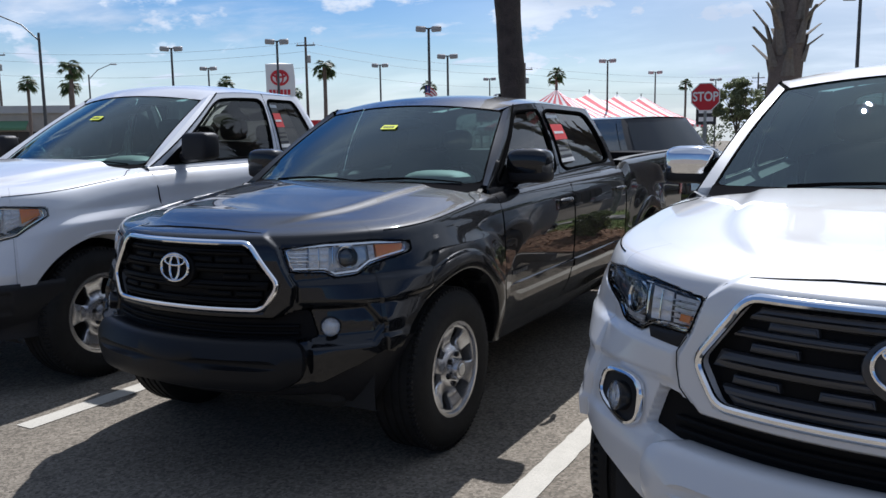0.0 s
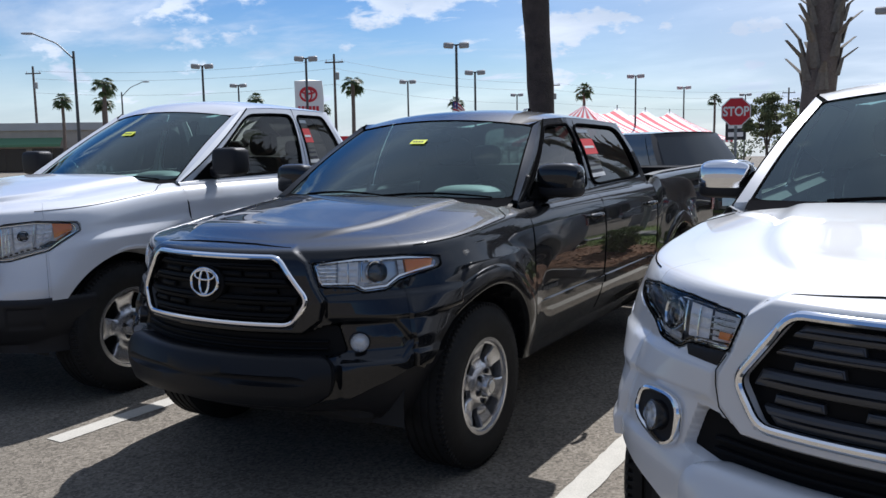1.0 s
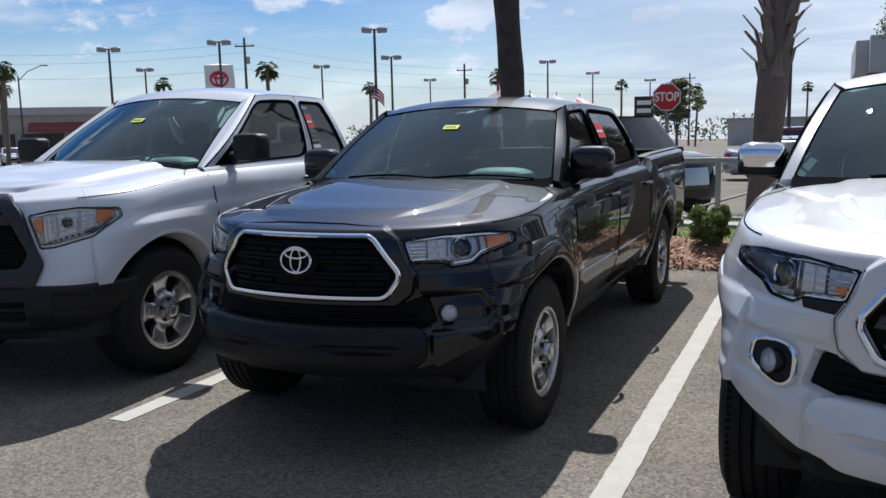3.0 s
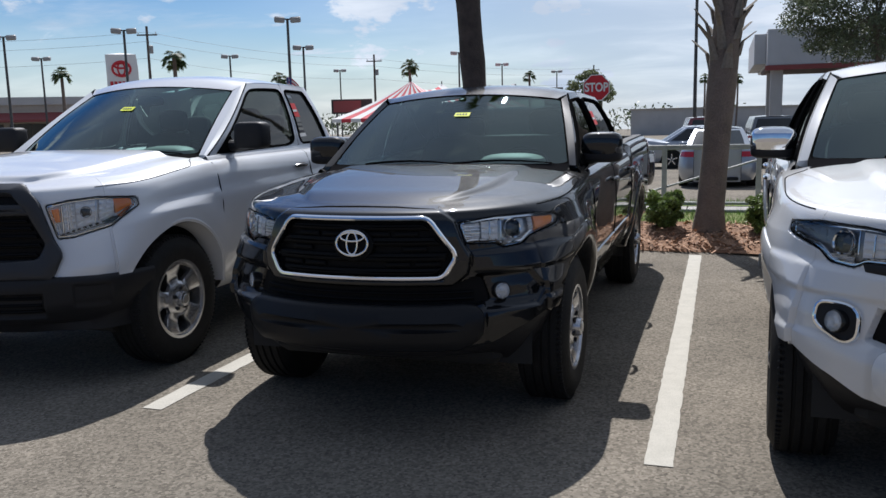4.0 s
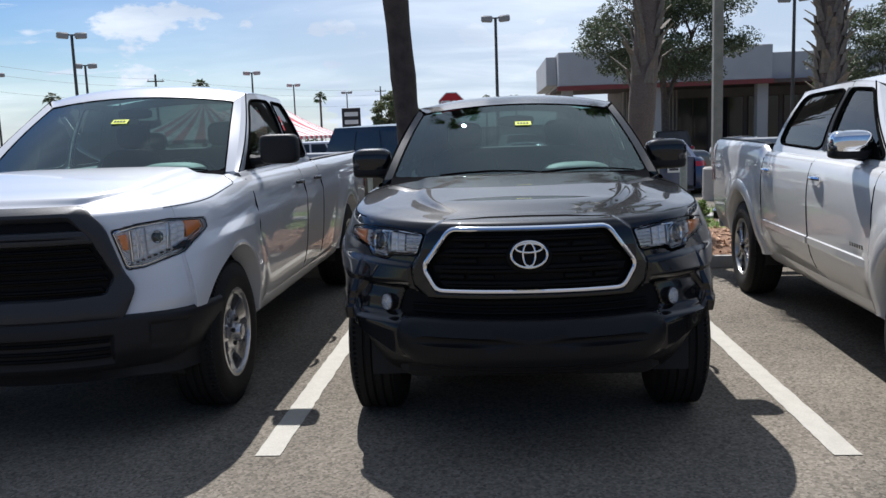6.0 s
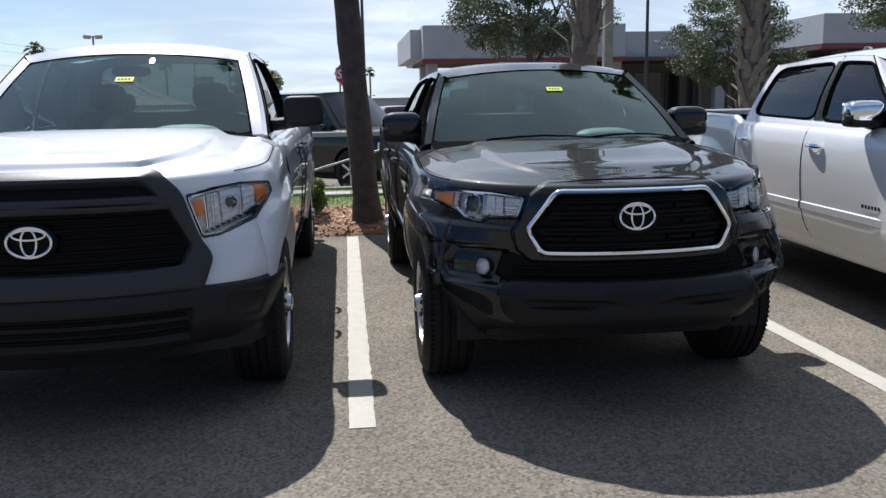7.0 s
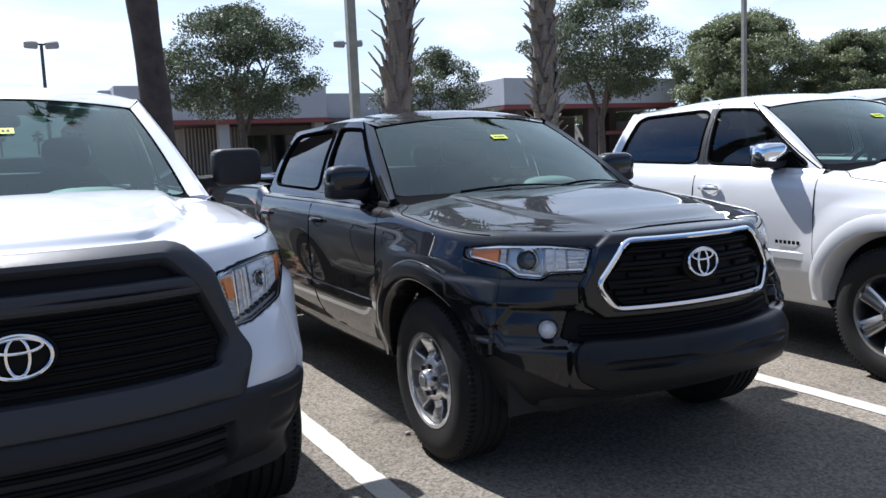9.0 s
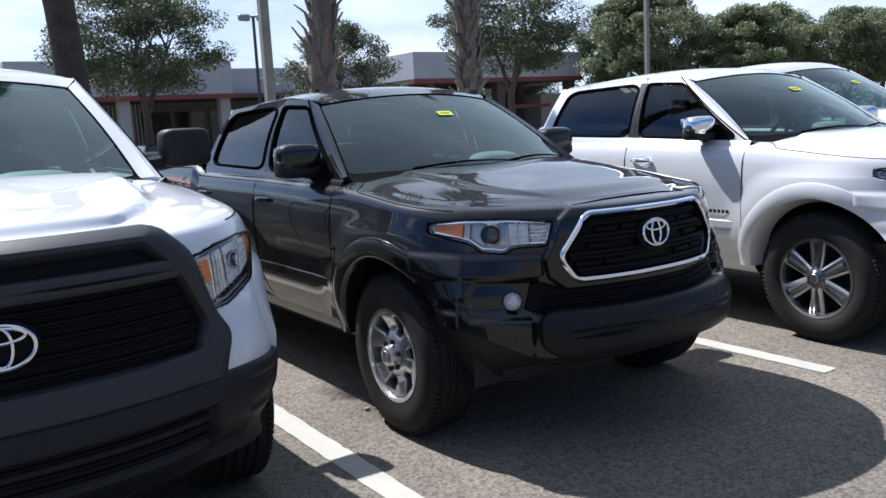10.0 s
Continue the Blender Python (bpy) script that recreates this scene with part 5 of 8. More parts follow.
def mid_front(root, k, s):
    """The nose of the mid-size pickups."""
    trim = s["bumper_mat"]
    hexa = MID_HEX
    ring = [tuple(p[:2]) for p in rounded([(*p, 0) for p in hexa], 0.035, 4)]
    g = part("grille", k.patch(ring, -0.016, -0.016, 6), GRILLE_BLACK, root, "dark hexagonal grille")
    part("grille_surround", k.strip(ring, 0.020, 0.0155, True, flat=0.8, segs=10), CHROME, g, "chrome grille surround")
    half = lambda z: 0.475 - max(0.0, (z - 0.875)) * 0.80 if z > 0.875 else 0.475 - (0.875 - z) * 0.75
    for z, hh in s["bars"]:
        w0, w1 = half(z - hh) - 0.012, half(z + hh) - 0.012
        part("grille_bar", k.block([(-w0, z - hh), (w0, z - hh), (w1, z + hh), (-w1, z + hh)], -0.02, 0.008, 0.012, 0.05), s["grille_mat"], g)
    for z, xs in s["teeth"]:
        for x in xs:
            if abs(x) < half(z) - 0.07:
                part("grille_tooth", k.block([(x - 0.062, z - 0.011), (x + 0.062, z - 0.011), (x + 0.058, z + 0.011), (x - 0.058, z + 0.011)], -0.02, 0.000, 0.005), s["grille_mat"], g)
    part("badge_plate", k.block([(0.105 * math.cos(2 * math.pi * i / 24), 0.925 + 0.078 * math.sin(2 * math.pi * i / 24)) for i in range(24)], -0.016, 0.018, 0.010), s["grille_mat"], g)
    emblem(g, k, 0.932, 0.080, 0.056, 0.028)
    # hood lip seam above the grille and round the beak
    part("grille_seam", k.strip([(-0.495, 1.02), (-0.45, 1.060), (-0.40, 1.078), (-0.2, 1.088), (0, 1.090), (0.2, 1.088), (0.40, 1.078), (0.45, 1.060), (0.495, 1.02)], 0.002, 0.0030, False, 0.03), SEAL, root)
    for side in (1, -1):
        bright = not s["fog_chrome"]
        lamp(root, k, MID_LAMP, side,
             dict(bezel=s["lamp_bezel"], wall=s["lamp_wall"], projectors=((0.727, 0.980, 0.036),), trim_r=0.012 if bright else 0.005,
                  cups=([(0.530, 0.945), (0.592, 0.942), (0.596, 1.015), (0.518, 1.010)], [(0.602, 0.942), (0.668, 0.936), (0.672, 1.024), (0.604, 1.018)], [(0.692, 0.914), (0.750, 0.918), (0.768, 0.938), (0.690, 0.934)])
                  + (([(0.786, 0.962), (0.800, 0.970), (0.798, 1.028), (0.784, 1.028)],) if bright else ()),
                  amber=[(0.804, 0.972), (0.858, 0.992), (0.862, 1.020), (0.802, 1.024)] if bright else [(0.540, 0.950), (0.570, 0.950), (0.568, 0.968), (0.536, 0.968)],
                  dark=[(0.530, 1.012), (0.60, 1.020), (0.60, 1.028), (0.535, 1.022)],
                  trims=([(0.545, 0.936), (0.655, 0.934), (0.688, 0.913), (0.752, 0.921), (0.785, 0.958), (0.862, 0.990)], [(0.53, 1.022), (0.66, 1.032), (0.80, 1.034), (0.860, 1.028)]),
                  bars=((0.535, 0.955, 0.595, 0.955), (0.532, 0.970, 0.597, 0.970), (0.530, 0.985, 0.598, 0.985), (0.528, 1.0, 0.60, 1.0), (0.636, 0.942, 0.638, 1.018), (0.680, 0.945, 0.684, 1.026))))
        part("fascia_seam", k.strip([(side * 0.530, 0.918), (side * 0.556, 0.875), (side * 0.553, 0.84), (side * 0.538, 0.785), (side * 0.50, 0.752)], 0.010, 0.0016, False), SEAL, root)
        if s["fog_chrome"]:
            part("lamp_underside", k.patch([(side * x, z) for x, z in ((0.540, 0.922), (0.660, 0.918), (0.650, 0.890), (0.560, 0.884))], 0.006, 0.003, 3), PLASTIC, root)
            fo = [(side * x, z) for x, z in ((0.672, 0.776), (0.748, 0.774), (0.745, 0.690), (0.672, 0.636), (0.642, 0.662), (0.642, 0.748))]
            part("fog_housing", k.patch([tuple(p[:2]) for p in rounded([(*p, 0) for p in fo], 0.02)], 0.009, 0.010, 3), PLASTIC, root)
            part("fog_trim", k.strip([tuple(p[:2]) for p in rounded([(*p, 0) for p in fo], 0.03)], 0.010, 0.012, True, flat=0.7), CHROME, root, "chrome fog lamp trim")
            fog_lamp(root, k, side * 0.694, 0.712, 0.036)
        else:
            fog_lamp(root, k, side * 0.665, 0.70, 0.037, -0.010)
    # lower intake, bumper bar, valance
    part("lower_intake", k.patch([tuple(p[:2]) for p in rounded([(*p, 0) for p in MID_INTAKE], 0.02)], -0.030, -0.030, 8), GRILLE_BLACK, root)
    for z in (0.672, 0.70):
        part("intake_bar", k.strip([(-0.56, z), (0.56, z)], -0.022, 0.008, False, 0.05), GRILLE_BLACK, root)
    bar = [(-0.545, 0.652), (0.545, 0.652), (0.585, 0.60), (0.575, 0.50), (0.50, 0.452), (-0.50, 0.452), (-0.575, 0.50), (-0.585, 0.60)]
    part("bumper_bar", k.block([tuple(p[:2]) for p in rounded([(*p, 0) for p in bar], 0.03)], -0.03, 0.062, 0.030), trim, root)
    low = spline(s["fascia_bottom"])
    rows = []
    for i in range(41):
        x = -0.88 + 1.76 * i / 40
        y = k.front(x, 0.6).y
        zt = low(y) + 0.02
        rows.append([k.front(x, zt, -0.018), k.front(x, zt - 0.05, -0.024), k.front(x, 0.385, -0.030), k.front(x, 0.36, -0.08) + Vector((0, 0, -0.04)), k.front(x, 0.34, -0.25) + Vector((0, 0, -0.04))])
    part("valance", Shape().grid(rows), PLASTIC, root, "black plastic lower valance")


FULL_OPENING = [(-0.47, 1.125), (0.47, 1.125), (0.552, 1.03), (0.637, 0.85), (0.59, 0.76), (-0.59, 0.76), (-0.637, 0.85), (-0.552, 1.03)]
FULL_LAMP = [(0.64, 1.062), (0.69, 0.875), (0.76, 0.880), (0.90, 0.932), (0.972, 1.035), (0.968, 1.085), (0.86, 1.100), (0.74, 1.085)]


def full_spec():
    return dict(kind="full", W=1.0, L=5.62, nose=-0.085, yc=0.70, n=2.25, paint=WHITE_PAINT,
                front=[(0.12, 0.36), (0.05, 0.42), (0.0, 0.50), (0.0, 0.60), (0.02, 0.66), (0.045, 0.78), (0.055, 0.92), (0.065, 1.06), (0.10, 1.14), (0.24, 1.185)],
                side=[(0.07, 0.46), (0.05, 0.52), (0.03, 0.60), (0.015, 0.70), (0.004, 0.84), (0.0, 0.95), (0.020, 1.015), (0.024, 1.06), (0.040, 1.12), (0.075, 1.17), (0.18, 1.205)],
                lift=((0.0, 0.0), (0.4, 0.0), (1.25, 0.065), (2.3, 0.08), (3.2, 0.09), (3.4, 0.10), (5.6, 0.11)),
                arch=0.49, tyre_r=0.405, hub_y=0.79, hub_x=0.965, wheelbase=3.70, sill=0.46, doors=(1.28, 2.62, 3.24), belt_t=0.93, bed_t=0.93,
                corner=0.05, corner_y=0.24, flare=0.022, blister=0.020, flare_w=0.3, flare_front=0.20, rim_r=0.245, rim="steel", spokes=5, spoke_w=(0.62, 0.50, 0.0), dish=0.022, nuts=5, tyre_w=0.265,
                relief=[(FULL_LAMP, -0.034, 0.007, "well"), (FULL_OPENING, -0.05, 0.02, "well"), ([(-0.66, 0.61), (0.66, 0.61), (0.66, 0.30), (-0.66, 0.30)], -0.08, 0.02, "well")],
                handle_z=1.14, handle_mat=LAMP_BLACK, handle_mat2=WHITE_PAINT, hood_end=1.18, hood_bow=-0.10, crown=0.045, dome=0.024, crease=0.80, crease_in=0.12, dip=0.004, dome_from=0.10, seam_x=0.86,
                mirror=(1.07, 1.58, 1.405, 0.120, 0.094, 0.075), mirror_mat=PLASTIC, mirror_label="large black plastic mirror", sticker=True, tag_x=0.02, tag_v=0.60, antenna=False,
                glass=dict(belt=1.275, belt2=1.31, a_base=1.31, a_top=2.14, c_base=3.24, c_top=3.04, xb=0.875, xt=0.705, edge=spline(((1.3, 1.70), (1.96, 1.775), (2.4, 1.80), (3.2, 1.78))),
                           roof=1.875, hole1=(0.09, 0.03, 0.955, 0.90, 0.12), hole2=(0.07, 0.03, 0.86, 0.90, 0.10),
                           ws_xb=0.782, ws_xt=0.650, ws_yb=1.08, ws_yb2=1.35, ws_yt=1.93, ws_yt2=2.04, ws_zb=1.28, ws_zt=1.780, ws_drop=0.045))


def full_front(root, k):
    """The nose of the full-size pickup: a charcoal grille with a slot above, black bumper below."""
    def poly(pts, r=0.03):
        return [tuple(p[:2]) for p in rounded([(*p, 0) for p in pts], r)]
    sur = poly([(-0.53, 1.165), (0.53, 1.165), (0.615, 1.085), (0.675, 0.87), (0.712, 0.79), (0.655, 0.648), (-0.655, 0.648), (-0.712, 0.79), (-0.675, 0.87), (-0.615, 1.085)])
    open_ = poly([(-0.46, 1.120), (0.46, 1.120), (0.545, 1.03), (0.632, 0.85), (0.585, 0.765), (-0.585, 0.765), (-0.632, 0.85), (-0.545, 1.03)], 0.02)
    prof = ((0.0, -0.02), (0.0, 0.022), (0.06, 0.034), (0.20, 0.040), (0.70, 0.040), (0.88, 0.034), (0.97, 0.020), (1.0, 0.0), (1.0, -0.02))
    g = part("grille", k.collar(sur, open_, prof, 160, (0.0, 0.91)), PLASTIC_GREY, root, "charcoal plastic grille surround")
    part("grille_mesh", k.patch(poly([(-0.48, 1.13), (0.48, 1.13), (0.56, 1.03), (0.64, 0.85), (0.59, 0.755), (-0.59, 0.755), (-0.64, 0.85), (-0.56, 1.03)], 0.02), -0.004, -0.004, 8), GRILLE_BLACK, g)
    part("grille_brow", k.block(poly([(-0.545, 1.075), (0.545, 1.075), (0.570, 1.010), (-0.570, 1.010)], 0.01), -0.005, 0.036, 0.020), PLASTIC_GREY, g)
    for z, w, hh in ((0.792, 0.595, 0.014), (0.845, 0.615, 0.013), (0.895, 0.60, 0.012), (0.940, 0.575, 0.012), (0.982, 0.555, 0.012)):
        part("grille_bar", k.block([(-w, z - hh), (w, z - hh), (w - 0.012, z + hh), (-w + 0.012, z + hh)], -0.005, 0.016, 0.010, 0.06), GRILLE_BLACK, g)
    part("badge_plate", k.block([(0.112 * math.cos(2 * math.pi * i / 24), 0.905 + 0.080 * math.sin(2 * math.pi * i / 24)) for i in range(24)], 0.0, 0.036, 0.012), GRILLE_BLACK, g)
    emblem(g, k, 0.905, 0.090, 0.062, 0.046)
    for side in (1, -1):
        beads = [(0.712 + 0.0235 * i, 0.898 + 0.0086 * i) for i in range(9)]
        lamp(root, k, FULL_LAMP, side, dict(bezel=REFLECTOR, wall=CHROME, depth=-0.022, cells=(2, 4), trim_r=0.006, projectors=((0.815, 1.018, 0.026),),
                                     cups=([(0.668, 0.985), (0.704, 0.960), (0.712, 1.058), (0.655, 1.050)], [(0.722, 0.915), (0.772, 0.932), (0.768, 1.070), (0.722, 1.062)], [(0.778, 0.935), (0.852, 0.962), (0.862, 1.082), (0.776, 1.074)], [(0.860, 0.965), (0.905, 0.990), (0.915, 1.082), (0.866, 1.084)], [(0.690, 0.902), (0.712, 0.908), (0.706, 0.952), (0.676, 0.975)]),
                                     amber=[(0.915, 1.000), (0.958, 1.042), (0.956, 1.078), (0.912, 1.084)], amber2=[(0.666, 1.040), (0.684, 0.966), (0.706, 0.970), (0.702, 1.044)],
                                     dark=[(0.900, 0.950), (0.930, 0.985), (0.905, 0.985), (0.868, 0.955)],
                                     trims=([(0.66, 1.052), (0.74, 1.074), (0.86, 1.088), (0.955, 1.080)], [(0.698, 0.898), (0.76, 0.906), (0.90, 0.956), (0.955, 1.030)], [(0.718, 0.910), (0.715, 1.060)]),
                                     bars=((0.74, 0.925, 0.74, 1.06), (0.756, 0.93, 0.752, 1.065), (0.848, 0.96, 0.856, 1.078)), beads=beads))
    # black bumper wraps to the wheel openings: a sunk middle between two end pieces with shallow pockets
    def press(x, z):
        ax = abs(x)
        mid = smooth01((0.615 - ax) / 0.02) * smooth01((z - 0.435) / 0.02) * smooth01((0.585 - z) / 0.02)
        pocket = smooth01((ax - 0.735) / 0.012) * smooth01((0.875 - ax) / 0.012) * smooth01((z - 0.50) / 0.012) * smooth01((0.625 - z) / 0.012)
        return -0.035 * mid - 0.012 * pocket
    rows = []
    prof = [(0.668, 0.0), (0.664, 0.014), (0.655, 0.022)] + [(0.64 - 0.23 * i / 24, 0.026 - 0.012 * (i / 24) ** 2) for i in range(25)] + [(0.39, 0.006)]
    xs = sorted({round(v, 4) for v in even(-0.985, 0.985, 0.02) + [sg * c + d for sg in (1, -1) for c in (0.605, 0.741, 0.869) for d in (-0.012, -0.006, 0.0, 0.006, 0.012)]})
    for x in xs:
        rows.append([k.front(x, z, o + press(x, z)) for z, o in prof] + [k.front(x, 0.36, 0.012) + Vector((0, 0, -0.02)), k.front(x, 0.36, -0.12) + Vector((0, 0, -0.02))])
    part("bumper", Shape().grid(rows), PLASTIC, root, "black plastic front bumper")
    for z in (0.47, 0.51, 0.55):
        part("intake_bar", k.strip([(-0.59, z), (0.59, z)], -0.008, 0.010, False, 0.05), GRILLE_BLACK, root)


BLACK_SPEC = mid_spec(BLACK_PAINT, bumper_mat=BAR_BLACK, grille_mat=GRILLE_BLACK, bars=((0.80, 0.018), (0.868, 0.020), (0.94, 0.020), (1.005, 0.015)), lamp_wall=CHROME, relief=mid_relief(True), teeth=((0.834, (-0.36, -0.22, 0.22, 0.36)), (0.905, (-0.30, 0.30)), (0.973, (-0.26, -0.12, 0.12, 0.26))), lamp_bezel=LAMP_INNER, fog_chrome=False, sticker=True)
PEARL_SPEC = mid_spec(PEARL_PAINT, bumper_mat=PEARL_PAINT, grille_mat=GRILLE_GREY, bars=((0.802, 0.022), (0.886, 0.022), (0.958, 0.012), (1.008, 0.017)), lamp_wall=CHROME, relief=mid_relief(False), teeth=((0.842, (-0.34, -0.13, 0.13, 0.34)), (0.926, (-0.30, 0.30)), (0.982, (-0.26, 0.26))), lamp_bezel=LAMP_SMOKE, fog_chrome=True, dark_pillar=PLASTIC,
                      rim="split", spokes=6, spoke_w=(0.066, 0.104, 0.0), rim_r=0.235, handle_mat=CHROME, mirror=(0.915, 1.64, 1.285, 0.110, 0.076, 0.072), mirror_mat=CHROME, mirror_label="chrome door mirror")
POSE_BLACK = pose(0, 0, 0)
POSE_FULL = pose(-2.58, 0.08, 0)
POSE_PEARL = pose(2.74, -0.50, 0, 0, 0, -2.3) @ Matrix.Scale(1.035, 4)
root, skin = build_truck(BLACK_SPEC, "glossy black crew-cab pickup truck with chrome-framed grille", POSE_BLACK)
mid_front(root, skin, BLACK_SPEC)
root, skin = build_truck(PEARL_SPEC, "pearl white crew-cab pickup truck with chrome mirrors", POSE_PEARL)
mid_front(root, skin, PEARL_SPEC)
fspec = full_spec()
root, skin = build_truck(fspec, "plain white full-size pickup truck with black bumper and grille", POSE_FULL)
full_front(root, skin)

nspec = full_spec()
nspec.update(mirror_mat=CHROME, mirror_label="chrome door mirror", sticker=False, handle_mat=CHROME, paint=PEARL_PAINT, dark_pillar=PLASTIC)
root, skin = build_truck(nspec, "tall white full-size pickup truck with chrome mirrors, end of row", pose(5.78, 0.80, 0, 0, 0, -1.0) @ Matrix.Scale(1.02, 4))
full_front(root, skin)


# ---- ground ----
def land(y):
    """Height of the land: level parking bays, a mounded planting strip, then ground that falls gently away."""
    far = -0.0178 * y + 0.02
    if y < 5.55:
        return 0.0
    bump = spline(((5.55, 0.0), (5.9, 0.09), (6.4, 0.155), (7.4, 0.225), (8.1, 0.26), (9.0, 0.20), (10.5, -0.05), (12.0, -0.194)))
    return bump(y) if y < 12 else far


def asphalt_material(name, base, other):
    m = material(name, base, 0.9, spec=0.12, second=other, scale=0.45, bump=0.4, bump_scale=120)
    nt = m.node_tree
    b = nt.nodes["Principled BSDF"]
    tc = nt.nodes.new("ShaderNodeTexCoord")
    v = nt.nodes.new("ShaderNodeTexVoronoi")
    v.inputs["Scale"].default_value = 78
    nt.links.new(tc.outputs["Object"], v.inputs["Vector"])
    r = nt.nodes.new("ShaderNodeMapRange")
    r.inputs[1].default_value, r.inputs[2].default_value, r.inputs[3].default_value, r.inputs[4].default_value = 0.0, 1.0, 0.50, 1.52
    nt.links.new(v.outputs["Color"], r.inputs[0])
    stain = nt.nodes.new("ShaderNodeTexNoise")
    stain.inputs["Scale"].default_value, stain.inputs["Detail"].default_value = 1.3, 8
    nt.links.new(tc.outputs["Object"], stain.inputs["Vector"])
    sr = nt.nodes.new("ShaderNodeMapRange")
    sr.inputs[1].default_value, sr.inputs[2].default_value, sr.inputs[3].default_value, sr.inputs[4].default_value = 0.3, 0.7, 0.82, 1.12
    nt.links.new(stain.outputs[0], sr.inputs[0])
    mm = nt.nodes.new("ShaderNodeMath")
    mm.operation = 'MULTIPLY'
    nt.links.new(r.outputs[0], mm.inputs[0])
    nt.links.new(sr.outputs[0], mm.inputs[1])
    mul = nt.nodes.new("ShaderNodeMix")
    mul.data_type, mul.blend_type = 'RGBA', 'MULTIPLY'
    mul.inputs["Factor"].default_value = 1.0
    src = b.inputs["Base Color"].links[0].from_socket
    nt.links.new(src, mul.inputs["A"])
    nt.links.new(mm.outputs[0], mul.inputs["B"])
    nt.links.new(mul.outputs["Result"], b.inputs["Base Color"])
    return m


ASPHALT = asphalt_material("asphalt", (0.210, 0.184, 0.149), (0.166, 0.148, 0.121))
LINE = material("road_paint", (0.48, 0.455, 0.395), 0.8, second=(0.38, 0.36, 0.31), scale=9, grain=0.2, grain_scale=160, bump=0.3, bump_scale=140)
CONCRETE = material("concrete", (0.42, 0.40, 0.37), 0.9, var=0.25, scale=5, grain=0.15, grain_scale=120, bump=0.3, bump_scale=80)
MULCH = material("mulch", (0.36, 0.205, 0.12), 0.95, second=(0.23, 0.13, 0.08), scale=14, bump=1.0, bump_scale=60)
CHIP = material("mulch_chip", (0.42, 0.26, 0.17), 0.9, per_piece=0.6)
TURF = material("turf", (0.15, 0.24, 0.05), 0.95, second=(0.21, 0.22, 0.08), scale=6, bump=1.0, bump_scale=90)
BLADE = material("grass_blade", (0.17, 0.29, 0.05), 0.7, per_piece=0.45)
LEAF = leaf_material("shrub_leaf", (0.13, 0.19, 0.045), 0.6)
OAK_LEAF = leaf_material("oak_leaf", (0.082, 0.104, 0.055), 0.45)
LIGHT_LEAF = leaf_material("young_leaf", (0.150, 0.175, 0.090), 0.45, 0.32)
YELLOW_LEAF = leaf_material("yellow_green_leaf", (0.24, 0.25, 0.06), 0.3)
BARK = material("bark", (0.13, 0.105, 0.085), 0.95, var=0.45, scale=7, bump=0.8, bump_scale=25)
PALM_BARK = material("palm_bark", (0.19, 0.15, 0.125), 0.95, second=(0.095, 0.075, 0.062), scale=5, bump=0.9, bump_scale=35, grain=0.3, grain_scale=70)
PALM_DARK = material("dark_palm_bark", (0.085, 0.066, 0.058), 0.95, second=(0.05, 0.04, 0.036), scale=8, bump=0.9, bump_scale=50)
BOOT = material("palm_boot", (0.21, 0.185, 0.155), 0.9, per_piece=0.4, var=0.3, scale=30)
FROND = leaf_material("palm_frond", (0.06, 0.095, 0.03), 0.5, 0.3)
GALV = material("galvanised_rail", (0.32, 0.33, 0.32), 0.6, 0.3, var=0.2, scale=15)
POLE = material("lamp_pole", (0.085, 0.085, 0.085), 0.5, 0.4, var=0.2, scale=3)
POLE_TAN = material("weathered_pole", (0.26, 0.25, 0.22), 0.7, var=0.25, scale=4)
LAMPHEAD = material("lamp_head", (0.30, 0.30, 0.31), 0.5)
SIGN_RED = material("sign_red", (0.55, 0.018, 0.03), 0.45)
SIGN_WHITE = material("sign_white", (0.78, 0.78, 0.77), 0.5)
SIGN_BLACK = material("sign_black", (0.02, 0.02, 0.022), 0.5)
WOOD_POLE = material("utility_pole_wood", (0.12, 0.10, 0.085), 0.9, var=0.3, scale=4)
WIRE = material("wire", (0.11, 0.11, 0.12), 0.6)
TENT_RED = material("tent_red", (0.62, 0.05, 0.07), 0.7)
TENT_WHITE = material("tent_white", (0.80, 0.78, 0.76), 0.7)
FASCIA = material("grey_fascia", (0.46, 0.475, 0.50), 0.75, var=0.10, scale=0.6, bump=0.1, bump_scale=20)
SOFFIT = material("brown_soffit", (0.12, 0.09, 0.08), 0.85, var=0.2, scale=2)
TRIM_RED = material("dark_red_trim", (0.22, 0.05, 0.05), 0.6)
# dark wall tone with the shade under the overhang put into the colour
WALL_DARK = material("shade_toned_wall", (0.20, 0.18, 0.17), 0.85, var=0.2, scale=1.2)
WALL_BEIGE = material("beige_wall", (0.42, 0.38, 0.33), 0.9, var=0.12, scale=0.8)
WALL_GREY = material("far_grey_wall", (0.46, 0.46, 0.46), 0.9, var=0.12, scale=0.4)
WINDOW_DARK = material("building_glass", (0.015, 0.019, 0.022), 0.10, 0.0, 0.2)
GREEN_SIGN = material("green_awning", (0.10, 0.22, 0.12), 0.7)
FLAG_RED = material("flag_red", (0.55, 0.05, 0.07), 0.8)
FLAG_BLUE = material("flag_blue", (0.04, 0.06, 0.2), 0.8)

ys = (-900, -40, -10, 0, 5.5, 5.9, 6.4, 7.4, 8.1, 9.0, 9.8, 10.5, 11.2, 12.0, 20, 40, 80, 900)
g = Shape().grid([[(x, y, land(y) - (0.05 if 5.6 < y < 9.4 else 0.0)) for x in (-900, -60, -20, 0, 20, 60, 900)] for y in ys])
solid("ground", g, ASPHALT, "grey asphalt car park ground", "ground", kind="structure", smooth=0)


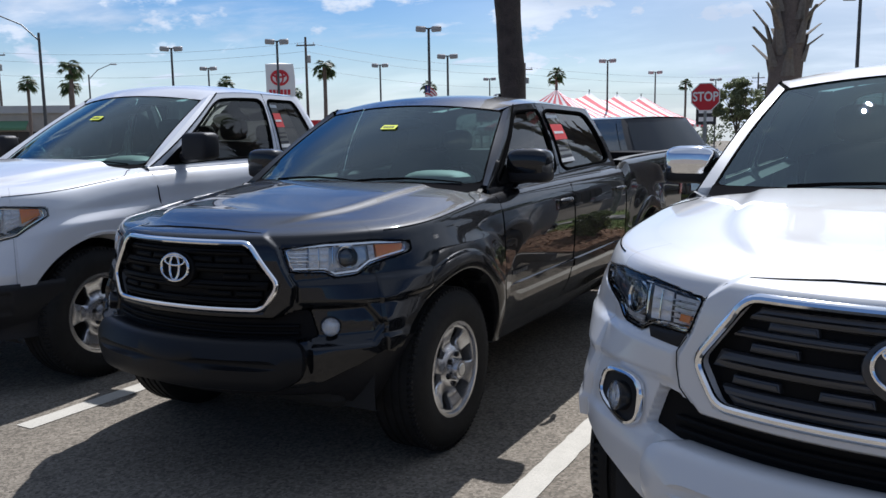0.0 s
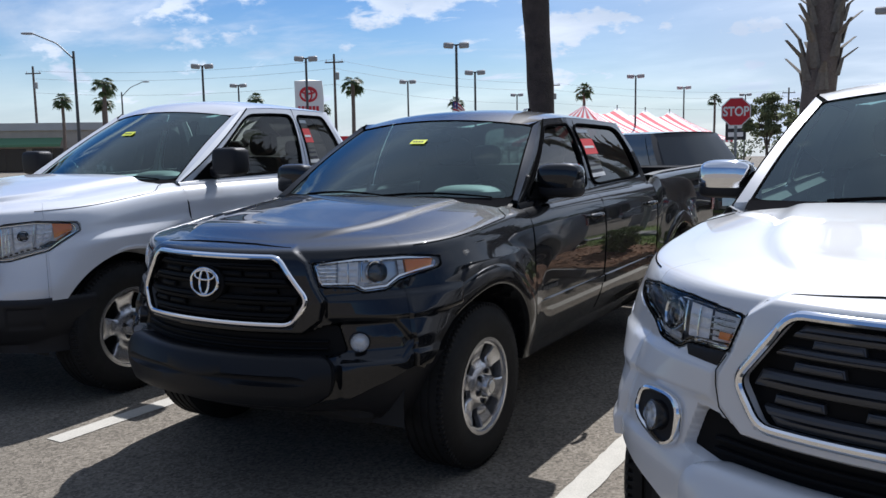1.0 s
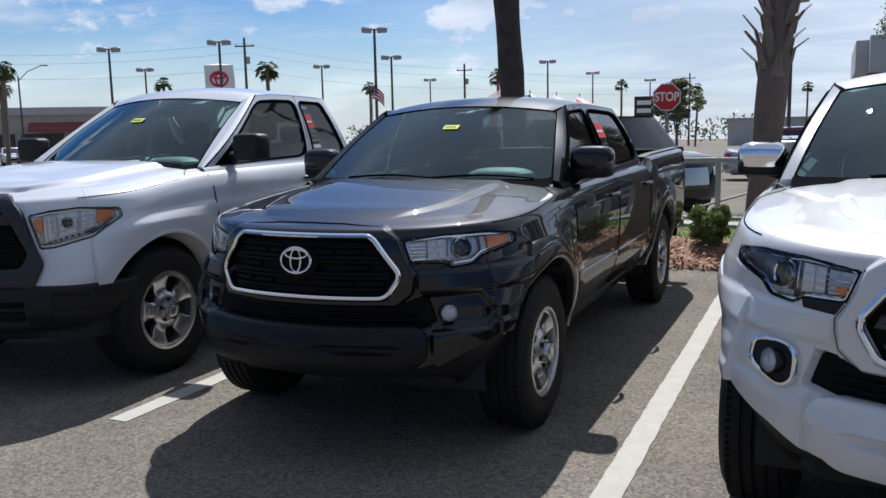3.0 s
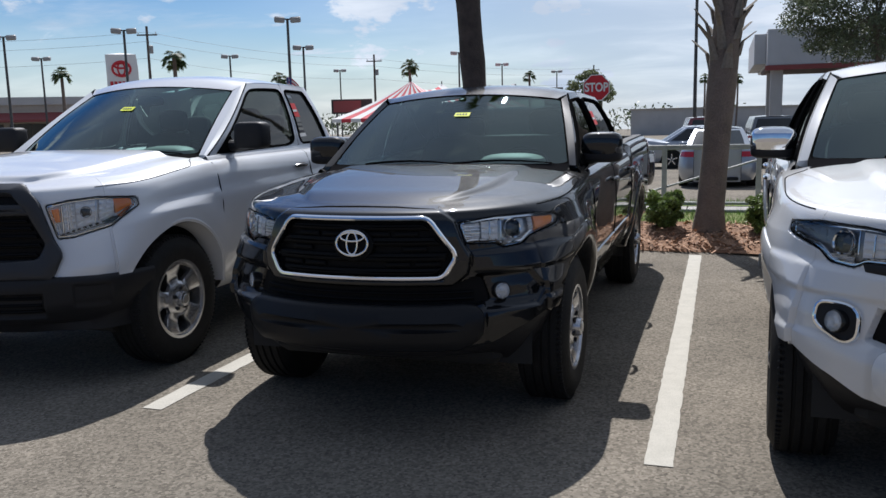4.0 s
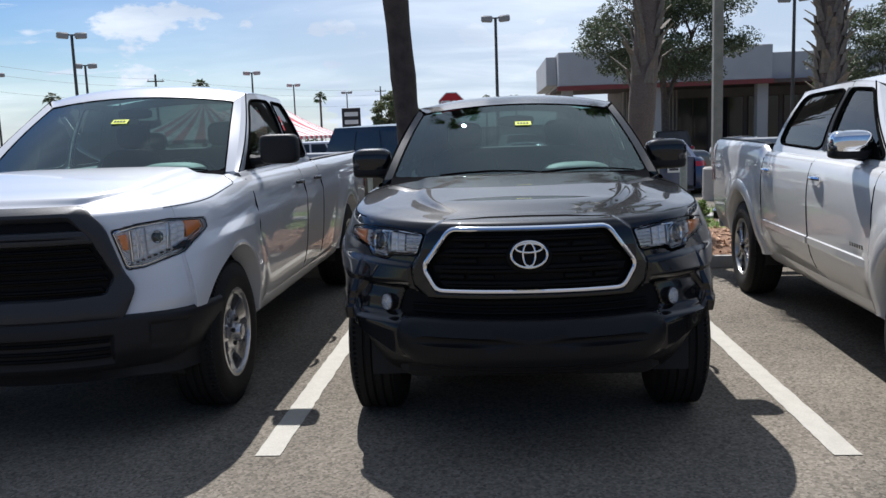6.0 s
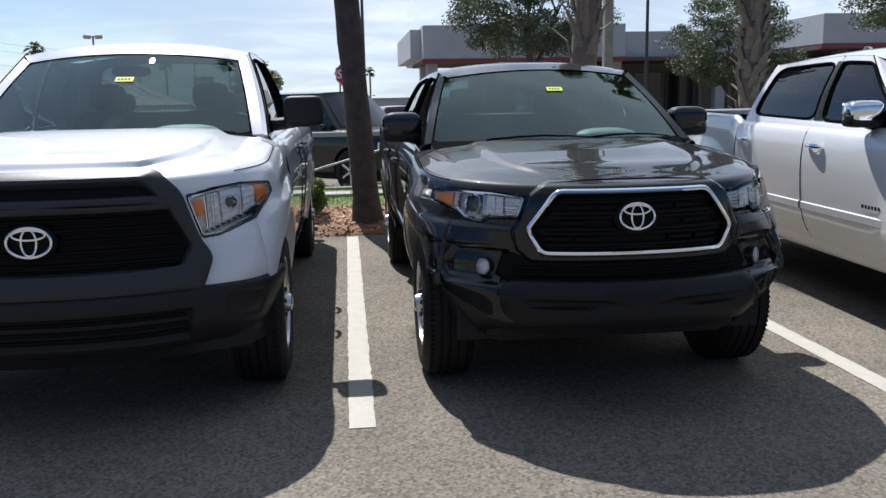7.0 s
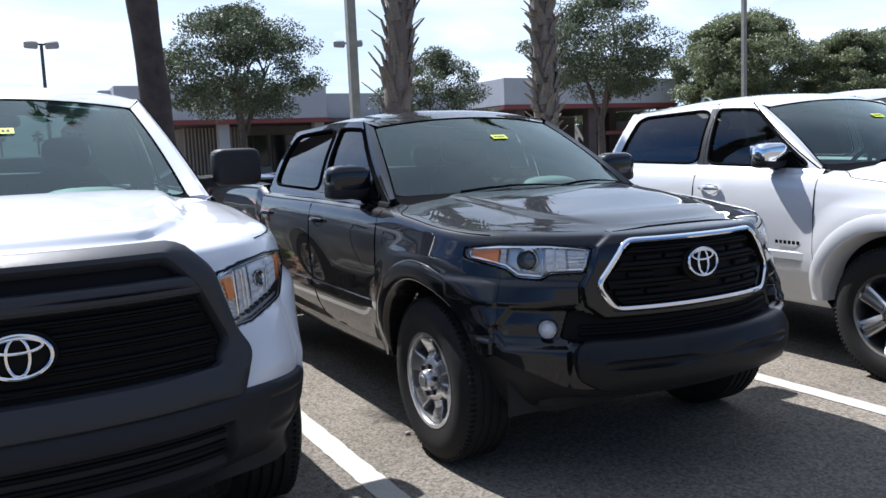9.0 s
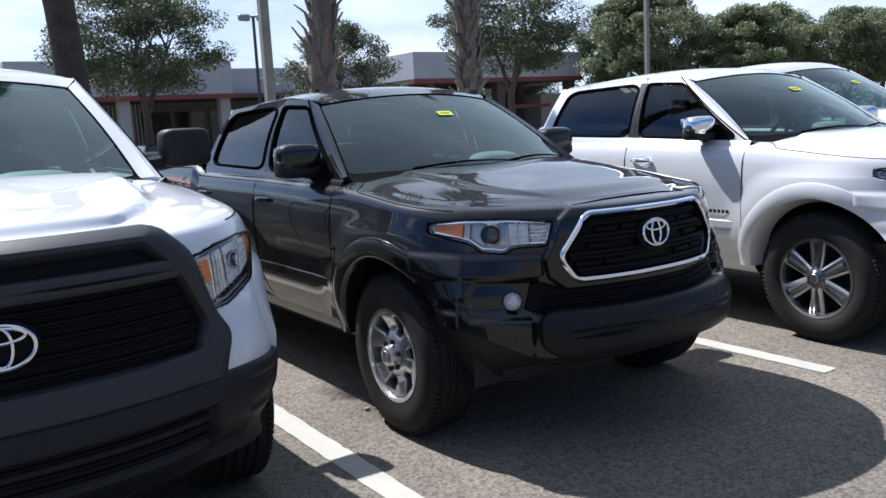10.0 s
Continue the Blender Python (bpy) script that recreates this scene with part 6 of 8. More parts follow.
def stripe(x0, x1, y0, y1, xf=0.0):
    """A worn painted bay line, with slightly ragged edges."""
    rows = []
    for y in even(y0, y1, 0.06):
        t = (y - y0) / (y1 - y0)
        j = 0.004
        rows.append([(x0 + xf * t + random.uniform(-j, j), y, 0.004), (x1 + xf * t + random.uniform(-j, j), y, 0.004)])
    tagged(solid("parking_line", Shape().grid(rows), LINE, "white painted parking bay line on asphalt", "parking line", "bay lines", "structure", smooth=0))


for a, b, y0, xf in ((1.322, 1.445, -0.028, -0.015), (-1.300, -1.178, 0.03, 0.02), (4.02, 4.145, -0.03, 0.0), (-3.95, -3.83, 0.03, 0.0)):
    stripe(a, b, y0, 5.58, xf)


def wheel_stop(x0, x1, y):
    rows = []
    prof = ((0.0, 0.0), (0.012, 0.09), (0.03, 0.118), (0.10, 0.118), (0.125, 0.09), (0.14, 0.0))
    for x in (x0, x0 + 0.02, x1 - 0.02, x1):
        k = 0.93 if x in (x0, x1) else 1.0
        rows.append([(x, y + p[0], p[1] * k) for p in prof])
    sh = Shape().grid(rows)
    sh.fan(rows[0], (x0, y + 0.07, 0.05))
    sh.fan(rows[-1], (x1, y + 0.07, 0.05))
    solid("wheel_stop", sh, CONCRETE, "grey precast concrete wheel stop on asphalt", "wheel stop", "wheel stops")


for c in (-2.62, 0.02, 2.73, 5.4):
    wheel_stop(c - 0.76, c + 0.76, 4.96)

# planting strip
random.seed(5)
xs = even(-24, 40, 0.5)
rows = []
for y in (5.62, 5.75, 5.9, 6.1, 6.3, 6.5, 6.68):
    rows.append([(x, y + (0.06 * math.sin(x * 2.3) + 0.04 * math.sin(x * 5.1) if y < 5.7 or y > 6.6 else 0), land(y) + 0.012 + random.uniform(0, 0.025) - (0.02 if y < 5.7 else 0)) for x in xs])
solid("mulch_bed", Shape().grid(rows), MULCH, "bed of reddish-brown bark mulch", "mulch bed", kind="structure")
rows = [[(x, y, land(y) + 0.005 + random.uniform(0, 0.02)) for x in xs] for y in (6.60, 6.8, 7.1, 7.44)]
solid("lawn", Shape().grid(rows), TURF, "strip of short green lawn", "lawn", kind="structure")
rows = [[(x, y, land(y) + 0.004 + random.uniform(0, 0.02)) for x in xs] for y in (7.86, 8.1, 8.5, 9.0, 9.6)]
solid("lawn", Shape().grid(rows), TURF, "strip of patchy green lawn behind the rail", "lawn", kind="structure")
walkway = new("pavement")
tagged(walkway, "pale concrete footpath across the lawn", "pavement", kind="structure")
slab = Shape().box(0, 0, -0.08, 1.19, 0.40, 0, 0.008)
slab_mesh = slab.mesh("slab", CONCRETE)
for i in range(40):
    o = new("slab", slab_mesh)
    o.parent = walkway
    o.matrix_basis = pose(-24 + i * 1.2, 7.45, land(7.6) + 0.03)

sh = Shape()
for i in range(5200):
    x, y = random.uniform(-3.6, 5.4), random.uniform(5.60, 6.72)
    z = land(y) + 0.022 + random.uniform(0, 0.02)
    m = pose(x, y, z, random.uniform(-35, 35), random.uniform(-35, 35), random.uniform(0, 360))
    l, w = random.uniform(0.012, 0.045), random.uniform(0.005, 0.014)
    b = len(sh.v)
    sh.v.extend([tuple(m @ Vector(p)) for p in ((-l, -w, 0), (l, -w * 0.6, 0), (l, w, 0.004), (-l, w, 0.004))])
    sh.f.append((b, b + 1, b + 2, b + 3))
solid("mulch_chips", sh, CHIP, "loose bark chips scattered over the bed", "mulch", kind="stuff", smooth=0, weld=False)
sh = Shape()
for i in range(15000):
    if i < 10000:
        x, y = random.uniform(-4.5, 6.5), random.uniform(6.58, 7.45)
    else:
        x, y = random.uniform(-6, 9), random.uniform(7.88, 9.4)
    z, h = land(y), random.uniform(0.03, 0.10)
    a = random.uniform(0, math.pi)
    dx, dy = 0.004 * math.cos(a), 0.004 * math.sin(a)
    lx, ly = random.uniform(-0.03, 0.03), random.uniform(-0.03, 0.03)
    b = len(sh.v)
    sh.v.extend([(x - dx, y - dy, z), (x + dx, y + dy, z), (x + lx, y + ly, z + h)])
    sh.f.append((b, b + 1, b + 2))
solid("grass", sh, BLADE, "short green grass blades on the strip", "grass", kind="stuff", smooth=0, weld=False)


def leaves(sh, centre, radius, count, size, squash=1.0, shell=0.0):
    """Small leaves round a centre."""
    rng = np.random.default_rng(random.randrange(1 << 30))
    d = rng.normal(size=(count, 3))
    d /= np.linalg.norm(d, axis=1)[:, None]
    rad = radius * (shell + (1 - shell) * rng.random(count) ** 0.5)
    p = np.array(centre) + d * rad[:, None] * np.array((1, 1, squash))
    n = rng.normal(size=(count, 3)) + np.array((0, 0, 0.5))
    n /= np.linalg.norm(n, axis=1)[:, None]
    t = np.cross(n, rng.normal(size=(count, 3)))
    t /= np.linalg.norm(t, axis=1)[:, None]
    s = np.cross(n, t)
    l = (size * rng.uniform(0.6, 1.3, count))[:, None]
    quad = np.stack((p - t * l, p + s * l * 0.42, p + t * l, p - s * l * 0.42), axis=1).reshape(-1, 3)
    b = len(sh.v)
    sh.v.extend(map(tuple, quad.tolist()))
    sh.f.extend([(b + 4 * i, b + 4 * i + 1, b + 4 * i + 2, b + 4 * i + 3) for i in range(count)])


def build_shrub(x, y, r, h, label):
    root = thing("shrub", label, "shrub", "clipped shrubs", pose(x, y, land(y)))
    sh = Shape()
    for i in range(7):
        a = random.uniform(0, 6.28)
        sh.tube([(0, 0, -0.03), (0.05 * math.cos(a), 0.05 * math.sin(a), h * 0.3), (r * 0.6 * math.cos(a), r * 0.6 * math.sin(a), h * 0.75)], [0.014, 0.010, 0.005], 5)
    part("stems", sh, BARK, root)
    sh = Shape()
    for i in range(70):
        a, q = random.uniform(0, 6.28), random.random() ** 0.35
        zz = random.uniform(0.14, 0.90) * h
        rr = r * (0.80 + 0.20 * math.sin(math.pi * min(1, zz / h)))
        leaves(sh, (q * rr * 0.86 * math.cos(a), q * rr * 0.86 * math.sin(a), zz), r * 0.26, 120, 0.021, 0.8, 0.3)
    part("foliage", sh, LEAF, root, smooth=0, weld=False)


build_shrub(0.99, 6.38, 0.23, 0.46, "small rounded green shrub in the mulch bed")
build_shrub(2.09, 6.25, 0.23, 0.47, "small rounded green shrub beside the palm trunk")
build_shrub(-1.72, 6.35, 0.22, 0.46, "small rounded green shrub near the leaning palm")
root = thing("pebble", "small pale stone lying on the asphalt", "stone", at=pose(-0.84, 1.18, 0.008))
part("body", superblob(0, 0, 0, 0.016, 0.012, 0.010, 0.8, 10, 6), CONCRETE, root)
build_shrub(4.7, 6.35, 0.24, 0.46, "small rounded green shrub in the mulch bed")


def palm_crown(root, top, n, length, rng, leaflets=16, width=0.055):
    for i in range(n):
        a = 2 * math.pi * i / n * 2.4 + rng.uniform(-0.2, 0.2)
        el = rng.uniform(-0.45, 1.25) if length > 1.2 else rng.uniform(-0.75, 1.45)
        d = Vector((math.cos(a) * math.cos(el), math.sin(a) * math.cos(el), math.sin(el)))
        stalk = []
        for k in range(6):
            t = k / 5
            p = Vector(top) + d * length * 0.55 * t + Vector((0, 0, -0.25 * length * t * t))
            stalk.append(p)
        sh = Shape().tube(stalk, [0.02, 0.017, 0.014, 0.011, 0.008, 0.005], 4)
        tip, back = stalk[-1], (stalk[-1] - stalk[-2]).normalized()
        sd = back.cross(Vector((0, 0, 1)))
        sd = sd.normalized() if sd.length > 0.01 else Vector((1, 0, 0))
        up = sd.cross(back)
        for k in range(leaflets):
            f = -1.25 + 2.5 * k / (leaflets - 1)
            dirn = (back * math.cos(f) + sd * math.sin(f) + up * rng.uniform(0.0, 0.22)).normalized()
            l = length * 0.5 * (1 - 0.25 * abs(f)) * rng.uniform(0.85, 1.1)
            w = (dirn.cross(up)).normalized() * width * length * 0.45
            m1 = tip + dirn * l * 0.5
            e = tip + dirn * l + Vector((0, 0, -0.28 * l))
            b = len(sh.v)
            sh.v.extend([tuple(tip), tuple(m1 - w), tuple(e), tuple(m1 + w)])
            sh.f.append((b, b + 1, b + 2, b + 3))
        part("frond", sh, FROND, root, smooth=0, weld=False)


def build_palm(x, y, height, r0, r1, lean, bark, boots_from, label, group="palms", fronds=26, length=1.9, boots_step=0.075, detail=True, seed=1, boot=(0.13, 0.30)):
    rng = random.Random(seed)
    z0 = land(y)
    root = thing("palm_tree", label, "palm tree", group, pose(x, y, z0))
    pts, rad = [], []
    n = 22 if detail else 8
    for i in range(n + 1):
        t = i / n
        z = height * t - (0.08 if i == 0 else 0)
        pts.append(Vector((lean[0] * t + lean[2] * math.sin(math.pi * t), lean[1] * t, z)))
        flare = 0.035 * math.exp(-z / 0.16) if detail else 0
        rad.append(r0 + (r1 - r0) * t + flare + (rng.uniform(-0.008, 0.008) if detail else 0))
    part("trunk", Shape().tube(pts, rad, 18 if detail else 8), bark, root, "dark smooth trunk" if boots_from > height else "")
    if boots_from < height:
        zz, a = boots_from, 0.0
        while zz < height - 0.05:
            t = zz / height
            c = Vector((lean[0] * t + lean[2] * math.sin(math.pi * t), lean[1] * t, zz))
            rr = r0 + (r1 - r0) * t
            a += 2.4 + rng.uniform(-0.25, 0.25)
            out = Vector((math.cos(a), math.sin(a), 0))
            sd = Vector((-math.sin(a), math.cos(a), 0))
            ln = rng.uniform(*boot)
            w = rng.uniform(0.030, 0.055)
            p0 = c + out * rr * 0.9
            p1 = p0 + out * ln * 0.22 + Vector((0, 0, ln * 0.55))
            p2 = p0 + out * ln * rng.uniform(0.6, 1.0) + Vector((0, 0, ln * 1.05))
            rows = []
            for p, ww, th in ((p0 - Vector((0, 0, 0.05)), w * 1.6, 0.03), (p1, w, 0.022), (p2, w * 0.55, 0.012)):
                rows.append([p - sd * ww, p - sd * ww * 0.4 + out * th, p + sd * ww * 0.4 + out * th, p + sd * ww, p - out * th * 0.5])
            part("leaf_base", Shape().grid(rows, close_u=True).fan(rows[-1], p2), BOOT, root, smooth=0)
            zz += boots_step * rng.uniform(0.7, 1.3)
    palm_crown(root, pts[-1], fronds, length, rng, 16 if detail else 13, 0.055 if detail else 0.11)
    return root


build_palm(-1.03, 6.0, 6.3, 0.145, 0.135, (-0.38, 0.0, -0.01), PALM_DARK, 99.0, "leaning palm with a dark smooth trunk in mulch", seed=3, fronds=18, length=0.8)
build_palm(1.48, 6.35, 5.5, 0.150, 0.150, (0.40, 0.0, -0.02), PALM_BARK, 1.80, "palm with old leaf bases on its grey trunk", seed=4, boots_step=0.040, boot=(0.16, 0.34), fronds=20, length=1.1)
build_palm(3.72, 6.4, 5.6, 0.145, 0.14, (-0.03, 0.0, 0.0), PALM_BARK, 0.9, "palm with shaggy leaf bases on its trunk", seed=7, boots_step=0.026, boot=(0.12, 0.21), fronds=20, length=1.1)
build_palm(-14.7, 6.3, 3.9, 0.17, 0.16, (-0.2, 0.0, 0.0), PALM_BARK, 0.8, "short palm with shaggy leaf bases", seed=9)

# rail beyond the lawn
def build_rail(x0, x1, posts, label):
    root = thing("barrier_rail", label, "barrier rail", "barrier rails", pose(0, 8.03, land(8.03)))
    for x in posts:
        part("post", Shape().box(x - 0.032, -0.032, -0.1, x + 0.032, 0.032, 0.80, 0.006), GALV, root)
    part("top_rail", Shape().box(x0, -0.03, 0.735, x1, 0.03, 0.80, 0.008), GALV, root)
    part("low_rail", Shape().box(x0, -0.026, 0.0, x1, 0.026, 0.05, 0.008), GALV, root)
    a, b = posts[-2] if len(posts) > 1 else x0, posts[-1]
    part("brace", Shape().tube([(a - 0.25, 0.0, 0.16), (b, 0.0, 0.60)], 0.014, 8), GALV, root)


build_rail(-3.2, -0.53, (-3.2, -1.9, -0.56), "grey metal barrier rail with posts behind lawn")
build_rail(-0.20, 2.09, (-0.20, 0.88, 2.06), "grey metal barrier rail with a sloping brace")
root = thing("bollard", "grey metal bollard beside the barrier rail", "bollard", at=pose(2.42, 8.03, land(8.03)))
part("post", Shape().lathe([(-0.1, 0.05), (0.78, 0.05), (0.80, 0.045), (0.82, 0.03), (0.825, 0.0)], "z", 16), GALV, root)


# ---- vehicles beyond the lawn ----
def build_car(s, label, at, group="parked cars beyond the lawn"):
    """A car of the middle distance: lower body, glass house, wheels, lamps."""
    root = thing(s["name"], label, s["category"], group, at)
    k = Skin(s)
    R, r, L = s["arch"], s["tyre_r"], s["L"]
    hubs = s["hubs"]

    def bottom(y):
        for c in hubs:
            if abs(y - c) < R:
                return max(r + math.sqrt(R * R - (y - c) ** 2), s["sill"])
        return s["sill"]
    stops = sorted(set(even(0, k.total, 0.07) + [a for c in hubs for a in arch_stops(k, c, R, 10)]))
    body = Shape()
    for side in (1, -1):
        body.join(k.panel(stops, bottom, side, 1.0, 14))
    part("body", body, s["paint"], root)
    # deck: bonnet, floor of the glass house and boot lid in one skin
    rows = []
    for a in even(0, k.total, 0.10):
        x, y, nx, ny, ins, z = k.column(a)
        ex, ey, ez = max(0.0, x - nx * ins[-1]), y - ny * ins[-1], z[-1]
        rows.append([(f * ex, ey, ez + s["crown"] * (1 - abs(f) ** 2.4) * min(1, ex / 0.5)) for f in [-1 + j / 6 for j in range(13)]])
    end = rows[-1]
    part("bonnet_and_deck", Shape().grid(rows), s["paint"], root)
    if end[-1][0] > 0.1:
        part("tail_panel", Shape().grid([[(p[0], p[1], p[2]) for p in end], [(p[0], p[1] + 0.01, s["front"][0][1]) for p in end]]), s["paint"], root)
    # glass house
    y0b, y0t, y1t, y1b = s["house"]
    zb, zt, xb, xt = s["house_z"]

    def wall(u, q, off=0.0):
        """Round the glass house: u from the windscreen's middle round one side to the rear window's middle."""
        fw, fr = 0.25, 0.75
        x1 = xb + (xt - xb) * q + 0.02 * math.sin(math.pi * q)
        yf, yr = y0b + (y0t - y0b) * q, y1b + (y1t - y1b) * q
        z = zb + (zt - zb) * q
        if u < fw:
            t = u / fw
            return Vector((x1 * 0.93 * t, yf - off + 0.16 * t * t, z))
        if u > fr:
            t = (1 - u) / (1 - fr)
            return Vector((x1 * 0.93 * t, yr + off - 0.12 * t * t, z))
        t = (u - fw) / (fr - fw)
        return Vector((x1 + off, yf + 0.20 + (yr - 0.15 - yf - 0.20) * t, z))
    us = [i / 24 for i in range(25)]
    shell = Shape()
    for side in (1, -1):
        shell.grid([[Vector((side * p.x, p.y, p.z)) for p in [wall(u, q) for u in us]] for q in (0, 0.25, 0.5, 0.75, 1.0)])
    part("cabin_shell", shell, s["paint"], root)
    roof = []
    for j in range(13):
        f = -1 + j / 6
        a = wall(0.25 * abs(f), 1.0)
        b = wall(1 - 0.25 * abs(f), 1.0)
        roof.append([Vector((f * xt * 0.98, a.y + (b.y - a.y) * t, zt + s["roof_crown"] * (1 - abs(f) ** 2.4) * (0.5 + 0.5 * math.sin(math.pi * t)))) for t in (0, 0.15, 0.4, 0.7, 0.9, 1.0)])
    part("roof", Shape().grid(roof), s["paint"], root)
    def pane(name, u0, u1, side, q0=0.10, q1=0.90, both=False):
        ss = []
        for q in (q0, 0.35, 0.65, q1):
            row = []
            for i in range(7):
                u = u0 + (u1 - u0) * i / 6
                p = wall(abs(u), q, 0.008)
                row.append((p.x * side * (1 if u >= 0 else -1), p.y, p.z))
            ss.append(row)
        part(name, Shape().grid(ss), WINDOW_DARK, root)
    pane("windscreen", -0.235, 0.235, 1)
    rp = Shape()
    rp.grid([[(lambda p: (p.x * (1 if i <= 3 else -1), p.y, p.z))(wall(1 - 0.225 * abs(1 - i / 3), q, 0.008)) for i in range(7)] for q in (0.10, 0.5, 0.90)])
    part("rear_window", rp, WINDOW_DARK, root)
    for side in (1, -1):
        for u0, u1 in s["side_panes"]:
            pane("side_window", u0, u1, side, 0.08, 0.88)
        part("door_mirror", superblob(side * (xb + 0.13), y0b + 0.45, zb + 0.06, 0.09, 0.05, 0.06, 0.6, 12, 8), s["paint"], root)
        part("headlamp", Shape().grid([[k.front(side * x, z, 0.01) for z in s["hl_z"]] for x in (s["W"] * 0.60, s["W"] * 0.75, s["W"] * 0.92)]), REFLECTOR, root)
        part("tail_lamp", Shape().grid([[k.point(k.total - q, z, 0.012, side) for z in s["tl_z"]] for q in (-0.0, 0.08, 0.16, 0.30, 0.46)]), RED_LENS, root, "red tail lamp")
        part("handle", Shape().tube([k.flank(s["hubs"][0] + 1.3 + d, zb - 0.14, 0.02, side) for d in (-0.09, 0, 0.09)], 0.014, 6), s.get("handle", s["paint"]), root)
    part("grille", Shape().grid([[k.front(x, z, 0.012) for z in s["gr_z"]] for x in (-0.45, -0.2, 0, 0.2, 0.45)]), s.get("grille", GRILLE_BLACK), root)
    xe, ye = end[-1][0], end[-1][1]
    zpl = s["tl_z"][0] - 0.06
    tail = k.point(k.total, zpl, 0.0, 1)
    part("number_plate", Shape().box(-0.15, tail.y + 0.012, zpl - 0.075, 0.15, tail.y + 0.022, zpl + 0.075), PAPER, root)
    part("plate_bar", Shape().box(-0.11, tail.y + 0.0235, zpl - 0.025, 0.11, tail.y + 0.025, zpl + 0.025), PRINT, root)
    part("bumper_trim", Shape().box(-xe * 0.9, tail.y + 0.004, s["sill"] + 0.02, xe * 0.9, tail.y + 0.03, s["sill"] + 0.10, 0.01), PLASTIC, root)
    part("underbody", Shape().box(-0.65, 0.4, 0.20, 0.65, L - 0.3, s["sill"] + 0.1, 0.02).box(-xb + 0.12, y0b + 0.4, s["sill"], xb - 0.12, y1b - 0.3, zb, 0.02), DARK, root)
    for y in hubs:
        for side in (1, -1):
            w = new("wheel")
            w.parent = root
            w.matrix_basis = pose(side * (s["W"] - 0.02), y, r, 0, 0, 0 if side > 0 else 180)
            part("tyre", Shape().lathe([(-0.03, r * 0.62), (0.0, r * 0.66), (0.008, r * 0.85), (-0.02, r), (-0.19, r), (-0.21, r * 0.8), (-0.2, r * 0.4)], "x", 32, flip=True), RUBBER, w)
            part("rim", Shape().lathe([(-0.02, r * 0.66), (-0.045, r * 0.6), (-0.05, 0.0)], "x", 28), DARK, w)
            for i in range(s.get("spokes", 5)):
                a = 2 * math.pi * i / s.get("spokes", 5)
                part("spoke", Shape().box(-0.04, -0.024, 0.02, -0.015, 0.024, r * 0.64, 0.005).moved(Matrix.Rotation(a, 4, 'X')), ALLOY, w)
    return root


def sedan_spec(paint, **over):
    s = dict(name="sedan", category="car", paint=paint, W=0.90, L=4.80, nose=0.0, yc=0.75, n=2.3, rear_round=0.42, rear_in=0.36,
             front=[(0.12, 0.22), (0.02, 0.34), (0.0, 0.46), (0.02, 0.58), (0.06, 0.68), (0.16, 0.76), (0.30, 0.80)],
             side=[(0.06, 0.24), (0.03, 0.36), (0.01, 0.52), (0.0, 0.68), (0.02, 0.82), (0.06, 0.90), (0.14, 0.93)],
             rear=[(0.10, 0.26), (0.03, 0.38), (0.0, 0.52), (0.02, 0.68), (0.05, 0.84), (0.09, 0.96), (0.16, 1.02)],
             lift=((0, 0), (1.2, 0.04), (4.8, 0.0)), crown=0.03, arch=0.36, tyre_r=0.325, hubs=(0.95, 3.73), sill=0.24, house=(1.22, 2.02, 3.35, 4.12), house_z=(0.93, 1.42, 0.76, 0.56), roof_crown=0.05,
             side_panes=((0.30, 0.50), (0.52, 0.72)), hl_z=(0.58, 0.63, 0.68), tl_z=(0.80, 0.86, 0.92), gr_z=(0.40, 0.48, 0.56))
    s.update(over)
    return s


def suv_spec(paint, **over):
    s = dict(name="suv", category="car", paint=paint, W=0.98, L=5.1, nose=0.0, yc=0.70, n=2.6, rear_round=0.22, rear_in=0.22,
             front=[(0.12, 0.30), (0.02, 0.40), (0.0, 0.52), (0.01, 0.66), (0.03, 0.84), (0.08, 1.00), (0.20, 1.06)],
             side=[(0.06, 0.34), (0.03, 0.46), (0.01, 0.62), (0.0, 0.80), (0.015, 0.96), (0.05, 1.06), (0.12, 1.09)],
             rear=[(0.10, 0.34), (0.02, 0.46), (0.0, 0.60), (0.01, 0.80), (0.03, 0.96), (0.06, 1.06), (0.12, 1.09)],
             lift=((0, 0), (1.2, 0.05), (5.1, 0.06)), crown=0.04, arch=0.44, tyre_r=0.395, hubs=(0.98, 3.95), sill=0.36, house=(1.18, 1.85, 4.75, 5.0), house_z=(1.13, 1.82, 0.84, 0.68), roof_crown=0.05,
             side_panes=((0.29, 0.42), (0.435, 0.57), (0.585, 0.72)), hl_z=(0.78, 0.85, 0.93), tl_z=(0.90, 1.0, 1.12), gr_z=(0.62, 0.76, 0.92), spokes=6)
    s.update(over)
    return s


def heading(x, y, deg):
    """A car's pose by its nose, deg: the turn of its tail from straight ahead (+y)."""
    return pose(x, y, land(y), 0, 0, deg)


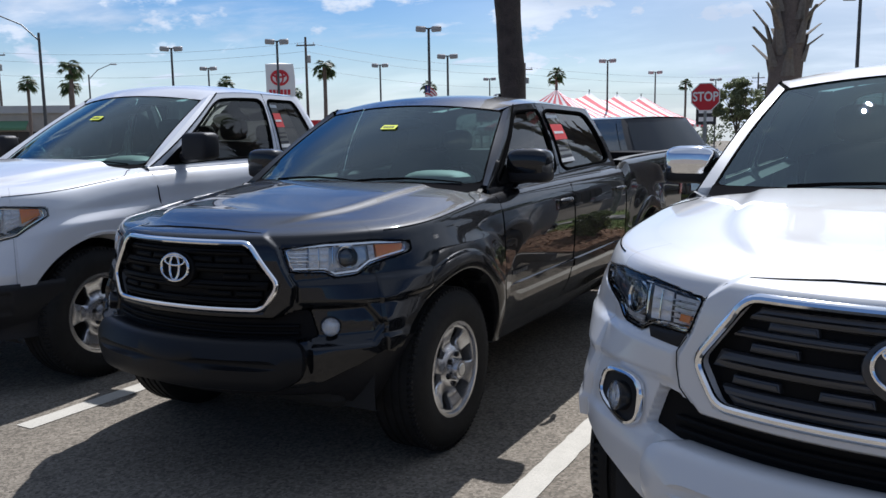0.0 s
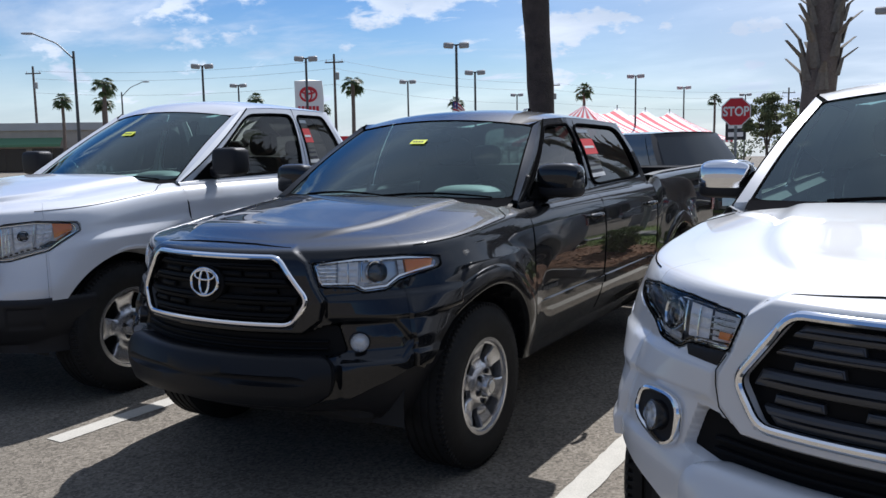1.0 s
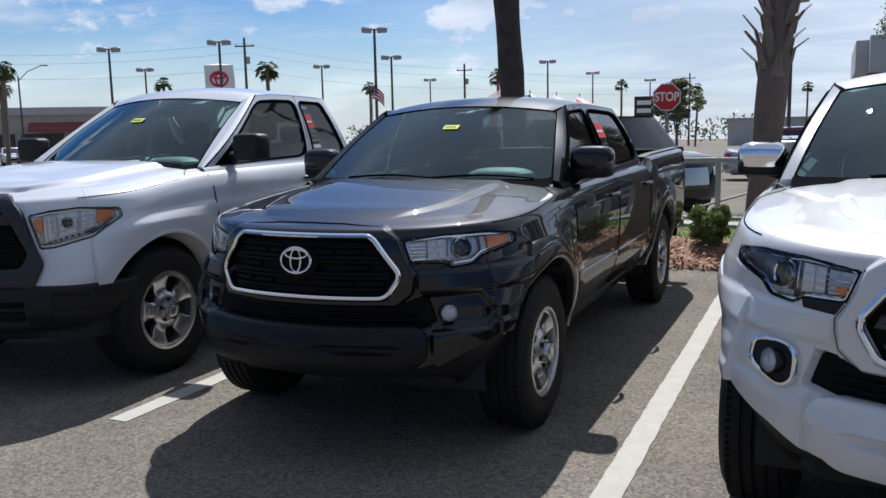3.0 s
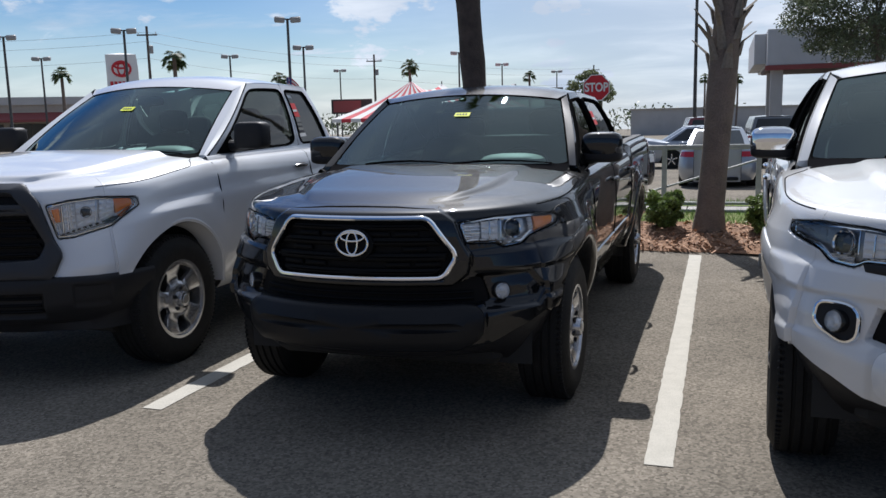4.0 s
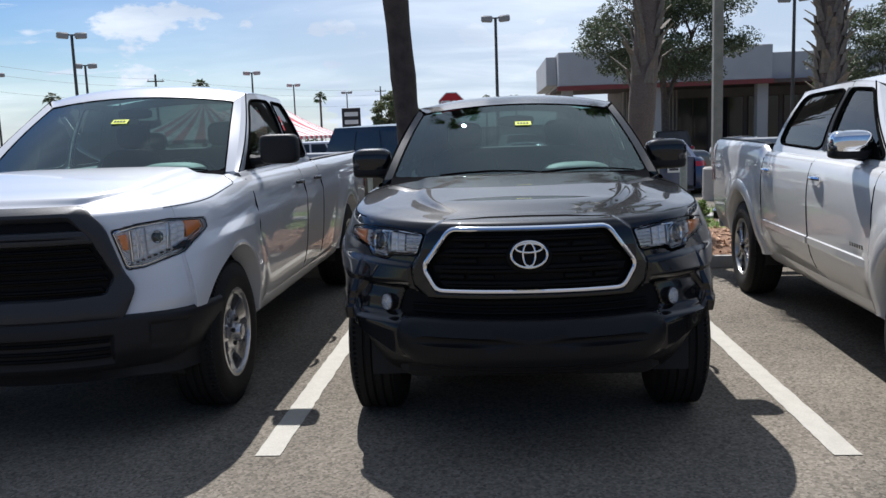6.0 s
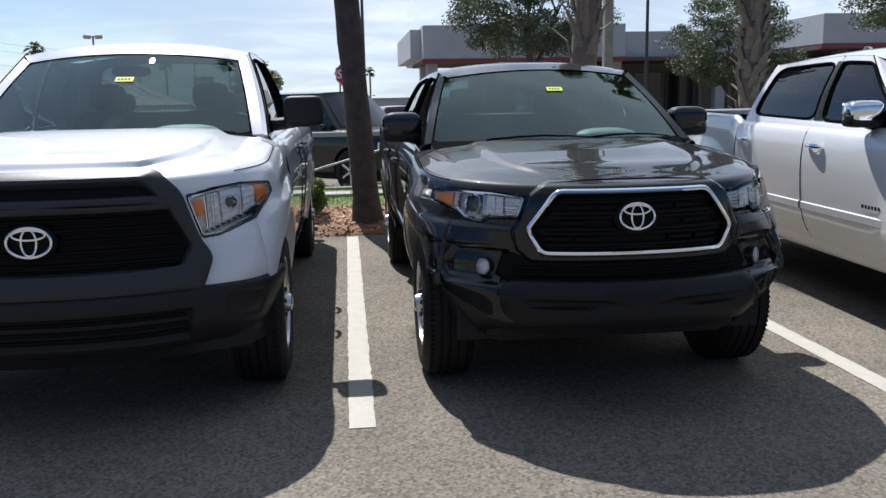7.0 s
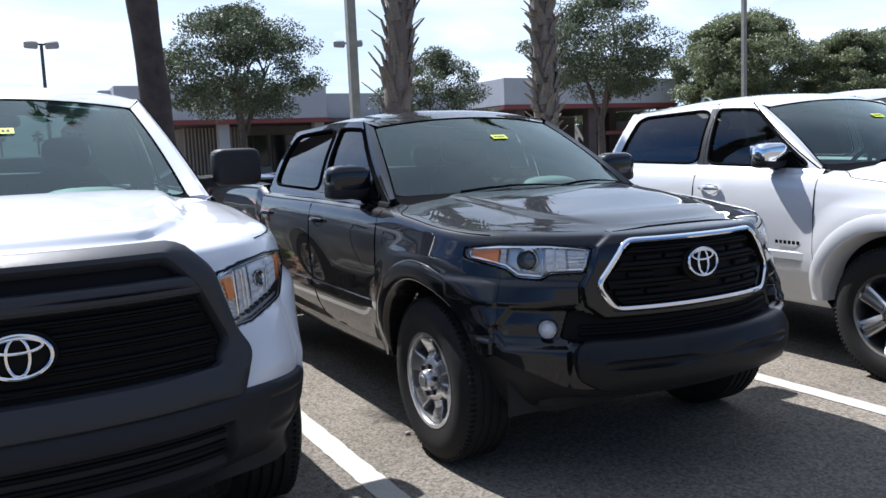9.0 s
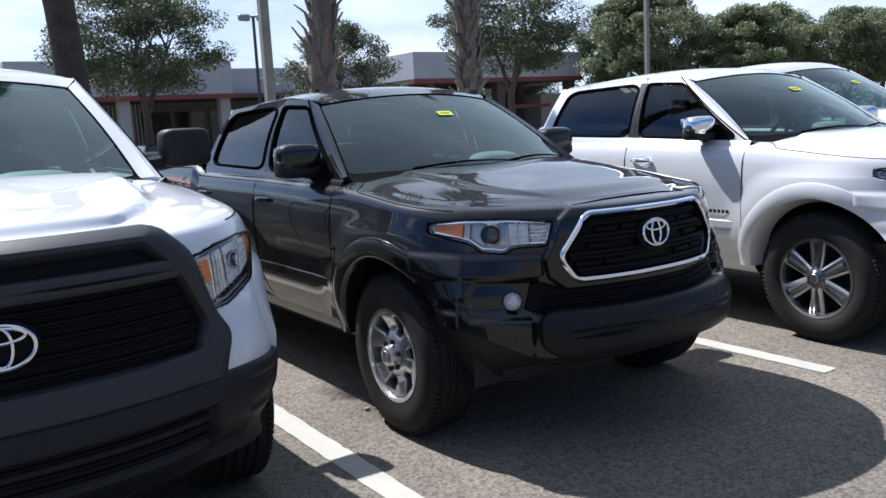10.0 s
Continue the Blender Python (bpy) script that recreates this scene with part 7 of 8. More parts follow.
build_car(suv_spec(BLACK_PAINT, grille=CHROME_DULL), "large black sport utility vehicle behind the barrier rail", heading(0.10, 10.9, 45) @ Matrix.Scale(0.94, 4))
build_car(sedan_spec(SILVER_PAINT), "silver sedan seen from behind", heading(1.50, 21.6, 180))
build_car(sedan_spec(BLUE_PAINT), "dark blue sedan seen from behind", heading(4.15, 21.8, 180))
build_car(suv_spec(RED_PAINT), "dark maroon sport utility vehicle in the far lot", heading(0.6, 35, 186))
build_car(suv_spec(GREY_PAINT), "dark grey sport utility vehicle in the far lot", heading(3.2, 36, 183))
build_car(sedan_spec(SILVER_PAINT), "silver sedan parked sideways in the far lot", heading(3.6, 27.5, 95))
build_car(sedan_spec(WHITE_PAINT), "white sedan parked in the far lot", heading(-1.6, 26, 78))
build_car(sedan_spec(SILVER_PAINT), "silver sedan beyond the stop sign", heading(-3.2, 31, 82))
build_car(suv_spec(WHITE_PAINT), "white sport utility vehicle in the far lot", heading(-5.5, 38, 85))
build_car(sedan_spec(GREY_PAINT), "grey sedan in the far lot", heading(8.0, 29, 100))
build_car(suv_spec(BLACK_PAINT), "black sport utility vehicle near the building", heading(8.2, 40, 176))
build_car(sedan_spec(WHITE_PAINT), "white sedan near the building", heading(11.4, 40, 182))
build_car(sedan_spec(GREY_PAINT), "grey sedan near the shaded entrance", heading(24.0, 33, 120))
build_car(sedan_spec(RED_PAINT), "maroon sedan near the far street", heading(-52, 42, 60))
build_car(sedan_spec(WHITE_PAINT), "white sedan near the far street", heading(-57, 44, 60))
build_car(sedan_spec(GREY_PAINT), "dark grey sedan near the far street", heading(-47, 33, 70))


# ---- lamps, signs, poles ----
def build_lamp(x, y, top, turn, label="dark parking lot lamp with two box heads", pole=POLE, r=0.095):
    root = thing("lot_lamp", label, "street lamp", "parking lot lamps", pose(x, y, land(y), 0, 0, turn))
    h = top - land(y)
    part("pole", Shape().tube([(0, 0, -0.2), (0, 0, h * 0.5), (0, 0, h - 0.1)], [r * 1.15, r, r * 0.85], 10), pole, root)
    part("base", Shape().lathe([(-0.2, 0.25), (0.55, 0.25), (0.6, 0.2), (0.6, 0.0)], "z", 14), CONCRETE, root)
    for sx in (-1, 1):
        part("arm", Shape().tube([(0, 0, h - 0.15), (sx * 0.20, 0, h - 0.12)], 0.05, 6), pole, root)
        hd = part("lamp_head", Shape().box(-0.33, -0.30, -0.17, 0.33, 0.30, 0.19, 0.06).moved(pose(sx * 0.50, 0, h - 0.17, 6, -sx * 4, 0)), LAMPHEAD, root)
        part("lamp_lens", Shape().box(-0.28, -0.24, -0.188, 0.28, 0.24, -0.172).moved(pose(sx * 0.50, 0, h - 0.17, 6, -sx * 4, 0)), WALL_GREY, hd)


for x, y, top, turn in ((-24.9, 45.7, 8.0, 30), (-47.3, 45.1, 8.0, 40), (-37.6, 45.9, 8.0, 35), (-24.0, 79.7, 8.0, 10), (-25.1, 101.7, 8.0, 8), (-46.6, 99.7, 8.0, 20), (0.05, 46.5, 8.0, 0), (15.9, 43.4, 8.0, -20),
                        (-30.5, 58.5, 7.4, 25), (-60.0, 62.0, 8.0, 30), (-44.5, 70, 8, 30), (-22.5, 125.0, 8, 5)):
    build_lamp(x, y, top, turn)
for x, y, h, r in ((4.75, 15.4, 9.5, 0.10), (33.0, 30.0, 11.0, 0.11)):
    root = thing("light_pole", "tall weathered grey square light pole", "light pole", "tall light poles", pose(x, y, land(y)))
    part("pole", Shape().box(-r, -r, -0.2, r, r, h, 0.015), POLE_TAN, root)
    part("base", Shape().lathe([(-0.2, 0.30), (0.70, 0.30), (0.74, 0.26), (0.74, 0.0)], "z", 16), CONCRETE, root)
    part("lamp_head", Shape().box(-0.6, -0.2, h - 0.05, 0.6, 0.2, h + 0.12, 0.04), LAMPHEAD, root)


def flat_text(body, size):
    cu = bpy.data.curves.new("lettering", 'FONT')
    cu.body, cu.size, cu.extrude = body, size, 0.001
    cu.align_x, cu.align_y = 'CENTER', 'CENTER'
    cu.offset = 0.006
    tmp = new("lettering", cu)
    dg = bpy.context.evaluated_depsgraph_get()
    me = bpy.data.meshes.new_from_object(tmp.evaluated_get(dg))
    bpy.data.objects.remove(tmp)
    return me


def build_stop(x, y, z, w, turn):
    root = thing("stop_sign", "red octagonal stop sign on a metal post", "stop sign", at=pose(x, y, land(y), 0, 0, turn))
    zc = z - land(y)
    part("post", Shape().box(-0.03, 0.015, -0.2, 0.03, 0.05, zc + w * 0.45, 0.006), GALV, root)
    def octa(r, y0):
        return [(r * math.cos(math.pi / 8 + i * math.pi / 4), y0, zc + r * math.sin(math.pi / 8 + i * math.pi / 4)) for i in range(8)]
    r = w / 2 / math.cos(math.pi / 8)
    sh = Shape().fan(octa(r, 0), (0, 0, zc))
    sh.grid([octa(r, 0), octa(r, 0.012)], close_u=True)
    sh.fan(octa(r, 0.012), (0, 0.012, zc))
    plate = part("plate", sh, SIGN_WHITE, root)
    part("face", Shape().fan(octa(r * 0.93, -0.004), (0, -0.004, zc)), SIGN_RED, plate)
    t = new("letters", flat_text("STOP", w * 0.40))
    t.data.materials.append(SIGN_WHITE)
    t.parent = plate
    t.matrix_basis = pose(0, -0.009, zc, 90, 0, 0) @ Matrix.Diagonal((0.92, 1.15, 1, 1))


build_stop(-1.11, 15.72, 2.06, 0.58, 8)

# dealer pylon sign
root = thing("pylon_sign", "white pylon sign with red oval mark and bars", "pylon sign", at=pose(-55.0, 67.0, land(67), 0, 0, 36) @ Matrix.Diagonal((0.8, 0.8, 0.93, 1)))
rows = []
for i in range(9):
    t = i / 8
    z = 5.0 + 5.2 * t
    bow = 0.25 * math.sin(math.pi * (t - 0.1))
    rows.append([(-1.75 + bow * 0.2, -0.25, z), (1.75 + bow, -0.25, z), (1.75 + bow, 0.25, z), (-1.75 + bow * 0.2, 0.25, z)])
sh = Shape().grid(rows, close_u=True).fan(rows[0], (0, 0, 5.0)).fan(rows[-1], (0, 0, 10.35))
panel = part("panel", sh, SIGN_WHITE, root)
part("mark", Shape().tube([(0.05 + 1.05 * math.cos(a), -0.28, 8.7 + 0.75 * math.sin(a)) for a in [2 * math.pi * i / 32 for i in range(32)]], 0.13, 6, True)
     .join(Shape().tube([(0.05 + 0.42 * math.cos(a), -0.28, 8.7 + 0.66 * math.sin(a)) for a in [2 * math.pi * i / 24 for i in range(24)]], 0.10, 6, True))
     .join(Shape().tube([(0.05 + 0.78 * math.cos(a), -0.28, 9.02 + 0.26 * math.sin(a)) for a in [2 * math.pi * i / 24 for i in range(24)]], 0.10, 6, True)), SIGN_RED, panel)
for i in range(6):
    part("sign_bar", Shape().box(-1.35 + i * 0.47, -0.30, 6.85, -1.35 + i * 0.47 + 0.34, -0.27, 7.4), SIGN_RED, panel)
part("post", Shape().box(-0.5, -0.2, -0.3, 0.5, 0.2, 5.2), POLE_TAN, root)

# utility poles and wires
POLES = ((-100.0, 66.0, 12.5), (-58.3, 75.8, 12.0), (-46.0, 110.0, 10.5), (-22.0, 160.0, 10.5))
tops = []
for x, y, h in POLES:
    root = thing("utility_pole", "dark wooden utility pole with a crossarm", "utility pole", "utility poles", pose(x, y, land(y), 0, 0, 20))
    h = h - land(y)
    part("pole", Shape().tube([(0, 0, -0.3), (0, 0, h)], [0.20, 0.13], 10), WOOD_POLE, root)
    part("crossarm", Shape().box(-1.1, -0.06, h - 1.0, 1.1, 0.06, h - 0.85), WOOD_POLE, root)
    part("transformer", Shape().lathe([(h - 2.9, 0.0), (h - 2.9, 0.24), (h - 2.1, 0.24), (h - 2.0, 0.0)], "z", 14, (0.35, -0.1, 0)), GALV, root)
    for sx in (-0.95, 0.0, 0.95):
        part("insulator", Shape().lathe([(h - 0.85, 0.05), (h - 0.6, 0.05), (h - 0.6, 0)], "z", 8, (sx, 0, 0)), SIGN_WHITE, root)
    tops.append((x, y, h + land(y)))
for (x0, y0, z0), (x1, y1, z1) in zip(tops[:-1], tops[1:]):
    for k, dz in enumerate((-0.6, -1.6, -3.4)):
        pts = [(x0 + (x1 - x0) * t, y0 + (y1 - y0) * t, z0 + (z1 - z0) * t + dz - 1.2 * 4 * t * (1 - t) * 0.6) for t in [i / 14 for i in range(15)]]
        solid("overhead_wire", Shape().tube(pts, 0.013, 4), WIRE, "thin dark overhead wire between utility poles", "wire", "overhead wires")

# street lamps with one long arm
for x, y, h, turn in ((-47.0, 33.6, 8.0, 40), (-78.0, 62.0, 8.0, 215)):
    root = thing("street_lamp", "tall street lamp with a long curved arm", "street lamp", "street lamps", pose(x, y, land(y), 0, 0, turn))
    h = h - land(y)
    part("pole", Shape().tube([(0, 0, -0.2), (0, 0, h)], [0.13, 0.08], 10), POLE, root)
    part("arm", Shape().tube([(0, 0, h - 0.5), (-1.0, 0, h + 0.5), (-2.4, 0, h + 1.1)], [0.05, 0.045, 0.04], 8), POLE, root)
    part("lamp_head", superblob(-2.75, 0, h + 1.12, 0.42, 0.14, 0.08, 0.7, 12, 6), LAMPHEAD, root)

# flag on a short pole
root = thing("flag", "striped red and white flag on a pole", "flag", at=pose(-24.6, 44.6, land(44.6), 0, 0, 25) @ Matrix.Diagonal((0.5, 0.6, 0.85, 1)))
part("pole", Shape().tube([(0, 0, 0), (0.0, 0, 5.9)], 0.035, 8), POLE, root)
for i in range(7):
    rows = [[(0.05 + 1.5 * t, 0.10 * math.sin(5 * t), 5.85 - (i + q) * 0.13 - 0.62 * t * t) for t in [j / 8 for j in range(9)]] for q in (0, 1)]
    part("stripe", Shape().grid(rows), FLAG_RED if i % 2 == 0 else TENT_WHITE, root)
part("canton", Shape().grid([[(0.05 + 0.6 * t, 0.10 * math.sin(3 * t) - 0.012, z - 0.10 * t * t) for t in (0, 0.5, 1)] for z in (5.86, 5.36)]), FLAG_BLUE, root)


# ---- striped tent ----
def build_tent():
    """A long marquee: a ridge that sags between its poles, striped slopes and hipped ends."""
    root = thing("striped_tent", "large red and white striped event tent", "tent", at=pose(-27.0, 68.0, land(68), 0, 0, -3))
    wide, long, eave, top, hip = 6.0, 34.0, 2.7, 6.1, 5.0
    n = 34

    def ridge(y):
        y = min(max(y, hip), long - hip)
        ph = (y - hip) / (long - 2 * hip) * 3
        return top - 0.75 * math.sin(math.pi * (ph % 1.0)) ** 0.8

    def slope(side, y, s):
        yr = min(max(y, hip), long - hip)
        z = ridge(y) + (eave - ridge(y)) * s - 0.28 * math.sin(math.pi * s)
        return (side * wide * s, yr + (y - yr) * s, z)
    for side in (-1, 1):
        for i in range(n):
            ys = (long * i / n, long * (i + 0.5) / n, long * (i + 1) / n)
            rows = [[slope(side, y, s) for y in ys] for s in (0, 0.12, 0.3, 0.5, 0.7, 0.88, 1.0)]
            rows.append([(side * (wide + 0.02), y, eave - 0.32) for y in ys])
            part("stripe", Shape().grid(rows), TENT_RED if i % 2 else TENT_WHITE, root, smooth=60)
    for end in (0.0, long):
        peak = (0.0, hip if end == 0 else long - hip, top)
        for i in range(12):
            xs = [-wide + 2 * wide * (i + q) / 12 for q in (0, 0.5, 1)]
            rows = []
            for s in (0.0, 0.25, 0.5, 0.75, 1.0):
                rows.append([(x * s, peak[1] + (end - peak[1]) * s, top + (eave - top) * s - 0.28 * math.sin(math.pi * s)) for x in xs])
            rows.append([(x, end, eave - 0.32) for x in xs])
            part("stripe", Shape().grid(rows), TENT_RED if i % 2 else TENT_WHITE, root, smooth=60)
    for i in range(4):
        y = hip + (long - 2 * hip) * i / 3
        part("peak_pole", Shape().tube([(0, y, -0.2), (0, y, top + 0.25)], 0.06, 8), POLE, root)
    for i in range(9):
        for sx in (-wide, wide):
            part("side_pole", Shape().tube([(sx, long * i / 8, -0.4), (sx, long * i / 8, eave)], 0.04, 6), GALV, root)


build_tent()


# ---- buildings ----
def window_set(root, x0, x1, y, z0, z1, n, facing=-1):
    for i in range(n):
        a = x0 + (x1 - x0) * (i + 0.06) / n
        b = x0 + (x1 - x0) * (i + 0.94) / n
        w = part("window", Shape().box(a, y - 0.06, z0, b, y + 0.05, z1, 0.0), SOFFIT, root)
        m = (a + b) / 2
        for p, q in ((a + 0.06, m - 0.03), (m + 0.03, b - 0.06)):
            part("pane", Shape().box(p, y - 0.075, z0 + 0.06, q, y - 0.062, z1 - 0.06), WINDOW_DARK, w)


def build_dealer():
    b = land(52)
    root = thing("showroom_building", "long grey single-storey showroom with a deep overhanging fascia", "building", at=pose(0, 0, 0))
    part("main_fascia", Shape().box(4.0, 51.5, 4.05, 17.4, 66.0, 6.2, 0.03), FASCIA, root)
    part("corner_pier", Shape().box(3.3, 53.0, 4.2, 4.0, 66.0, 6.05, 0.03), FASCIA, root)
    part("low_fascia", Shape().box(17.4, 52.3, 4.05, 27.5, 66.0, 5.75, 0.03), FASCIA, root)
    part("canopy_fascia", Shape().box(27.5, 45.2, 4.35, 42.5, 58.0, 6.15, 0.03), FASCIA, root)
    for x0, x1, y, z in ((3.9, 17.5, 51.42, 4.0), (17.4, 27.4, 52.22, 4.0), (27.4, 42.6, 45.12, 4.3)):
        part("fascia_trim", Shape().box(x0, y, z - 0.22, x1, y + 0.4, z + 0.06, 0.0), TRIM_RED, root)
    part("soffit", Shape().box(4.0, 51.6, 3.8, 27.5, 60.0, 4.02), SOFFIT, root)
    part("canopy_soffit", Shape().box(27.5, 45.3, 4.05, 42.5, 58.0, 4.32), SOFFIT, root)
    # the overhang's shade is in this wall's dark colour
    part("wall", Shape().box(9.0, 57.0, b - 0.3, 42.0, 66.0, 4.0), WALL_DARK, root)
    for x, y in ((4.6, 52.2), (4.6, 57.0), (10.5, 52.2), (17.0, 52.4), (24.5, 52.8), (29.0, 45.9), (35.0, 45.9), (41.8, 45.9), (41.8, 52)):
        part("column", Shape().box(x - 0.35, y - 0.35, b - 0.2, x + 0.35, y + 0.35, 4.2, 0.03), WALL_GREY if x < 25 else SOFFIT, root)
    window_set(root, 12.5, 27.0, 56.95, b + 0.25, 3.2, 6)
    window_set(root, 29.0, 40.5, 56.95, b + 0.25, 3.0, 4)
    for i in range(16):
        part("screen_slat", Shape().box(8.6 + i * 0.24, 55.2, b, 8.68 + i * 0.24, 55.35, 3.7), WALL_BEIGE, root)
    part("low_awning", Shape().box(36.5, 46.0, 2.2, 40.0, 48.5, 2.45), TRIM_RED, root)
    part("side_bay", Shape().box(42.5, 50.0, b - 0.3, 60.0, 60.0, 3.3), WALL_GREY, root)
    for x in (12.8, 19.6):
        part("wall_lamp", Shape().box(x, 51.3 if x < 17 else 52.15, 5.0, x + 0.35, 51.5 if x < 17 else 52.35, 5.15), SIGN_WHITE, root)


build_dealer()
root = thing("strip_mall", "low beige shop building with a green awning", "building", at=pose(-88, 66, land(66), 0, 0, 42))
part("wall", Shape().box(-26, 0, -0.5, 26, 16, 5.2), WALL_BEIGE, root)
part("parapet", Shape().box(-26.2, -0.25, 5.2, 26.2, 16, 6.1), WALL_GREY, root)
part("awning", Shape().grid([[(-18, -0.1, 4.3), (-4, -0.1, 4.3)], [(-18, -1.6, 3.5), (-4, -1.6, 3.5)], [(-18, -1.6, 3.2), (-4, -1.6, 3.2)]]), GREEN_SIGN, root)
part("awning", Shape().grid([[(4, -0.1, 4.3), (22, -0.1, 4.3)], [(4, -1.6, 3.5), (22, -1.6, 3.5)], [(4, -1.6, 3.2), (22, -1.6, 3.2)]]), TRIM_RED, root)
window_set(root, -24, 24, 0.0, 0.2, 3.0, 9)
root = thing("far_warehouse", "long pale grey warehouse wall far behind the lots", "building", at=pose(0, 150, land(150)))
part("wall", Shape().box(-14, 0, -1, 60, 20, 4.4), WALL_GREY, root)
part("coping", Shape().box(-14.2, -0.2, 4.4, 60.2, 20, 4.7), WALL_BEIGE, root)
root = thing("far_shop", "low red-fronted shop far across the street", "building", at=pose(-86, 92, land(92), 0, 0, 38))
part("wall", Shape().box(-14, 0, -1, 14, 12, 4.2), WALL_BEIGE, root)
part("front_band", Shape().box(-14.2, -0.5, 3.2, 14.2, 0, 4.6), SIGN_RED, root)
window_set(root, -12, 12, 0.0, 0.2, 2.8, 6)
root = thing("billboard", "small dark billboard on posts", "billboard", at=pose(-33, 73, land(73), 0, 0, 20))
part("board", Shape().box(-2.0, -0.1, 3.3, 2.0, 0.1, 4.7, 0.03), SIGN_BLACK, root)
part("face", Shape().box(-1.8, -0.13, 3.45, 0.9, -0.11, 4.55), TRIM_RED, root)
for sx in (-1.5, 1.5):
    part("post", Shape().tube([(sx, 0, -0.3), (sx, 0, 3.7)], 0.1, 8), POLE, root)
root = thing("price_sign", "black changeable price sign on a post", "sign", at=pose(-14.0, 78.0, land(78), 0, 0, 8))
part("post", Shape().tube([(0, 0, -0.3), (0, 0, 4.0)], 0.12, 8), POLE, root)
part("panel", Shape().box(-0.9, -0.1, 2.8, 0.9, 0.1, 5.4, 0.03), SIGN_BLACK, root)
for i in range(3):
    part("sign_bar", Shape().box(-0.65, -0.13, 3.1 + i * 0.75, 0.65, -0.105, 3.5 + i * 0.75), SIGN_WHITE, root)


# ---- trees ----
def build_tree(x, y, top, crown_r, crown_h, trunk, label, leaf, seed, clumps=46, per=90, size=0.10, stems=3, group="oaks"):
    rng = random.Random(seed)
    random.seed(seed)
    z0 = land(y)
    root = thing("tree", label, "tree", group, pose(x, y, z0))
    h = top - z0
    base = h - crown_h
    sh = Shape()
    fork = base * 0.85
    sh.tube([(0, 0, -0.2), (0.03, 0, fork * 0.5), (0.0, 0.04, fork)], [trunk * 1.3, trunk, trunk * 0.9], 10)
    part("trunk", sh, BARK, root)
    centres = []
    for i in range(clumps):
        a, q = rng.uniform(0, 6.28), rng.random() ** 0.45
        v = rng.random()
        zz = base + crown_h * (0.08 + 0.84 * v)
        rr = crown_r * math.sqrt(max(0.05, 1 - (2 * (v - 0.42)) ** 2 * 0.85)) * q * rng.uniform(0.75, 1.0)
        centres.append(Vector((rr * math.cos(a), rr * math.sin(a), zz)))
    for k in range(stems):
        a = 2 * math.pi * k / stems + rng.uniform(-0.4, 0.4)
        tip = Vector((crown_r * 0.35 * math.cos(a), crown_r * 0.35 * math.sin(a), base + crown_h * 0.45))
        mid = Vector((crown_r * 0.14 * math.cos(a), crown_r * 0.14 * math.sin(a), base * 1.12))
        limb = Shape().tube([(0, 0, fork * 0.9), mid, tip], [trunk * 0.7, trunk * 0.5, trunk * 0.2], 8)
        for c in centres[k::stems][:9]:
            s = mid.lerp(tip, rng.uniform(0.1, 0.9))
            limb.tube([s, s.lerp(c, 0.5) + Vector((0, 0, 0.15)), c], [trunk * 0.24, trunk * 0.15, trunk * 0.05], 5)
        part("limb", limb, BARK, root)
    sh = Shape()
    for c in centres:
        leaves(sh, c, crown_r * rng.uniform(0.14, 0.27), per, size, 0.62, 0.1)
    part("crown", sh, leaf, root, smooth=0, weld=False)


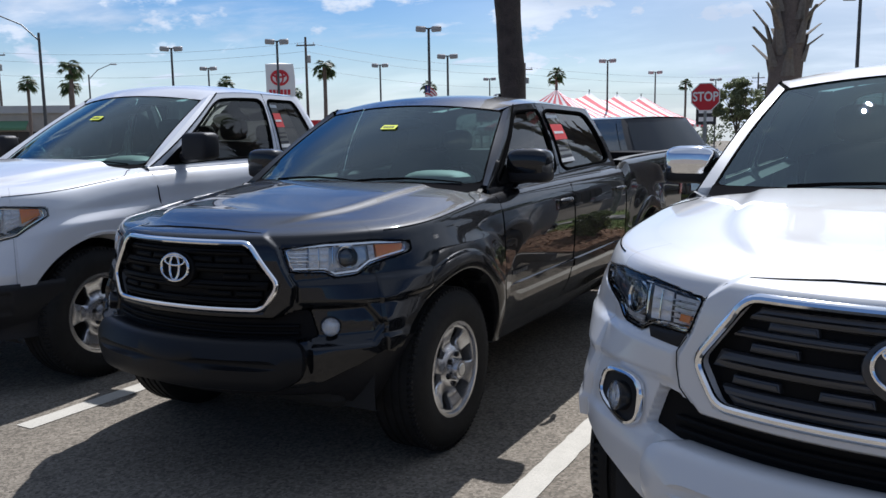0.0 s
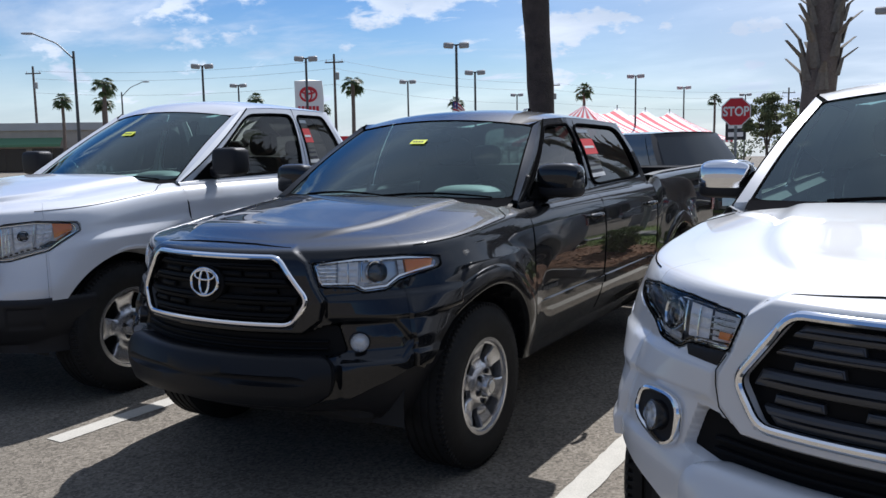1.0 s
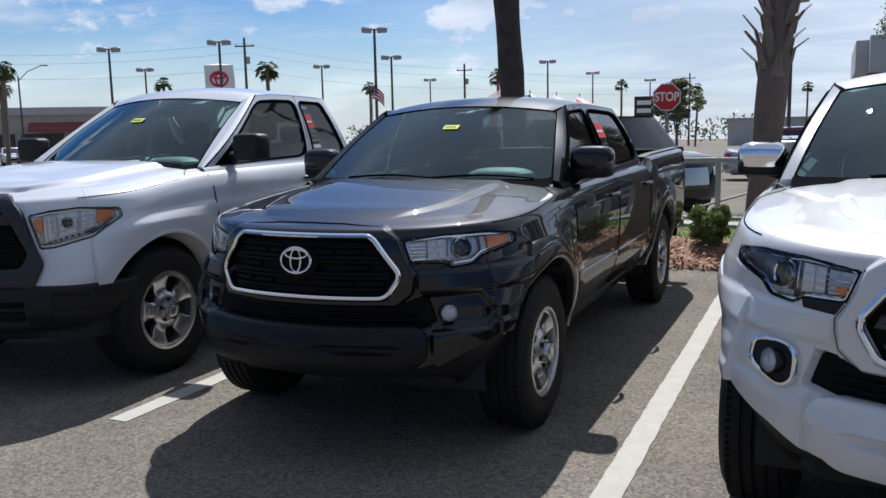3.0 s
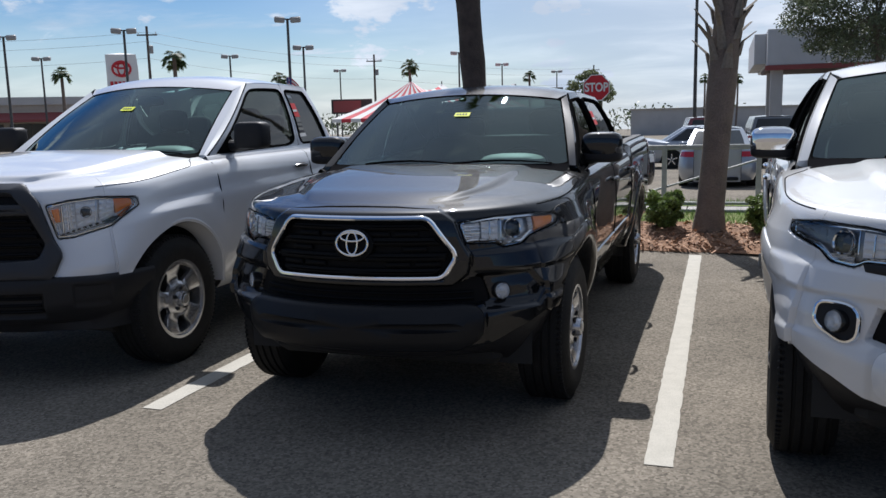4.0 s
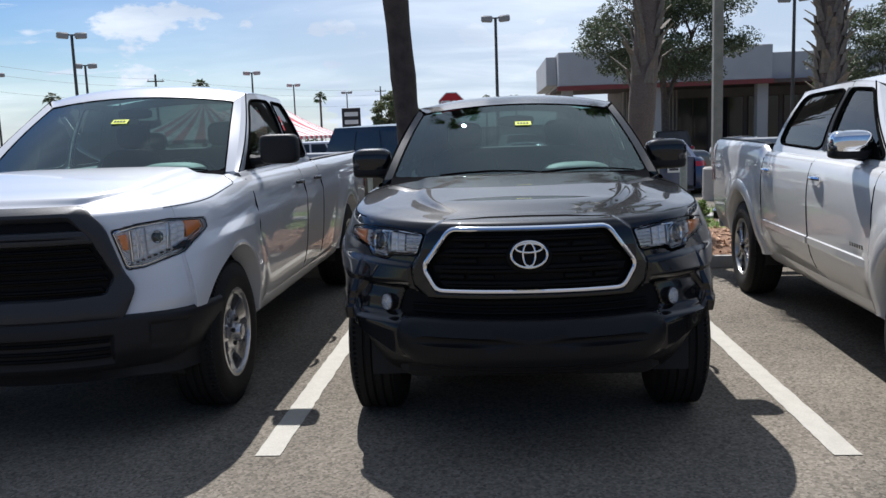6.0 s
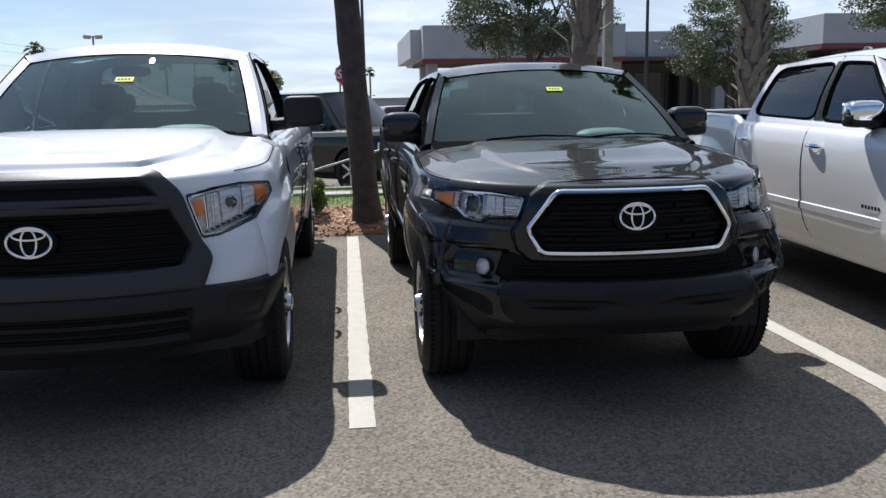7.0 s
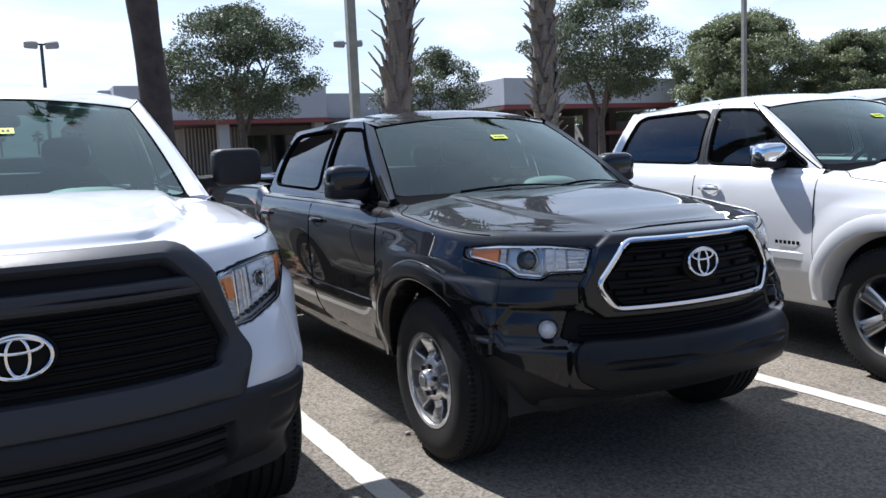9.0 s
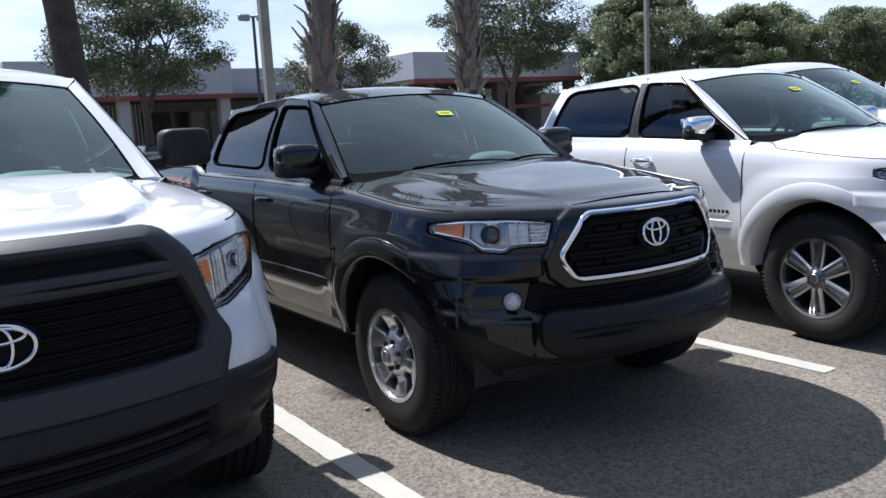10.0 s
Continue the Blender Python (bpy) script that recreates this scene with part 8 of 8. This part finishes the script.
build_tree(8.05, 37.9, 8.9, 4.1, 5.5, 0.20, "small live oak with a dense dark green crown", OAK_LEAF, 11, 110, 420, 0.080)
build_tree(21.8, 28.0, 8.4, 3.7, 5.0, 0.17, "live oak with a rounded dark green crown", OAK_LEAF, 12, 96, 400, 0.070)
build_tree(18.4, 38.0, 7.0, 3.6, 5.2, 0.14, "small bushy green tree before the building", OAK_LEAF, 13, 84, 360, 0.075)
build_tree(19.4, 44.0, 3.9, 1.15, 1.7, 0.05, "small yellow-green tree before the building", YELLOW_LEAF, 15, 26, 130, 0.08)
build_tree(-6.6, 51.0, 4.3, 1.7, 2.8, 0.09, "small green tree beyond the parked cars", LIGHT_LEAF, 14, 46, 190, 0.10)
for i, (x, y, top, r) in enumerate(((45, 42, 10.5, 5.0), (51, 46, 11.5, 5.5), (58, 42, 9.8, 5.0), (65, 45, 10.5, 5.5), (73, 42, 10.0, 5.5), (82, 44, 10.5, 6.0), (92, 44, 10.5, 6.0), (48, 60, 9.0, 5.0))):
    build_tree(x, y, top, r, top * 0.72, 0.22, "large live oak in a row along the street", LIGHT_LEAF, 20 + i, 110, 520, 0.125)
random.seed(77)
sh = Shape()
for i in range(150):
    x = -130 + i * 2.0 + random.uniform(-1, 1)
    y = 190 + random.uniform(-10, 10)
    leaves(sh, (x, y, land(y) + random.uniform(1.5, 4.5)), 3.4, 50, 0.55, 0.8)
for i in range(120):
    x = 40 + i * 1.0
    y = 62 + random.uniform(-4, 4)
    leaves(sh, (x, y, land(y) + random.uniform(1.0, 5.0)), 2.6, 70, 0.30, 0.8)
solid("far_woods", sh, OAK_LEAF, "distant belt of dark green trees", "woods", kind="stuff", smooth=0, weld=False)
for i, (x, y, top, n) in enumerate(((-54.5, 41.4, 7.0, 18), (-74.8, 52.0, 7.0, 18), (-39.7, 54.0, 7.0, 18), (-61.0, 65.3, 7.0, 18), (-28.7, 77.4, 7.0, 18), (-25.5, 118.5, 7.5, 16), (-1.8, 150.0, 7.5, 16), (3.5, 148.0, 7.2, 16), (-46.0, 82.0, 6.6, 16), (-70, 88, 7, 16), (-18, 140, 7.5, 16), (-62, 47, 6.2, 16))):
    build_palm(x, y, top - land(y) - 0.3, 0.17, 0.15, (0.2, 0, 0.1), PALM_BARK, 99, "far fan palm with a round green crown", "far palms", n + 20, 1.15, detail=False, seed=40 + i)

# an unseen plain wall added behind the camera darkens reflections and closes the place
sh = Shape().box(-70, -40.5, -0.2, 70, -40, 6.5)
solid("unseen_wall_south", sh, WALL_DARK, "unseen plain dark wall added behind the lot to darken reflections", "wall", kind="structure")
